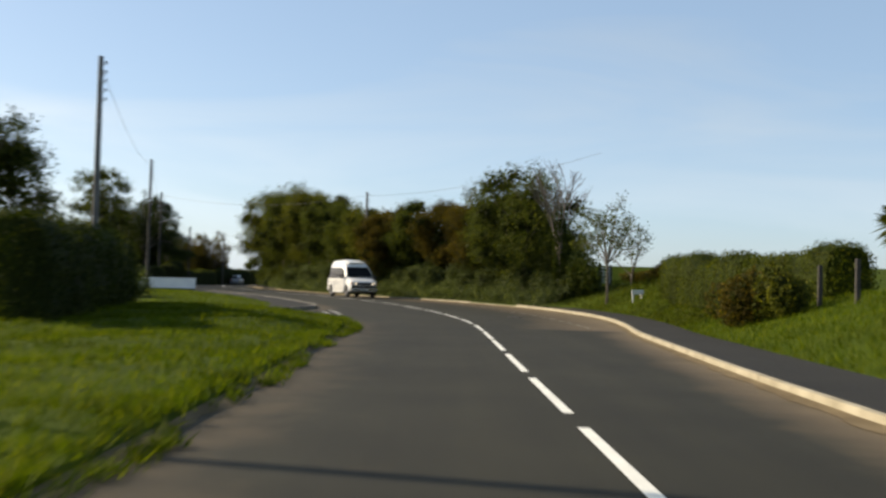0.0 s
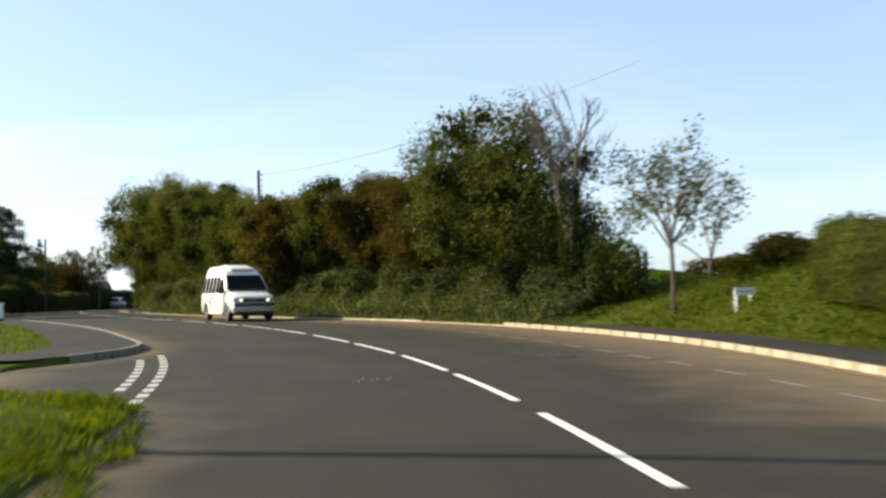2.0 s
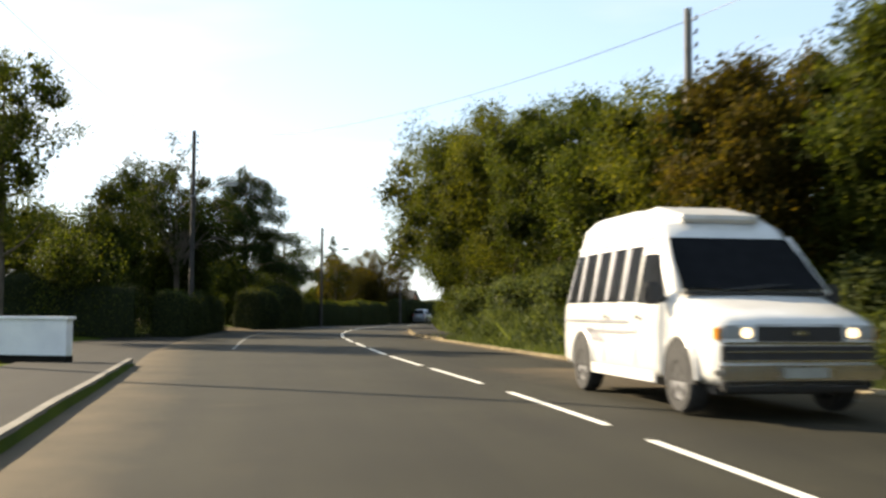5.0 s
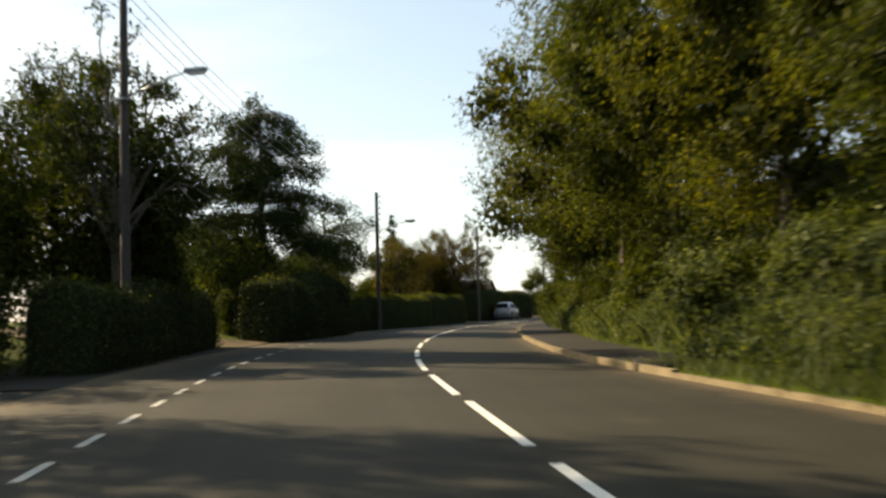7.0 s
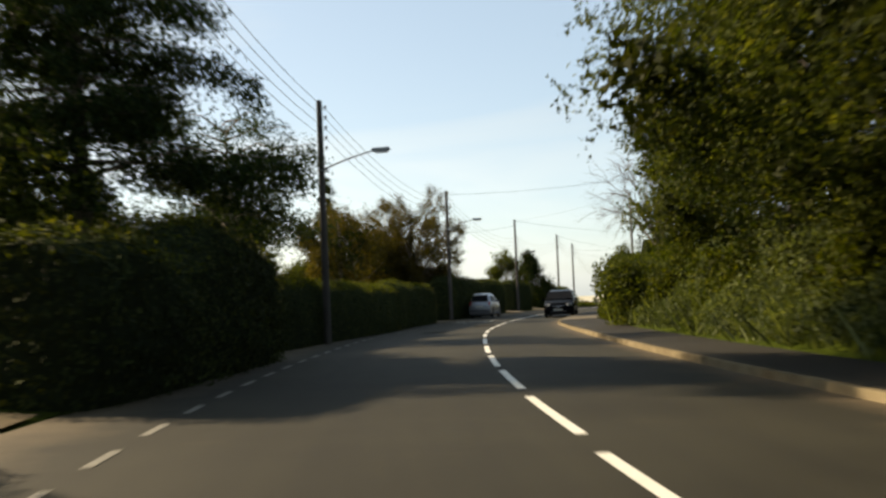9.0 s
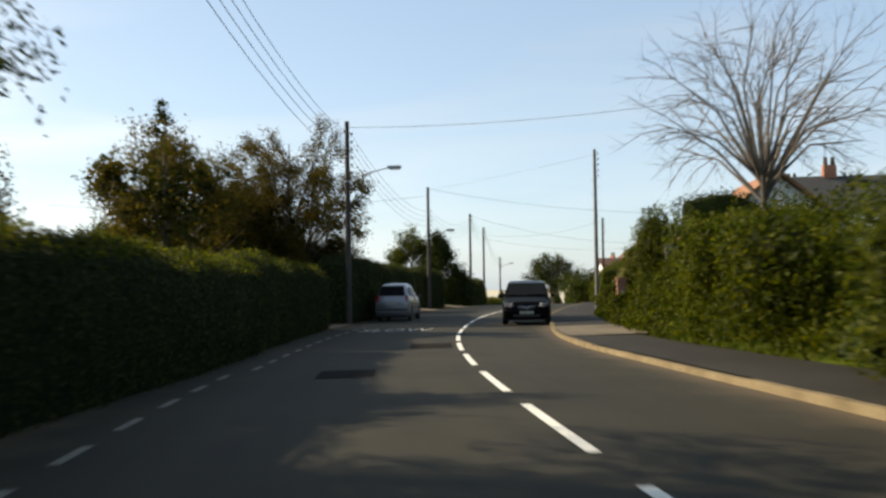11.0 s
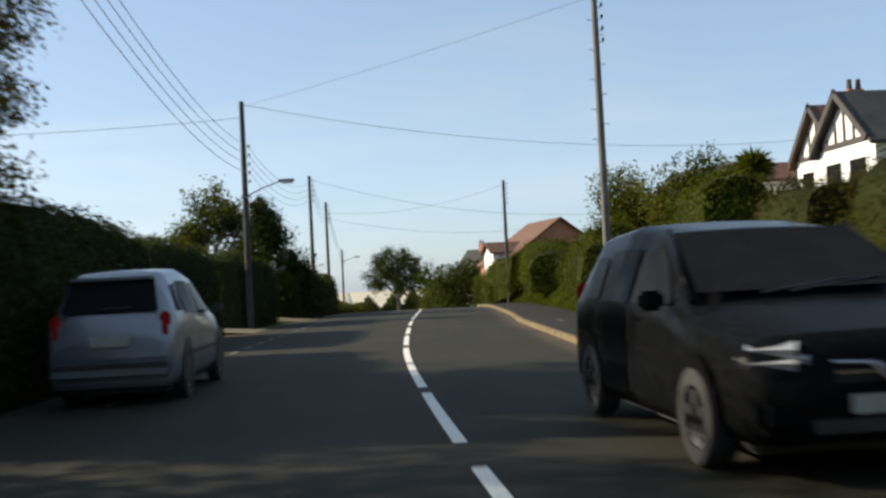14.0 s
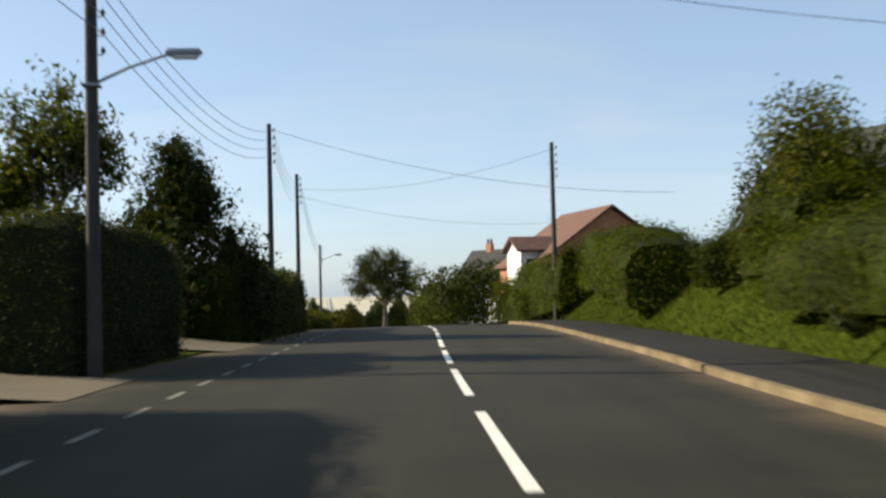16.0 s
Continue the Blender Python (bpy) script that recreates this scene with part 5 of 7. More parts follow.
BELT = [
    (5.2, 66.8, 9.1, 4.2, "leaf_mid"), (4.2, 71.5, 8.1, 3.2, "leaf_mid"), (2.4, 75.5, 7.5, 2.9, "leaf_autumn"), (0.2, 79.5, 7.3, 2.8, "leaf_autumn"),
    (-2.2, 83.5, 7.1, 2.9, "leaf_mid"), (-4.4, 87.5, 7.0, 2.6, "leaf_autumn"), (-6.4, 91.5, 7.4, 2.8, "leaf_yellow"), (-8.6, 96.0, 7.8, 3.2, "leaf_mid"),
    (-11.2, 101.5, 9.4, 3.6, "leaf_mid"), (-13.8, 107.5, 10.6, 3.6, "leaf_yellow"), (-16.4, 113.5, 11.7, 4.9, "leaf_mid"), (-18.4, 120.0, 12.3, 5.4, "leaf_yellow"),
    (-20.2, 127.0, 11.0, 5.2, "leaf_mid"), (-21.0, 134.0, 9.4, 3.8, "leaf_dark"), (-22.4, 140.5, 7.0, 2.8, "leaf_mid"), (-5.4, 84.6, 6.4, 2.0, "leaf_autumn"),
]
LEAF_WORDS = {"leaf_mid": "green", "leaf_dark": "dark green", "leaf_autumn": "brownish autumn", "leaf_yellow": "yellow-green"}
for i, (x, y, h, r, leaf) in enumerate(BELT):
    tree(x, y, h, r, leaf, "roadside tree with dense " + LEAF_WORDS[leaf] + " leaves above tall weeds", 22000 if y < 99 or y > 136 else 40000, 0.14 if y < 99 else 0.125, 0.1, 64, 100 + i, 0.8, group="belt of roadside trees")
for i in range(15):
    y = 66 + i * 5.2
    p = place(y, dr(y) + (3.2 if y < 100 else 4.2))
    shrub(p.x, p.y, 2.8, 2.0, "leaf_dark" if i % 3 else "leaf_mid", "dark undergrowth bush beneath the roadside trees", 2400, 0.15, 130 + i)
back = [place(y, dr(y) + 8.0) for y in (67, 76, 86, 96, 106, 116, 126, 136)]
hedge([(p.x, p.y) for p in back], 3.4, 3.0, "leaf_dark", "dark thicket closing the back of the tree belt", 60, 0.18, 67, 0.5)
for i in range(19):
    y = 60.5 + i * 2.4
    p = place(y, dr(y) + 1.9 + 0.4 * (i % 3))
    shrub(p.x, p.y, 1.9 + 0.45 * (i * 7 % 4) / 3, 1.35, "leaf_reed", "grey-green nettles and brambles beneath the trees", 2600, 0.12, 300 + i, n=11)
for i in range(17):
    y = 104 + i * 2.5
    p = place(y, dr(y) + 3.1 + 0.4 * (i % 3))
    shrub(p.x, p.y, 1.9 + 0.5 * (i * 5 % 4) / 3, 1.4, "leaf_reed" if i % 3 else "leaf_hedge", "lumpy green brambles behind the footway", 2600, 0.12, 330 + i, n=11)
for i, (x, y, h) in enumerate(((7.2, 69.5, 4.2), (8.3, 67.2, 4.0), (6.2, 73.0, 4.6), (8.0, 72.0, 5.0))):
    shrub(x, y, h, 2.0, "leaf_dark", "dark thicket under the big roadside tree", 4200, 0.15, 350 + i, n=11)
fan_tree(-23.9, 159.8, 7.9, 3.6, "bare grey tree with fine drooping twigs over the bank", 151, 0, r0=0.085, limbs=30, name="bare_tree", fork=0.3)
for i, (x, y, h, r, leaf) in enumerate(((-24.6, 146.0, 2.4, 2.0, "leaf_mid"), (-24.9, 152.0, 2.3, 1.9, "leaf_hedge"), (-25.2, 158.0, 2.3, 1.8, "leaf_hedge"), (-24.8, 161.2, 2.0, 1.5, "leaf_mid"))):
    shrub(x, y, h, r, leaf, "ivy-like green bush covering the bank", 4200, 0.14, 160 + i, n=9, r2=2.8)
shrub(-25.6, 167.3, 3.2, 0.95, "leaf_mid", "tall narrow green bush at the driveway mouth", 6500, 0.1, 170, n=14)
hedge([(-24.9, 167.7), (-20.0, 169.2)], 2.6, 1.3, "leaf_dark", "tall dark hedge running back along the driveway", 150, 0.11, 177, 0.2)
shrub(-26.6, 168.9, 1.05, 0.7, "leaf_hedge", "low ivy at the foot of the gate post", 1800, 0.1, 179, n=7)
shrub(-25.85, 171.2, 1.9, 0.55, "leaf_hedge", "ivy growing over the side of the gate post", 1600, 0.1, 178, n=7)
hedge([(-24.8, 172.5), (-24.5, 177.0), (-24.15, 182.6)], 1.6, 1.8, "leaf_hedge_brown", "clipped brownish hedge on top of the bank", 190, 0.085, 171, 0.16)
hedge([(-22.3, 178.0), (-21.9, 184.0)], 2.0, 2.4, "leaf_beech", "broad coppery beech hedge behind the clipped one", 150, 0.1, 271, 0.14)
hedge([(-24.0, 184.0), (-23.9, 187.2)], 1.5, 1.8, "leaf_hedge_brown", "shorter block of clipped brownish hedge on the bank", 190, 0.085, 176, 0.2)
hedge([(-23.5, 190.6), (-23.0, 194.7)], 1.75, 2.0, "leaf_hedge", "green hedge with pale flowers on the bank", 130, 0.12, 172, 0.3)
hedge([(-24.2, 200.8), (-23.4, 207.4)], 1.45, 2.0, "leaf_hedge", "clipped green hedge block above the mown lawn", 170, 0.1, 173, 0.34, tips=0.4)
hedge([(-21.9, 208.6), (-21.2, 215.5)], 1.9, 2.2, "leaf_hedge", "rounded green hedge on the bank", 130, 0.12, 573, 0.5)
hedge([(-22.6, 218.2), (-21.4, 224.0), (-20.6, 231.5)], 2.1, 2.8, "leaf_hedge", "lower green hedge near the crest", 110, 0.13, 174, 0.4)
for i, (x, y, h, r, leaf) in enumerate(((-21.0, 196.0, 3.2, 1.8, "leaf_mid"), (-19.4, 203.0, 4.0, 2.0, "leaf_dark"), (-19.2, 209.0, 4.2, 2.2, "leaf_yellow"), (-18.0, 214.0, 4.0, 2.2, "leaf_mid"), (-17.0, 222.0, 2.4, 2.0, "leaf_dark"), (-18.6, 198.5, 3.6, 2.0, "leaf_dark"), (-19.9, 212.8, 5.0, 2.0, "leaf_yellow"), (-17.6, 218.5, 4.8, 2.4, "leaf_mid"), (-16.0, 225.0, 4.6, 2.4, "leaf_dark"), (-18.8, 206.0, 4.6, 1.8, "leaf_mid"), (-21.2, 186.0, 2.2, 1.6, "leaf_dark"))):
    shrub(x, y, h - 0.35, r, leaf, "tall garden shrub behind the bank hedge", 3800, 0.16, 180 + i, n=9)
for i, (y, e, h, r, leaf) in enumerate(((205.2, 3.3, 1.3, 1.1, "leaf_dark"), (204.0, 2.7, 0.7, 0.7, "leaf_reed"), (210.5, 3.8, 1.5, 1.3, "leaf_hedge"), (214.5, 3.6, 1.3, 1.2, "leaf_dark"), (225.0, 3.4, 1.8, 1.6, "leaf_hedge"), (230.5, 3.5, 1.6, 1.5, "leaf_mid"))):
    p = place(y, dr(y) + e)
    shrub(p.x, p.y, h, r, leaf, "rounded bush spilling over the grass bank", 3600, 0.12, 400 + i, n=11)
for i in range(7):
    y = 174 + i * 3.0
    p = place(y, dr(y) + 2.9)
    shrub(p.x, p.y, 0.55 + 0.25 * (i % 3), 0.8, "leaf_hedge" if i % 2 else "leaf_mid", "low leafy clump on the grass bank", 900, 0.13, 200 + i, n=5)


# ---- houses ----
def roof_slopes(bm, w, l, h0, h1, over=0.3, thick=0.14):
    """Two roof slopes with thickness: ridge along y, open at the gables."""
    drop = (h1 - h0) / (w / 2) * over
    for s in (-1, 1):
        a, b = (s * (w / 2 + over), h0 - drop), (0, h1)
        vs = []
        for yy in (-l / 2 - over, l / 2 + over):
            for (x, z) in (a, b):
                vs += [bm.verts.new((x, yy, z)), bm.verts.new((x, yy, z - thick))]
        o1, i1, o2, i2, o3, i3, o4, i4 = vs
        for f in ((o1, o2, o4, o3), (i1, i3, i4, i2), (o1, i1, i2, o2), (o3, o4, i4, i3), (o1, o3, i3, i1), (o2, i2, i4, o4)):
            bm.faces.new(f)
    bmesh.ops.recalc_face_normals(bm, faces=bm.faces)
    return bm


def house(name, x, y, z, turn, w, l, eave, ridge, roof, wall, label, timbered=False, stacks=(-0.25, 0.3)):
    h = thing(name, label, "house", at=(x, y, z), turn=turn)
    part("wall", box(bmesh.new(), (w, l, eave + 2.0), (0, 0, eave / 2 - 1.0)), M[wall], h)
    bm = bmesh.new()
    v = [bm.verts.new(p) for p in ((-w / 2, -l / 2, eave), (w / 2, -l / 2, eave), (0, -l / 2, ridge - 0.12), (-w / 2, l / 2, eave), (w / 2, l / 2, eave), (0, l / 2, ridge - 0.12))]
    for f in ((0, 1, 2), (5, 4, 3), (0, 3, 4, 1)):
        bm.faces.new([v[i] for i in f])
    part("gable", bm, M[wall], h)
    r = part("roof", roof_slopes(bmesh.new(), w, l, eave + 0.1, ridge + 0.1), M[roof], h)
    for k in stacks:
        c = part("chimney", box(bmesh.new(), (0.45, 0.7, 1.0), (0, l * k, ridge + 0.2), 0.02), M["brick"], h)
        part("chimney_pot", tube(bmesh.new(), [(0, l * k - 0.2, ridge + 0.65), (0, l * k - 0.2, ridge + 1.15)], [0.13, 0.1], 10), M["bark"], c)
        part("chimney_pot", tube(bmesh.new(), [(0, l * k + 0.2, ridge + 0.65), (0, l * k + 0.2, ridge + 1.15)], [0.13, 0.1], 10), M["bark"], c)
    for sx in (-1, 1):
        for yy in (-l * 0.25, l * 0.2):
            f = part("window", box(bmesh.new(), (0.1, 1.3, 1.2), (sx * w / 2, yy, eave - 1.1), 0.01), M["white_paint"], h)
            part("pane", box(bmesh.new(), (0.06, 1.1, 1.0), (sx * (w / 2 + 0.035), yy, eave - 1.1)), M["glass"], f)
    for xx in (-w * 0.22, w * 0.22):
        f = part("window", box(bmesh.new(), (1.3, 0.1, 1.2), (xx, -l / 2, eave - 1.1), 0.01), M["white_paint"], h)
        part("pane", box(bmesh.new(), (1.1, 0.06, 1.0), (xx, -l / 2 - 0.035, eave - 1.1)), M["glass"], f)
    if timbered:
        rise = ridge - eave
        for i in range(-2, 3):
            xx = i * w / 6.0
            top = eave + rise * (1 - abs(xx) / (w / 2)) - 0.3
            if top > eave + 0.2:
                part("timber", box(bmesh.new(), (0.1, 0.06, top - eave), (xx, -l / 2 - 0.03, (top + eave) / 2)), M["timber"], h)
        part("timber", box(bmesh.new(), (w, 0.07, 0.16), (0, -l / 2 - 0.035, eave + 0.02)), M["timber"], h)
        for s in (-1, 1):
            a = math.atan2(rise, w / 2)
            part("bargeboard", box(bmesh.new(), (math.hypot(w / 2 + 0.3, rise), 0.08, 0.22), (s * w / 4, -l / 2 - 0.33, eave + rise / 2 + 0.02), 0, Matrix.Rotation(s * a, 3, "Y")), M["timber"], h)
    return h


house("timbered_house", -9.5, 209.6, 2.5, -90, 4.2, 6.0, 3.4, 5.55, "roof_red", "white_wall", "white half-timbered house with a red tiled gable roof", True, stacks=(-0.2,))
house("timbered_wing", -12.4, 200.3, 2.2, -90, 3.9, 7.0, 3.1, 4.8, "roof_slate", "white_wall", "white half-timbered wing with a dark slate roof", True, stacks=(0.4,))
house("slate_house", -12.4, 192.2, 2.2, -90, 6.4, 6.4, 3.0, 4.95, "roof_slate", "white_wall", "white house with a broad grey slate roof and chimney", stacks=(-0.1,))
house("side_porch", -13.4, 213.2, 2.6, -90, 2.4, 3.0, 2.7, 3.4, "roof_red", "white_wall", "small white porch with a low red roof", stacks=())
house("red_roofed_house", -16.4, 252.5, 0.4, 8, 9.0, 8.0, 2.4, 5.6, "roof_red", "brick", "brick bungalow with a red tiled gable roof", stacks=())
house("porch_wing", -19.9, 251.0, 1.7, 98, 2.6, 3.0, 1.9, 2.6, "roof_red", "white_wall", "white porch wing with a low red roof", stacks=())
house("grey_roofed_house", -16.0, 288.0, -1.8, 40, 5.5, 7.0, 4.0, 6.8, "roof_slate", "white_wall", "distant white house with a grey roof", stacks=(0.2,))
house("hill_house", -9.2, 233.0, 1.5, 20, 6.0, 6.5, 3.4, 6.4, "roof_slate", "white_wall", "house on the hill with a dull grey roof", stacks=())
for i, (x, y, h, r) in enumerate(((-21.9, 244.0, 2.5, 1.3), (-22.0, 240.5, 2.3, 1.3), (-21.9, 248.0, 2.8, 1.4), (-21.8, 252.0, 3.2, 1.6))):
    shrub(x, y, h, r, "leaf_hedge", "leafy bush in front of the brick bungalow", 2600, 0.14, 360 + i, n=9)
hedge([(-21.6, 233.5), (-21.8, 246.0)], 2.3, 2.0, "leaf_hedge", "green hedge in front of the brick bungalow", 90, 0.15, 175, 0.4)
house("brick_house", -47.0, 193.5, 0.4, 0, 6.0, 8.0, 2.4, 4.0, "roof_slate", "brick", "brick house half hidden behind the autumn tree", stacks=(0.3,))
house("cottage", -48.0, 210.0, 0.3, 90, 6.0, 8.0, 2.4, 4.1, "roof_slate", "brick", "low cottage with a dark roof behind the hedge", stacks=())
house("far_cottage", -55.0, 166.0, 0.4, 80, 6.5, 8.0, 2.6, 4.6, "roof_slate", "brick", "brick house with a slate roof behind the garden trees", stacks=(0.3,))
house("bungalow", -21.2, 172.9, 1.0, 0, 5.6, 6.4, 1.95, 4.2, "roof_terracotta", "white_wall", "low bungalow with a sunlit terracotta roof behind the hedge", stacks=())
gate = thing("brick_gate_post", "red brick gate post half hidden by plants", "gate post", at=(-26.55, 170.0, height(-26.55, 170.0) - 0.1))
gate.scale = (0.72, 0.72, 0.9)
part("cap", box(bmesh.new(), (0.5, 0.5, 0.08), (0, 0, 1.72), 0.012), M["brick"], gate)
part("mortar_core", box(bmesh.new(), (0.4, 0.4, 1.75), (0, 0, 0.8)), M["mortar"], gate)
part("name_plate", box(bmesh.new(), (0.16, 0.03, 0.42), (0.02, -0.225, 1.0), 0.004), M["white_paint"], gate, "small white plate")
bm = box(bmesh.new(), (0.2, 0.1, 0.062), (0, 0, 0), 0.004)
bme = bpy.data.meshes.new("brick")
bm.to_mesh(bme)
bm.free()
bme.materials.append(M["brick"])
for row in range(22):
    for side in range(4):
        for k in (-1, 1):
            o = child("brick", bme, gate)
            q = Matrix.Rotation(side * math.pi / 2, 4, "Z") @ Matrix.Translation((k * 0.107 + (0.02 if row % 2 else -0.02), -0.162, 0.05 + row * 0.075))
            o.matrix_local = q

# ---- vehicles ----
def gloss(name, col, rough=0.3, metal=0.0, coat=0.35):
    m, nt, b = nodes_of(name)
    c = ramp(nt, noise_tex(nt, 3.0, 4), [(0.3, tuple(x * 0.92 for x in col)), (0.7, tuple(min(1, x * 1.05) for x in col))])
    d = ramp(nt, noise_tex(nt, 18.0, 5), [(0.45, (0, 0, 0)), (0.8, (0.3, 0.3, 0.3))])
    c = mix(nt, d, c, tuple(x * 0.75 + 0.02 for x in col))
    nt.links.new(c, b.inputs["Base Color"])
    b.inputs["Roughness"].default_value, b.inputs["Metallic"].default_value = rough, metal
    b.inputs["Coat Weight"].default_value, b.inputs["Coat Roughness"].default_value = coat, 0.06
    return m


M["white_car"] = gloss("white_car_paint", (0.62, 0.61, 0.58))
M["black_car"] = gloss("black_car_paint", (0.004, 0.0045, 0.005), 0.2, 0.0, 0.02)
M["black_car"].node_tree.nodes["Principled BSDF"].inputs["IOR"].default_value = 1.18
M["black_car"].node_tree.nodes["Principled BSDF"].inputs["Specular IOR Level"].default_value = 0.07
M["silver_car"] = gloss("silver_car_paint", (0.2, 0.215, 0.24), 0.3, 0.5)
M["tyre"] = plain("tyre_rubber", (0.012, 0.012, 0.012), (0.03, 0.03, 0.03), 0.85, 8, 60)
M["rim"] = plain("alloy_rim", (0.35, 0.35, 0.36), (0.5, 0.5, 0.52), 0.35, 6, 50, 0.8, 0.1)
M["trim"] = plain("black_plastic_trim", (0.015, 0.015, 0.016), (0.035, 0.035, 0.036), 0.55, 8, 70)
M["chrome"] = plain("chrome_trim", (0.3, 0.31, 0.33), (0.42, 0.43, 0.45), 0.25, 4, 40, 1.0, 0)
M["plate"] = plain("number_plate", (0.25, 0.25, 0.22), (0.38, 0.38, 0.33), 0.5, 8, 60, 0, 0)
M["red_lens"] = gloss("red_lens", (0.35, 0.015, 0.012), 0.1)
M["clear_lens"] = gloss("clear_lens", (0.3, 0.31, 0.31), 0.08)
M["amber_lens"] = gloss("amber_lens", (0.6, 0.22, 0.03), 0.1)
M["stripe"] = plain("grey_stripe_paint", (0.2, 0.2, 0.22), (0.32, 0.32, 0.34), 0.4, 6, 50, 0, 0)
lit, nt_, b_ = nodes_of("lit_headlamp")
b_.inputs["Base Color"].default_value = (0.9, 0.85, 0.7, 1)
b_.inputs["Emission Color"].default_value = (1.0, 0.8, 0.5, 1)
b_.inputs["Emission Strength"].default_value = 1.2
M["lit"] = lit


class Shell:
    """A car body lofted through stations (y, half width, belt height, roof half width, roof height)."""

    def __init__(self, rows, sill):
        self.rows, self.sill = sorted(rows), sill

    def at(self, y):
        a = np.array(self.rows)
        return [float(np.interp(y, a[:, 0], a[:, k])) for k in range(1, 5)]

    def width(self, y, z):
        w, zb, wr, zr = self.at(y)
        if z <= zb:
            return w
        return w + (wr - w) * min(1, (z - zb) / max(1e-3, zr - 0.05 - zb))

    def section(self, y):
        w, zb, wr, zr = self.at(y)
        s = self.sill
        return [(w * 0.93, s), (w * 0.99, s + 0.1), (w, (s + zb) / 2), (w * 0.985, zb), (w + (wr - w) * 0.5, zb + (zr - 0.06 - zb) * 0.5), (wr, zr - 0.06), (wr * 0.86, zr - 0.012), (wr * 0.45, zr), (0, zr + 0.005)]

    def body(self):
        ys = sorted({*np.linspace(self.rows[0][0], self.rows[-1][0], 26), *[r[0] for r in self.rows]})
        bm, rings = bmesh.new(), []
        for y in ys:
            s = self.section(y)
            ring = [(x, z) for x, z in s] + [(-x, z) for x, z in s[-2::-1]]
            rings.append([bm.verts.new((x, y, z)) for x, z in ring])
        n = len(rings[0])
        for a, b in zip(rings, rings[1:]):
            for k in range(n - 1):
                bm.faces.new((a[k], b[k], b[k + 1], a[k + 1]))
            bm.faces.new((a[n - 1], b[n - 1], b[0], a[0]))
        bm.faces.new(rings[0])
        bm.faces.new(rings[-1][::-1])
        bmesh.ops.recalc_face_normals(bm, faces=bm.faces)
        return bm

    def side_patch(self, y0, y1, z0, z1, side, lift=0.012, lean0=0.0, lean1=0.0):
        """A pane on the flank; lean moves its upper corners along y."""
        bm, g = bmesh.new(), []
        for i in range(5):
            row = []
            for j in range(4):
                f = j / 3
                a, b = y0 + lean0 * f, y1 + lean1 * f
                y, z = a + (b - a) * i / 4, z0 + (z1 - z0) * f
                row.append(bm.verts.new((side * (self.width(y, z) + lift), y, z)))
            g.append(row)
        for a, b in zip(g, g[1:]):
            for j in range(3):
                bm.faces.new((a[j], b[j], b[j + 1], a[j + 1]) if side > 0 else (a[j + 1], b[j + 1], b[j], a[j]))
        return bm

    def cross_patch(self, ya, za, wa, yb, zb, wb, lift):
        """A pane across the car from a lower line to an upper line."""
        bm, g = bmesh.new(), []
        for i in range(5):
            f = i / 4
            y, z, w = ya + (yb - ya) * f, za + (zb - za) * f, wa + (wb - wa) * f
            g.append([bm.verts.new((w * (k / 4 - 1), y + lift * (1 - 0.25 * abs(k / 4 - 1)), z + abs(lift) * 0.6)) for k in range(9)])
        for a, b in zip(g, g[1:]):
            for k in range(8):
                bm.faces.new((a[k], a[k + 1], b[k + 1], b[k]))
        return bm


def wheel(parent, x, y, r, w):
    bm = bmesh.new()
    s = 1 if x > 0 else -1
    prof = [(-w / 2, r * 0.62), (-w / 2, r * 0.93), (-w * 0.3, r), (w * 0.3, r), (w / 2, r * 0.93), (w / 2, r * 0.62)]
    rings = []
    for k in range(24):
        a = k * math.pi / 12
        rings.append([bm.verts.new((x + px, y + pr * math.cos(a), r + pr * math.sin(a))) for px, pr in prof])
    for k in range(24):
        a, b = rings[k], rings[(k + 1) % 24]
        for j in range(5):
            bm.faces.new((a[j], b[j], b[j + 1], a[j + 1]))
    wh = part("wheel", bm, M["tyre"], parent)
    bm = tube(bmesh.new(), [(x + s * w * 0.2, y, r), (x + s * w * 0.44, y, r)], [r * 0.64, r * 0.6], 20)
    part("rim", bm, M["rim"], wh)
    for k in range(5):
        a = k * 2 * math.pi / 5
        part("spoke_gap", box(bmesh.new(), (0.012, r * 0.2, r * 0.3), (x + s * w * 0.45, y + r * 0.36 * math.sin(a), r + r * 0.36 * math.cos(a)), 0, Matrix.Rotation(-a, 3, "X")), M["trim"], wh)


def bar(parent, name, size, at, material, bevel=0.01, label=""):
    return part(name, box(bmesh.new(), size, at, bevel), M[material], parent, label)


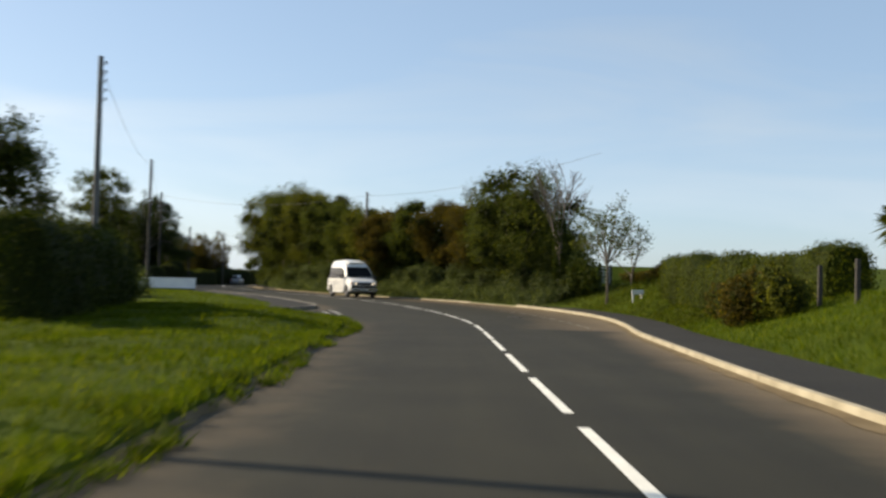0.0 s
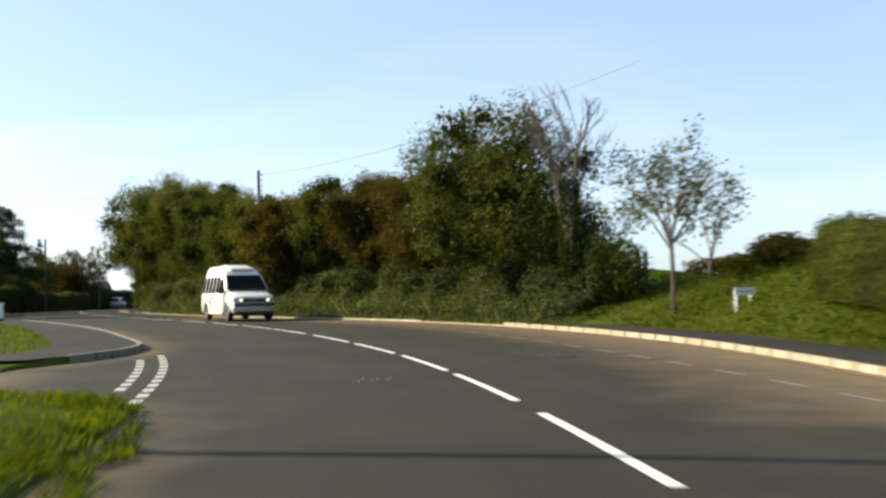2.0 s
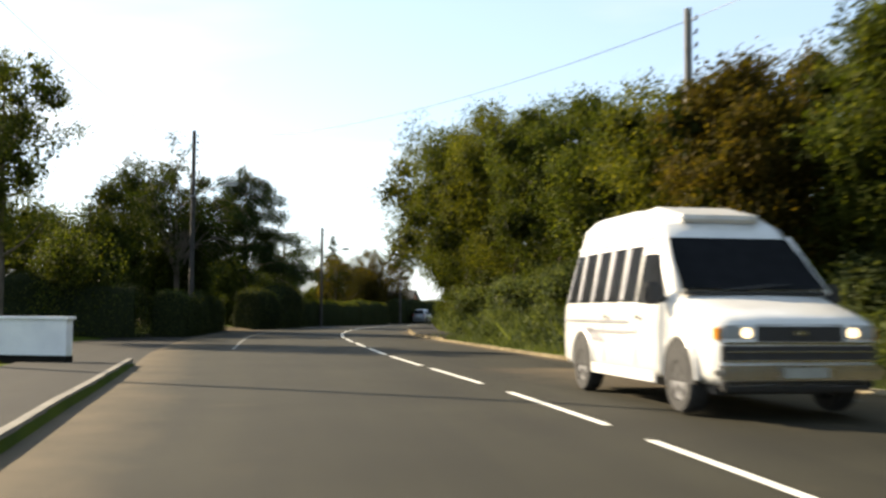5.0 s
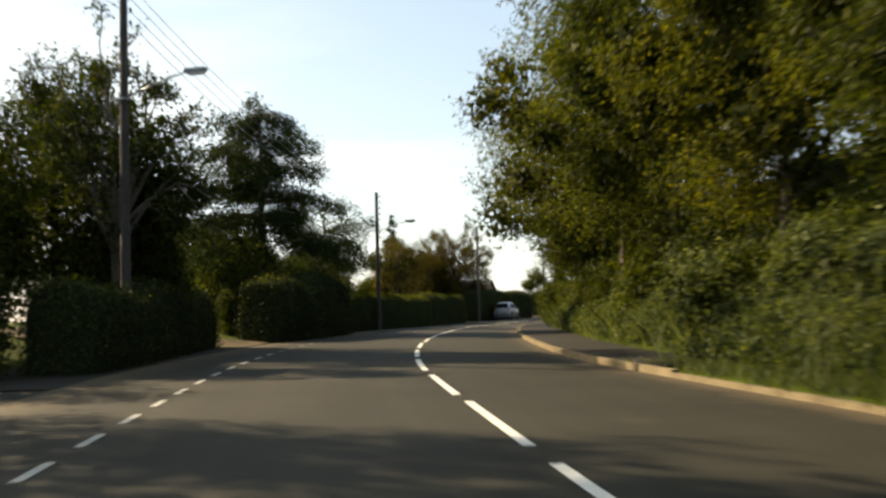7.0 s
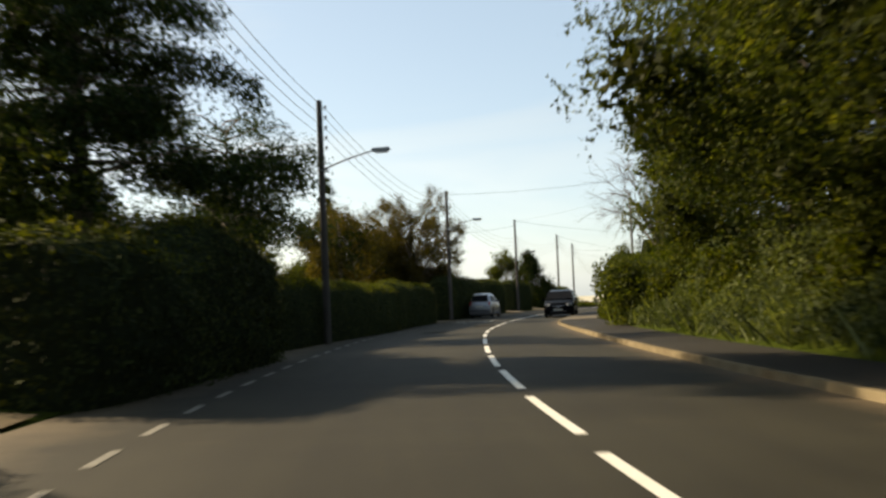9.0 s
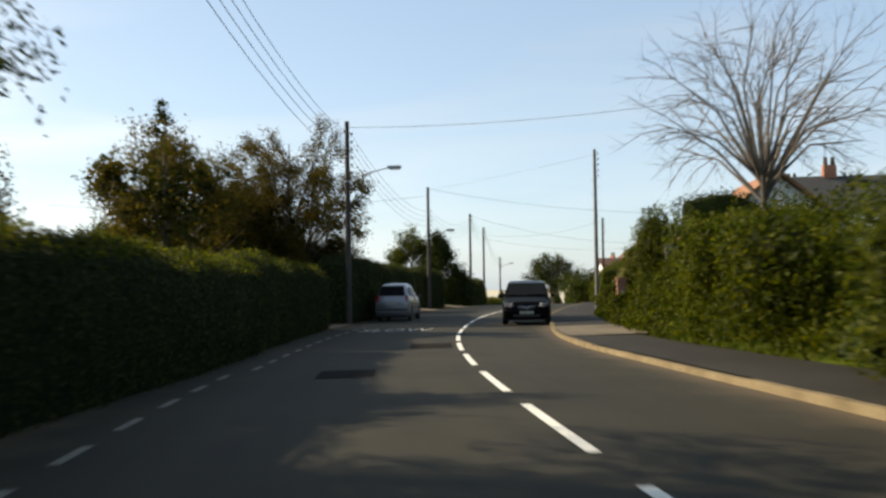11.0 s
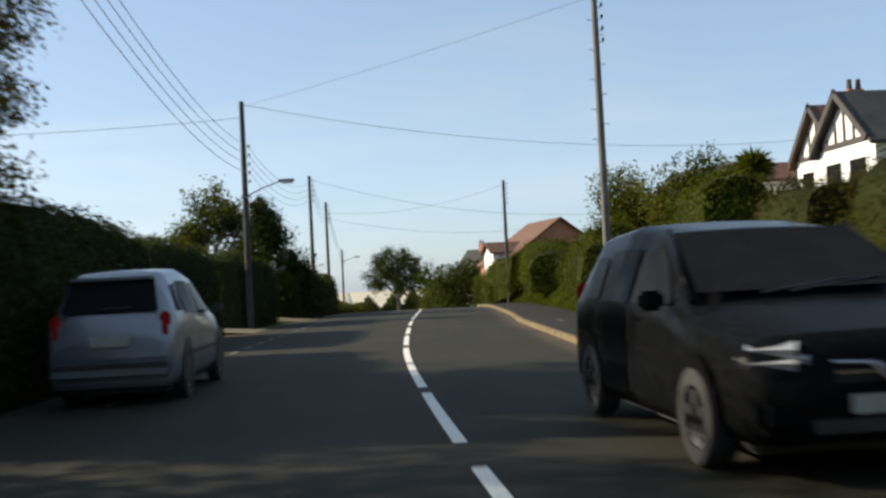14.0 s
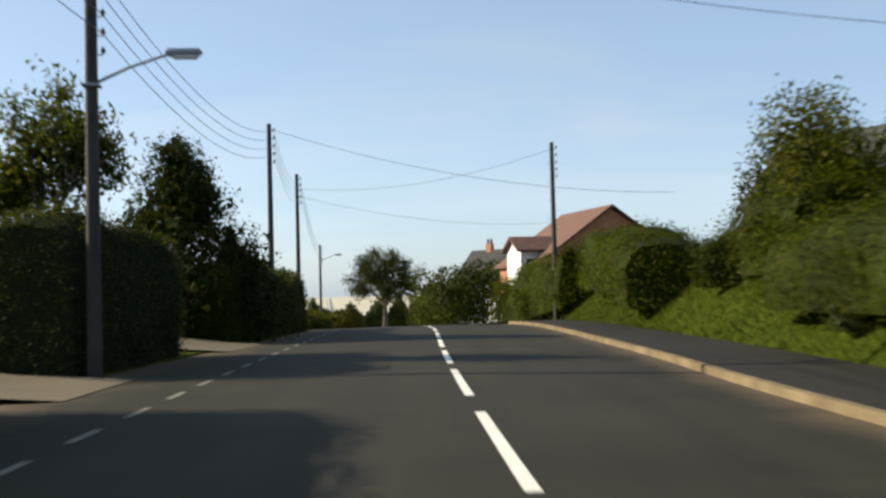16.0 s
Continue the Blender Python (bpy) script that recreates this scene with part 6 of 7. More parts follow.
def van():
    p = place(76.2, 2.3)
    v = thing("camper_van", "white high-roofed van with dark glass, chrome grille and grey stripes", "van", at=p, turn=math.degrees(yaw_at(76.2)) + 180)
    sh = Shell([(2.7, 0.86, 0.92, 0.82, 0.99), (2.62, 0.92, 0.99, 0.88, 1.08), (2.35, 0.97, 1.06, 0.92, 1.17), (1.95, 0.99, 1.14, 0.93, 1.27), (1.62, 1.0, 1.2, 0.93, 1.37), (1.3, 1.0, 1.2, 0.89, 1.72), (0.98, 1.0, 1.2, 0.83, 2.05), (0.8, 1.0, 1.2, 0.8, 2.24), (0.35, 1.0, 1.2, 0.76, 2.42), (-0.4, 1.0, 1.2, 0.74, 2.52), (-1.8, 1.0, 1.2, 0.74, 2.52), (-2.35, 1.0, 1.2, 0.72, 2.42), (-2.62, 0.98, 1.18, 0.7, 2.2), (-2.72, 0.95, 1.12, 0.72, 1.6)], 0.36)
    part("body", sh.body(), M["white_car"], v, smooth_shade=True)
    part("windscreen", sh.cross_patch(1.68, 1.39, 0.9, 1.0, 2.03, 0.8, 0.035), M["glass"], v, "dark tinted windscreen")
    part("rear_window", sh.cross_patch(-2.7, 1.3, 0.8, -2.64, 1.95, 0.66, -0.04), M["glass"], v)
    bar(v, "scuttle", (1.76, 0.1, 0.04), (0, 1.72, 1.36), "trim", 0.015)
    for s in (-1, 1):
        part("wiper", tube(bmesh.new(), [(s * 0.1 + 0.3, 1.72, 1.4), (s * 0.1 - 0.35, 1.69, 1.47)], [0.01, 0.008], 6), M["trim"], v)
        part("windscreen_pillar", tube(bmesh.new(), [(s * 0.925, 1.7, 1.36), (s * 0.87, 1.34, 1.7), (s * 0.8, 1.0, 2.06)], [0.035, 0.035, 0.035], 8), M["white_car"], v, smooth_shade=True)
        part("front_side_window", sh.side_patch(0.5, 1.42, 1.26, 1.86, s, lean1=-0.45), M["glass"], v)
        for y0, y1 in ((-0.12, 0.38), (-0.72, -0.22), (-1.32, -0.82), (-1.92, -1.42), (-2.5, -2.02)):
            w = part("side_window", sh.side_patch(y0, y1, 1.28, 1.98, s), M["glass"], v)
            part("curtain", sh.side_patch(y0 + 0.02, y0 + 0.12, 1.3, 1.96, s, 0.016), M["stripe"], w)
        part("drip_rail", sh.side_patch(-2.5, 0.7, 2.06, 2.1, s, 0.02), M["white_car"], v)
        part("stripe", sh.side_patch(-2.6, 0.2, 1.0, 1.035, s), M["stripe"], v)
        part("stripe", sh.side_patch(-1.9, 0.0, 0.86, 0.9, s, lean0=0.6, lean1=0.6), M["stripe"], v)
        part("stripe", sh.side_patch(-1.2, -0.7, 0.74, 0.92, s, lean0=-0.35, lean1=-0.5), M["stripe"], v)
        part("rocker_panel", sh.side_patch(-1.2, 1.22, 0.3, 0.44, s, 0.035), M["white_car"], v)
        for y in (0.44, -0.76, 1.5):
            part("door_seam", sh.side_patch(y, y + 0.018, 0.47, 1.22, s, 0.006), M["trim"], v)
        for y in (0.52, -0.68):
            part("door_handle", sh.side_patch(y, y + 0.13, 1.06, 1.1, s, 0.03), M["trim"], v)
        bar(v, "wing_mirror", (0.22, 0.12, 0.26), (s * 1.15, 1.4, 1.36), "trim", 0.04)
        part("mirror_arm", tube(bmesh.new(), [(s * 0.95, 1.4, 1.3), (s * 1.1, 1.4, 1.33)], [0.02, 0.02], 6), M["trim"], v)
        h = bar(v, "headlight", (0.36, 0.06, 0.16), (s * 0.7, 2.68, 0.92), "clear_lens", 0.02)
        for k in (-1, 1):
            part("lamp", tube(bmesh.new(), [(s * 0.7 + k * 0.085, 2.7, 0.92), (s * 0.7 + k * 0.085, 2.72, 0.92)], [0.06, 0.055], 14), M["lit" if k * s < 0 else "clear_lens"], h)
        bar(v, "indicator", (0.06, 0.14, 0.16), (s * 0.9, 2.6, 0.91), "amber_lens", 0.02)
        bar(v, "tail_light", (0.12, 0.04, 0.5), (s * 0.85, -2.72, 1.0), "red_lens", 0.02)
        for y in (1.82, -1.68):
            wheel(v, s * 0.9, y, 0.37, 0.23)
            bm = bmesh.new()
            bmesh.ops.create_circle(bm, cap_ends=True, segments=24, radius=0.45, matrix=Matrix.Translation((s * 1.004, y, 0.42)) @ Matrix.Rotation(math.pi / 2, 4, "Y"))
            for w in bm.verts:
                w.co.z = max(w.co.z, 0.355)
            part("wheel_arch", bm, M["tyre"], v)
            bm = bmesh.new()
            tube(bm, [(s * 1.0, y + 0.48 * math.cos(a), 0.4 + 0.48 * math.sin(a)) for a in np.linspace(0, math.pi, 13)], [0.028] * 13, 6)
            part("arch_flare", bm, M["white_car"], v)
    g = bar(v, "grille", (1.04, 0.05, 0.2), (0, 2.685, 0.91), "trim", 0.02)
    part("badge", box(bmesh.new(), (0.16, 0.02, 0.05), (0, 2.72, 0.92), 0.006), M["chrome"], g)
    low = bar(v, "lower_grille", (1.78, 0.06, 0.2), (0, 2.68, 0.7), "trim", 0.02)
    for z in (0.81, 0.62):
        part("grille_bar", box(bmesh.new(), (1.76, 0.04, 0.028), (0, 2.705, z), 0.008), M["chrome"], low)
    part("grille_bar", box(bmesh.new(), (1.7, 0.03, 0.014), (0, 2.712, 0.72), 0.005), M["chrome"], low)
    bar(v, "front_bumper", (1.94, 0.2, 0.16), (0, 2.72, 0.5), "chrome", 0.05, "chromed front bumper")
    bar(v, "lower_valance", (1.76, 0.12, 0.14), (0, 2.64, 0.37), "trim", 0.03)
    bar(v, "number_plate", (0.52, 0.02, 0.11), (0, 2.83, 0.5), "plate", 0.003)
    bar(v, "rear_bumper", (1.84, 0.16, 0.18), (0, -2.74, 0.5), "chrome", 0.04)
    part("roof_fairing", box(bmesh.new(), (1.1, 1.0, 0.1), (0, 0.35, 2.4), 0.045, Matrix.Rotation(-0.2, 3, "X")), M["white_car"], v)
    bar(v, "roof_vent", (0.7, 0.9, 0.06), (0, -0.9, 2.54), "white_car", 0.025)
    bar(v, "underbody", (1.7, 4.9, 0.14), (0, 0, 0.32), "trim", 0.03)
    v.scale = (1.06, 1.06, 1.06)


def mpv():
    p = place(174.4, 2.2)
    v = thing("people_carrier", "shiny black people carrier with dark windows and a white plate", "car", at=p, turn=math.degrees(yaw_at(174.4)) + 180)
    sh = Shell([(2.22, 0.72, 0.58, 0.64, 0.68), (2.08, 0.83, 0.74, 0.74, 0.86), (1.4, 0.89, 0.92, 0.8, 1.03), (1.2, 0.9, 0.97, 0.8, 1.1), (0.35, 0.9, 1.0, 0.68, 1.56), (-0.5, 0.9, 1.0, 0.69, 1.66), (-1.5, 0.9, 1.0, 0.68, 1.62), (-1.95, 0.89, 1.0, 0.64, 1.48), (-2.22, 0.84, 0.9, 0.62, 1.08), (-2.28, 0.8, 0.7, 0.6, 0.8)], 0.24)
    part("body", sh.body(), M["black_car"], v, smooth_shade=True)
    part("windscreen", sh.cross_patch(1.26, 1.1, 0.79, 0.42, 1.53, 0.65, 0.03), M["glass"], v)
    part("rear_window", sh.cross_patch(-2.2, 1.1, 0.66, -1.98, 1.45, 0.58, -0.03), M["glass"], v)
    for s in (-1, 1):
        part("front_side_window", sh.side_patch(0.0, 0.95, 1.04, 1.44, s, lean1=-0.5), M["glass"], v)
        part("rear_side_window", sh.side_patch(-0.95, -0.1, 1.04, 1.46, s), M["glass"], v)
        part("quarter_window", sh.side_patch(-1.8, -1.05, 1.06, 1.42, s, lean0=0.2), M["glass"], v)
        part("door_seam", sh.side_patch(-0.06, -0.045, 0.35, 1.0, s, 0.006), M["trim"], v)
        part("door_handle", sh.side_patch(0.06, 0.22, 0.92, 0.95, s, 0.03), M["black_car"], v)
        bar(v, "wing_mirror", (0.18, 0.1, 0.14), (s * 1.0, 0.92, 1.07), "black_car", 0.03)
        part("headlight", box(bmesh.new(), (0.4, 0.3, 0.17), (s * 0.62, 2.04, 0.735), 0.06, Matrix.Rotation(-s * 0.5, 3, "Z") @ Matrix.Rotation(-0.35, 3, "X")), M["clear_lens"], v)
        bar(v, "fog_light", (0.16, 0.04, 0.08), (s * 0.6, 2.2, 0.38), "clear_lens", 0.02)
        bar(v, "tail_light", (0.12, 0.1, 0.4), (s * 0.76, -2.14, 1.0), "red_lens", 0.03)
        for y in (1.42, -1.4):
            wheel(v, s * 0.81, y, 0.33, 0.2)
            bm = bmesh.new()
            bmesh.ops.create_circle(bm, cap_ends=True, segments=24, radius=0.39, matrix=Matrix.Translation((s * 0.904, y, 0.36)) @ Matrix.Rotation(math.pi / 2, 4, "Y"))
            for w in bm.verts:
                w.co.z = max(w.co.z, 0.235)
            part("wheel_arch", bm, M["black_car"], v)
    g = bar(v, "grille", (0.7, 0.04, 0.12), (0, 2.2, 0.62), "trim", 0.02)
    part("grille_bar", box(bmesh.new(), (0.66, 0.03, 0.018), (0, 2.225, 0.64), 0.005), M["chrome"], g)
    for s in (-1, 1):
        part("grille_bar", tube(bmesh.new(), [(s * 0.34, 2.215, 0.7), (s * 0.13, 2.235, 0.69), (0.0, 2.245, 0.57)], [0.014, 0.016, 0.016], 6), M["chrome"], g)
        part("grille_bar", tube(bmesh.new(), [(s * 0.1, 2.225, 0.7), (0.0, 2.245, 0.63)], [0.012, 0.012], 6), M["chrome"], g)
        part("wiper", tube(bmesh.new(), [(s * 0.1 + 0.25, 1.3, 1.1), (s * 0.1 - 0.4, 1.2, 1.17)], [0.01, 0.008], 6), M["trim"], v)
        part("windscreen_pillar", tube(bmesh.new(), [(s * 0.82, 1.26, 1.06), (s * 0.75, 0.8, 1.32), (s * 0.67, 0.38, 1.56)], [0.03, 0.03, 0.03], 8), M["black_car"], v, smooth_shade=True)
    bar(v, "front_bumper", (1.62, 0.16, 0.24), (0, 2.18, 0.42), "black_car", 0.06)
    bar(v, "number_plate", (0.52, 0.02, 0.11), (0, 2.27, 0.46), "plate", 0.003)
    bar(v, "lower_grille", (1.0, 0.03, 0.08), (0, 2.265, 0.34), "trim", 0.01)
    bar(v, "underbody", (1.5, 4.0, 0.12), (0, 0, 0.22), "trim", 0.03)


def hatchback():
    v = thing("hatchback", "silver hatchback parked beside the dark hedge", "car", at=(-35.75, 181.4, rz(181.4) - 0.04), turn=math.degrees(yaw_at(185.0)))
    sh = Shell([(1.98, 0.66, 0.52, 0.6, 0.62), (1.85, 0.78, 0.66, 0.7, 0.78), (1.1, 0.84, 0.86, 0.74, 0.98), (0.9, 0.85, 0.9, 0.74, 1.04), (0.1, 0.85, 0.93, 0.62, 1.45), (-0.6, 0.85, 0.95, 0.63, 1.52), (-1.45, 0.85, 0.96, 0.61, 1.48), (-1.75, 0.84, 0.95, 0.6, 1.36), (-1.98, 0.82, 0.85, 0.64, 0.98), (-2.02, 0.78, 0.62, 0.66, 0.74)], 0.22)
    part("body", sh.body(), M["silver_car"], v, smooth_shade=True)
    part("windscreen", sh.cross_patch(0.98, 1.03, 0.73, 0.16, 1.42, 0.6, 0.03), M["glass"], v)
    part("rear_window", sh.cross_patch(-1.97, 1.02, 0.64, -1.74, 1.38, 0.55, -0.035), M["glass"], v, "dark rear window")
    for s in (-1, 1):
        part("front_side_window", sh.side_patch(-0.3, 0.6, 0.97, 1.34, s, lean1=-0.45), M["glass"], v)
        part("rear_side_window", sh.side_patch(-1.2, -0.4, 0.98, 1.36, s, lean0=0.1), M["glass"], v)
        part("quarter_window", sh.side_patch(-1.6, -1.28, 1.02, 1.32, s, lean0=0.15), M["glass"], v)
        part("door_seam", sh.side_patch(-0.36, -0.345, 0.33, 0.95, s, 0.006), M["trim"], v)
        part("door_handle", sh.side_patch(-0.24, -0.08, 0.86, 0.89, s, 0.025), M["trim"], v)
        part("rubbing_strip", sh.side_patch(-1.0, 0.9, 0.5, 0.55, s, 0.02), M["trim"], v)
        bar(v, "wing_mirror", (0.16, 0.1, 0.13), (s * 0.95, 0.62, 1.0), "trim", 0.03)
        bar(v, "tail_light", (0.14, 0.1, 0.34), (s * 0.72, -1.95, 0.85), "red_lens", 0.03)
        bar(v, "headlight", (0.3, 0.14, 0.14), (s * 0.56, 1.86, 0.64), "clear_lens", 0.03)
        for y in (1.25, -1.2):
            wheel(v, s * 0.77, y, 0.31, 0.18)
            bm = bmesh.new()
            bmesh.ops.create_circle(bm, cap_ends=True, segments=24, radius=0.37, matrix=Matrix.Translation((s * 0.855, y, 0.34)) @ Matrix.Rotation(math.pi / 2, 4, "Y"))
            for w in bm.verts:
                w.co.z = max(w.co.z, 0.215)
            part("wheel_arch", bm, M["trim"], v)
    bar(v, "rear_bumper", (1.6, 0.14, 0.24), (0, -2.0, 0.42), "silver_car", 0.05)
    bar(v, "bumper_strip", (1.5, 0.03, 0.06), (0, -2.075, 0.46), "trim", 0.01)
    bar(v, "number_plate", (0.52, 0.02, 0.11), (0, -2.06, 0.72), "plate", 0.003)
    bar(v, "front_bumper", (1.45, 0.14, 0.22), (0, 1.95, 0.4), "silver_car", 0.05)
    bar(v, "rear_spoiler", (1.1, 0.2, 0.035), (0, -1.76, 1.4), "silver_car", 0.012)
    bar(v, "rear_wiper", (0.4, 0.02, 0.02), (0.1, -1.99, 1.08), "trim", 0.004)
    bar(v, "aerial", (0.01, 0.25, 0.01), (0, -1.4, 1.56), "trim", 0.002)
    bar(v, "underbody", (1.4, 3.6, 0.12), (0, 0, 0.2), "trim", 0.03)
    v.scale = (0.91, 1.0, 1.12)


van()
mpv()
hatchback()

# ---- painted word, patches, covers ----
txt = bpy.data.curves.new("slow", "FONT")
txt.body = "SLOW"
txt.resolution_u = 4
tmp = bpy.data.objects.new("slow", txt)
scene.collection.objects.link(tmp)
bpy.context.view_layer.update()
word = bpy.data.meshes.new_from_object(tmp.evaluated_get(bpy.context.evaluated_depsgraph_get()))
bpy.data.objects.remove(tmp)
xs = np.array([v.co.x for v in word.vertices])
ys_ = np.array([v.co.y for v in word.vertices])
for v in word.vertices:
    fx, fy = (v.co.x - xs.min()) / (xs.max() - xs.min()), (v.co.y - ys_.min()) / (ys_.max() - ys_.min())
    q = place(167.9 + 2.1 * fy, -3.55 + 2.45 * fx)
    v.co = (q.x, q.y, q.z + 0.008 - 0.006 * abs(-3.55 + 2.45 * fx) ** 1.2)
word.materials.clear()
word.materials.append(M["paint_worn"])
child("painted_word", word, road, "the word SLOW painted in worn white")


def slab(name, y, d, w, l, material, label, category, lift=0.004, n=3):
    pts = []
    for i in range(n):
        for k in range(n):
            yy, dd = y + l * (i / (n - 1) - 0.5), d + w * (k / (n - 1) - 0.5)
            pts.append(place(yy, dd, lift - 0.006 * abs(dd) ** 1.2))
    me = mesh_from(name, pts, [(i * n + k, i * n + k + 1, (i + 1) * n + k + 1, (i + 1) * n + k) for i in range(n - 1) for k in range(n - 1)], material)
    return tagged(new(name, me), label, category, kind="structure")


slab("road_patch", 158.6, -0.75, 1.0, 2.2, M["patch"], "dark square asphalt repair in the lane", "road patch", 0.011, 5)
slab("road_patch", 150.0, -2.2, 0.9, 1.6, M["patch"], "dark asphalt repair near the edge line", "road patch", 0.011, 5)


def gully(y, d):
    p = place(y, d, -0.006 * abs(d) ** 1.2)
    g = thing("drain_cover", "dark iron drain cover set in the road", "drain cover", "drain covers in the road", at=(p.x, p.y, p.z), turn=math.degrees(yaw_at(y)))
    part("frame", box(bmesh.new(), (0.5, 0.5, 0.012), (0, 0, 0.003), 0.003), M["iron"], g)
    for k in range(6):
        part("slot_bar", box(bmesh.new(), (0.035, 0.4, 0.012), (-0.19 + k * 0.076, 0, 0.011), 0.003), M["iron"], g)


for y, d in ((45.6, 2.93), (46.2, 2.93), (192.6, 2.99), (178.6, 2.6), (171.5, 2.45)):
    gully(y, d)
p = place(38.8, -2.3)
for i in range(6):
    q = place(41.3 + 0.4 * (i % 2) + 0.1 * (i % 3), -1.65 + 0.11 * i)
    child("worn_fleck", mesh_from("worn_fleck", [(q.x + a, q.y + b, q.z - 0.004) for a, b in ((-0.018, -0.07), (0.02, -0.09), (0.022, 0.06), (-0.02, 0.08))], [(0, 1, 2, 3)], M["paint_faint"]), road)

# ---- signs ----
sx, sy = 10.0, 53.6
up = 0.42
sg = thing("name_board", "small white name board on two short posts in the grass", "sign", at=(sx, sy, height(sx, sy)), turn=15)
part("board", box(bmesh.new(), (0.66, 0.04, 0.22), (0, 0, up), 0.008), M["white_paint"], sg)
for s in (-1, 1):
    part("post", box(bmesh.new(), (0.06, 0.06, up + 0.2), (s * 0.24, 0.05, up / 2 - 0.1), 0.006), M["white_paint"], sg)
for k in range(3):
    part("lettering", box(bmesh.new(), (0.12, 0.006, 0.03), (-0.18 + 0.18 * k, -0.022, up)), M["trim"], sg)
gx, gy = 9.4, 62.4
fg = thing("field_gate", "grey metal five-bar field gate in a gap of the bank", "gate", at=(gx, gy, height(gx, gy)), turn=69)
for k in range(5):
    part("gate_rail", tube(bmesh.new(), [(0, 0, 0.22 + 0.21 * k), (2.7, 0, 0.22 + 0.21 * k)], [0.03, 0.03], 8), M["metal"], fg)
for xx in (0.0, 0.9, 2.7):
    part("gate_upright", tube(bmesh.new(), [(xx, 0.03, 0.16), (xx, 0.03, 1.12)], [0.028, 0.028], 8), M["metal"], fg)
part("gate_brace", tube(bmesh.new(), [(0, 0.03, 0.22), (2.7, 0.03, 1.06)], [0.02, 0.02], 8), M["metal"], fg)
for xx in (-0.18, 2.88):
    part("gate_post", box(bmesh.new(), (0.16, 0.16, 1.5), (xx, 0, 0.55), 0.02), M["pole"], fg)
fp = thing("finger_post", "grey wooden post with a small finger sign on the bank", "sign", at=(-25.6, 165.2, height(-25.6, 165.2)))
part("post", box(bmesh.new(), (0.1, 0.1, 1.9), (0, 0, 0.9), 0.012), M["pole_grey"], fp)
part("finger", box(bmesh.new(), (0.62, 0.04, 0.16), (0.36, 0, 1.66), 0.01), M["pole_grey"], fp)


def cordyline(x, y, h, label):
    t = thing("cabbage_palm", label, "palm", at=(x, y, height(x, y)))
    part("trunk", tube(bmesh.new(), [(0, 0, -0.2), (0.05, 0, h * 0.5), (0.02, 0.04, h * 0.8)], [0.12, 0.1, 0.07], 10), M["bark"], t)
    rng = np.random.default_rng(5)
    n = 620
    v = rng.normal(size=(n, 3))
    v[:, 2] = v[:, 2] * 0.8 + 0.25
    v /= np.linalg.norm(v, axis=1)[:, None]
    c = np.array((0.02, 0.04, h * 0.78))
    l = rng.uniform(0.6, 0.95, n)[:, None]
    side = np.cross(v, rng.normal(size=(n, 3)))
    side /= np.linalg.norm(side, axis=1)[:, None]
    a = c + v * 0.08
    m = c + v * l * 0.6 + side * 0.028
    m2 = c + v * l * 0.6 - side * 0.028
    e = c + v * l - np.array((0, 0, 0.12)) * l
    child("leaf_head", quads_mesh("leaf_head", np.stack([a, m, e, m2], 1), M["leaf_hedge"]), t)


cordyline(-19.0, 200.7, 3.4, "spiky cabbage palm in the garden above the bank")
cordyline(12.2, 27.5, 2.4, "small spiky cabbage palm on the grass bank")
rngf = np.random.default_rng(77)
fl = np.stack([rngf.uniform(-24.9, -24.3, 260), rngf.uniform(191.0, 194.5, 260), rngf.uniform(0, 1, 260)], 1)
for q in fl:
    q[2] = height(q[0], q[1]) + 0.35 + 0.75 * q[2]
tagged(new("pale_flowers", quads_mesh("pale_flowers", leaf_quads(rngf, fl, 0.09), M["flower"])), "pale yellow flowers on the bank hedge", "flowers", kind="stuff")

# ---- walls of the paths through the bank ----
for y0, y1 in BANK_CUTS[1:]:
    w = thing("retaining_wall", "low earthy stone wall beside a path up the bank", "wall", at=tuple(place(y1 - 0.35, dr(y1) + 2.2, 0.0)), turn=math.degrees(yaw_at(y1)))
    rng = random.Random(int(y0))
    bm, cols = bmesh.new(), []
    for k in range(23):
        x = k * 0.2
        top = 0.04 + 1.3 * min(1.0, x / 2.0) + rng.uniform(-0.05, 0.05)
        col = [bm.verts.new((x, -0.16 + rng.uniform(-0.05, 0.05), top * f - 0.15 * (f == 0))) for f in (0, 0.25, 0.5, 0.75, 1.0)]
        cols.append(col + [bm.verts.new((x, 0.1, top + 0.04)), bm.verts.new((x, 0.2, -0.15))])
    for a, b in zip(cols, cols[1:]):
        for q in range(7):
            bm.faces.new((a[q], b[q], b[(q + 1) % 7], a[(q + 1) % 7]))
    bm.faces.new(cols[0][::-1])
    bm.faces.new(cols[-1])
    bmesh.ops.recalc_face_normals(bm, faces=bm.faces)
    part("wall_body", bm, M["stone"], w)
    nrng = np.random.default_rng(9)
    u = nrng.uniform(0, 4.4, 900)
    f = nrng.uniform(0, 1, 900) ** 0.6
    c = np.stack([u, -0.19 + nrng.normal(0, 0.03, 900), f * (0.16 + 1.42 * np.minimum(1.0, u / 1.9))], 1)
    tagged(child("creeping_weeds", quads_mesh("creeping_weeds", leaf_quads(nrng, c, 0.1, 0.5), M["leaf_hedge_brown"]), w, "brownish creeping weeds"), kind="stuff")

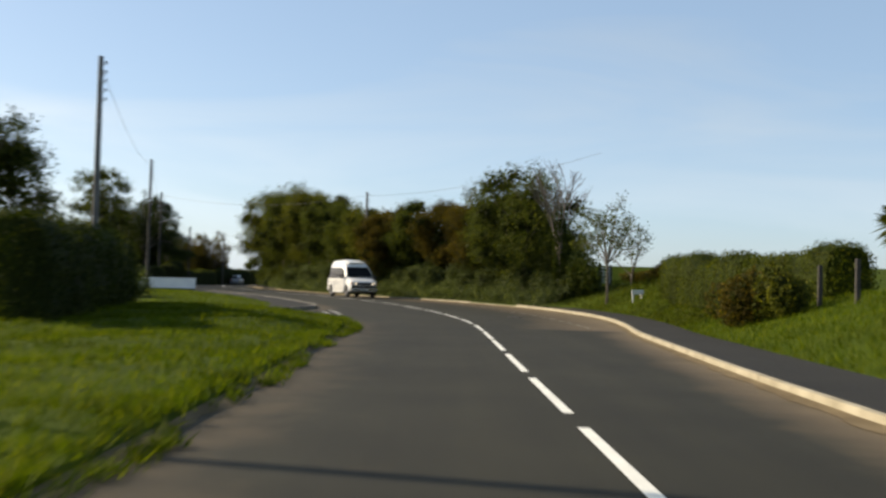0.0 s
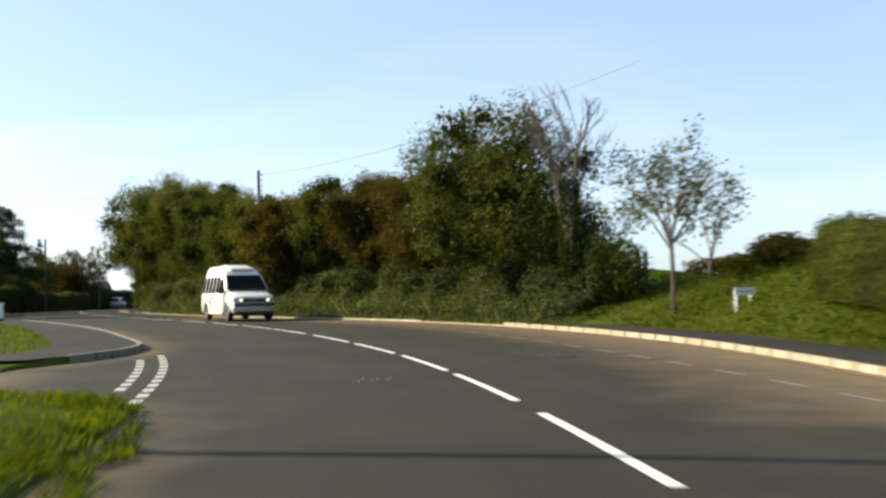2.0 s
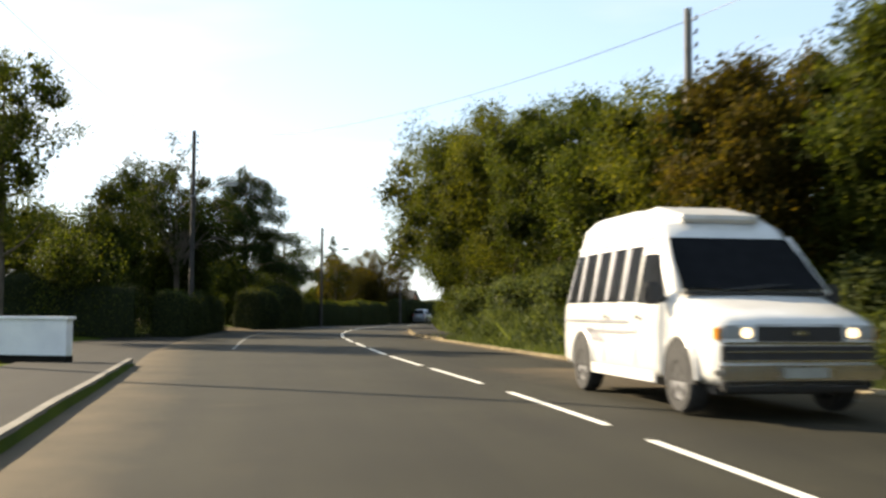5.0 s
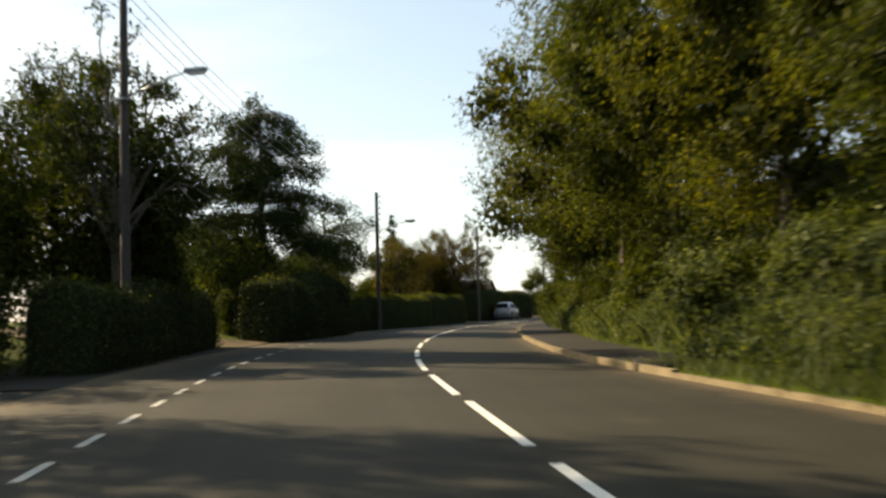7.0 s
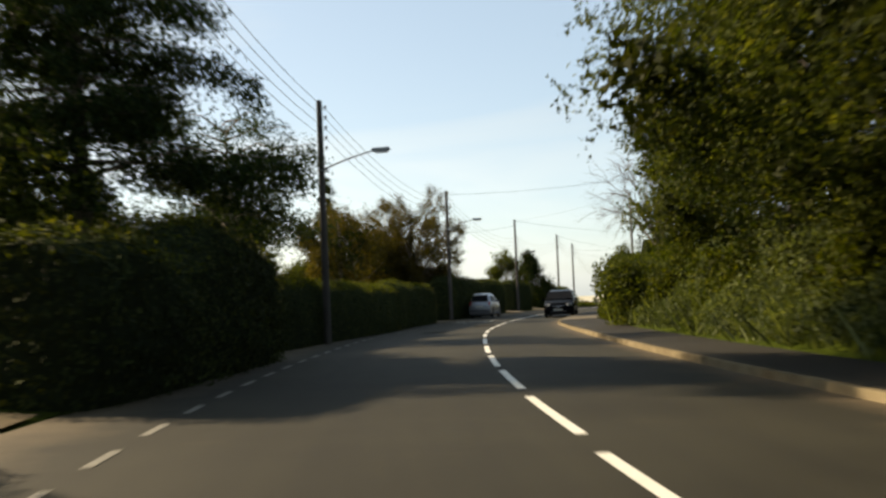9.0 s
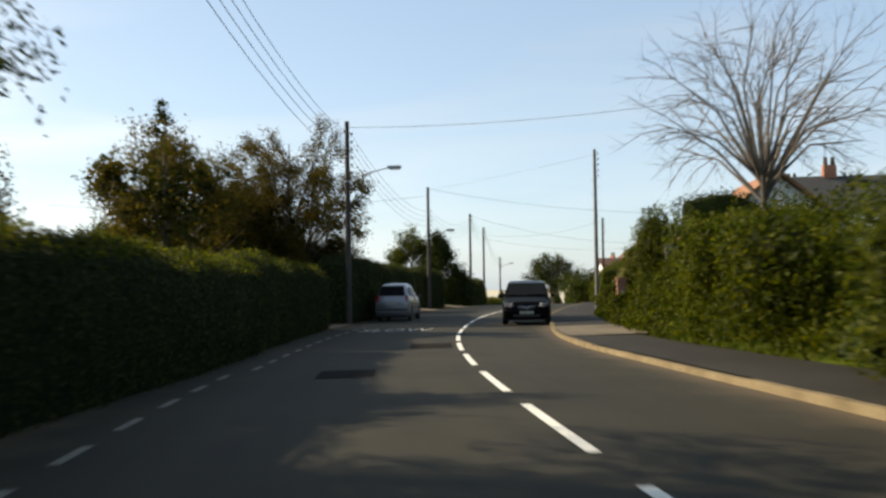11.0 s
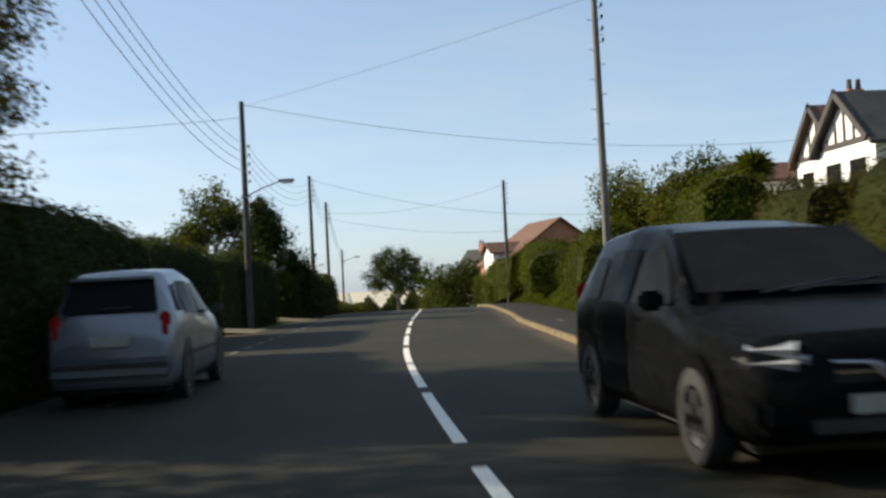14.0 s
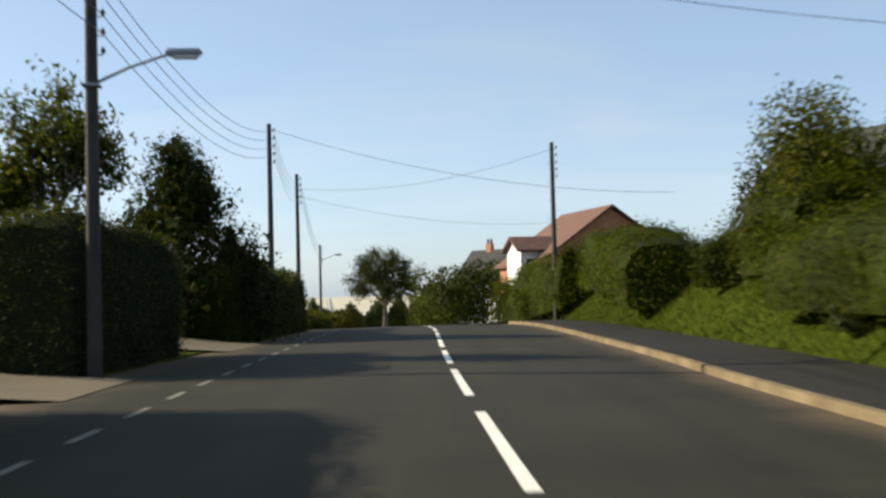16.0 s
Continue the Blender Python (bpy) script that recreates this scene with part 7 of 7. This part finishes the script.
# ---- fence across the driveway ----
fence = thing("panel_fence", "grey weathered board fence behind the driveway mouth", "fence", at=(-40.6, 172.6, height(-40.6, 175.0)))
for k in range(34):
    part("board", box(bmesh.new(), (0.022, 0.148, 1.55 + 0.02 * (k % 3)), (0, 0.08 + k * 0.16, 0.78), 0.004), M["pole_grey"], fence)
for z in (0.35, 1.25):
    part("rail", box(bmesh.new(), (0.05, 5.4, 0.09), (-0.045, 2.75, z), 0.006), M["pole_grey"], fence)
for k in range(4):
    part("fence_post", box(bmesh.new(), (0.1, 0.1, 1.7), (-0.13, 0.1 + k * 1.78, 0.8), 0.008), M["pole_grey"], fence)


# ---- ragged edge of the lawn ----
def lawn_edge(y):
    return 0.22 + 0.45 * noise.noise((y * 0.55, 1.7, 0.0)) + 0.22 * noise.noise((y * 1.9, 4.1, 0.0))


def edge_tufts(rng, n):
    ys = rng.uniform(-2, 39, n)
    out = np.empty((n, 3))
    for i, y in enumerate(ys):
        e = -lawn_edge(y) + rng.uniform(0, 0.6) ** 1.2
        out[i] = place(y, -dl(y) - e, left_h(y, e) if e > 0.02 else -0.02)
    return out


blades("lawn_edge_grass", tufts(edge_tufts, 12, 0.06), 16000, 0.12, 0.024, M["grass"], "ragged tufts of grass hanging over the road edge", "grass", 61, 0.6)
verts = []
ys = np.arange(-4, 40, 0.25)
for y in ys:
    w = max(0.02, lawn_edge(y) + 0.12)
    for f, h in ((1.0, -0.03), (0.55, 0.03), (0.15, 0.075), (-0.3, 0.1)):
        d = -dl(y) + w * f
        verts.append(place(y, d, h - 0.035 + 0.02 * noise.noise((y * 2.0, f * 3.0, 2.0))))
me = mesh_from("earth_lip", verts, [(i * 4 + j, i * 4 + j + 1, i * 4 + j + 5, i * 4 + j + 4) for i in range(len(ys) - 1) for j in range(3)], M["soil"], True)
tagged(new("earth_lip", me), "crumbling dark earth lip along the edge of the lawn", "ground", kind="structure")
slab("footway_slab", 196.4, float(dr(196.4)) + 1.2, 0.7, 1.5, M["apron"], "pale concrete slab set in the footway", "paving slab", 0.13)
verts = []
ys = np.arange(-4, 84, 0.3)
for y in ys:
    w = 0.2 + 0.14 * noise.noise((y * 0.8, 7.0, 0.0)) + 0.08 * noise.noise((y * 2.7, 9.0, 0.0))
    for f, h in ((0.0, 0.03), (0.4, 0.016), (1.0, 0.004)):
        d = dr(y) - w * f
        verts.append(place(y, d, h - 0.006 * abs(d) ** 1.2 + 0.004))
me = mesh_from("gutter_dirt", verts, [(i * 3 + j, (i + 1) * 3 + j, (i + 1) * 3 + j + 1, i * 3 + j + 1) for i in range(len(ys) - 1) for j in range(2)], M["soil"], True)
tagged(new("gutter_dirt", me), "brown earth washed into the gutter along the kerb", "ground", kind="structure")
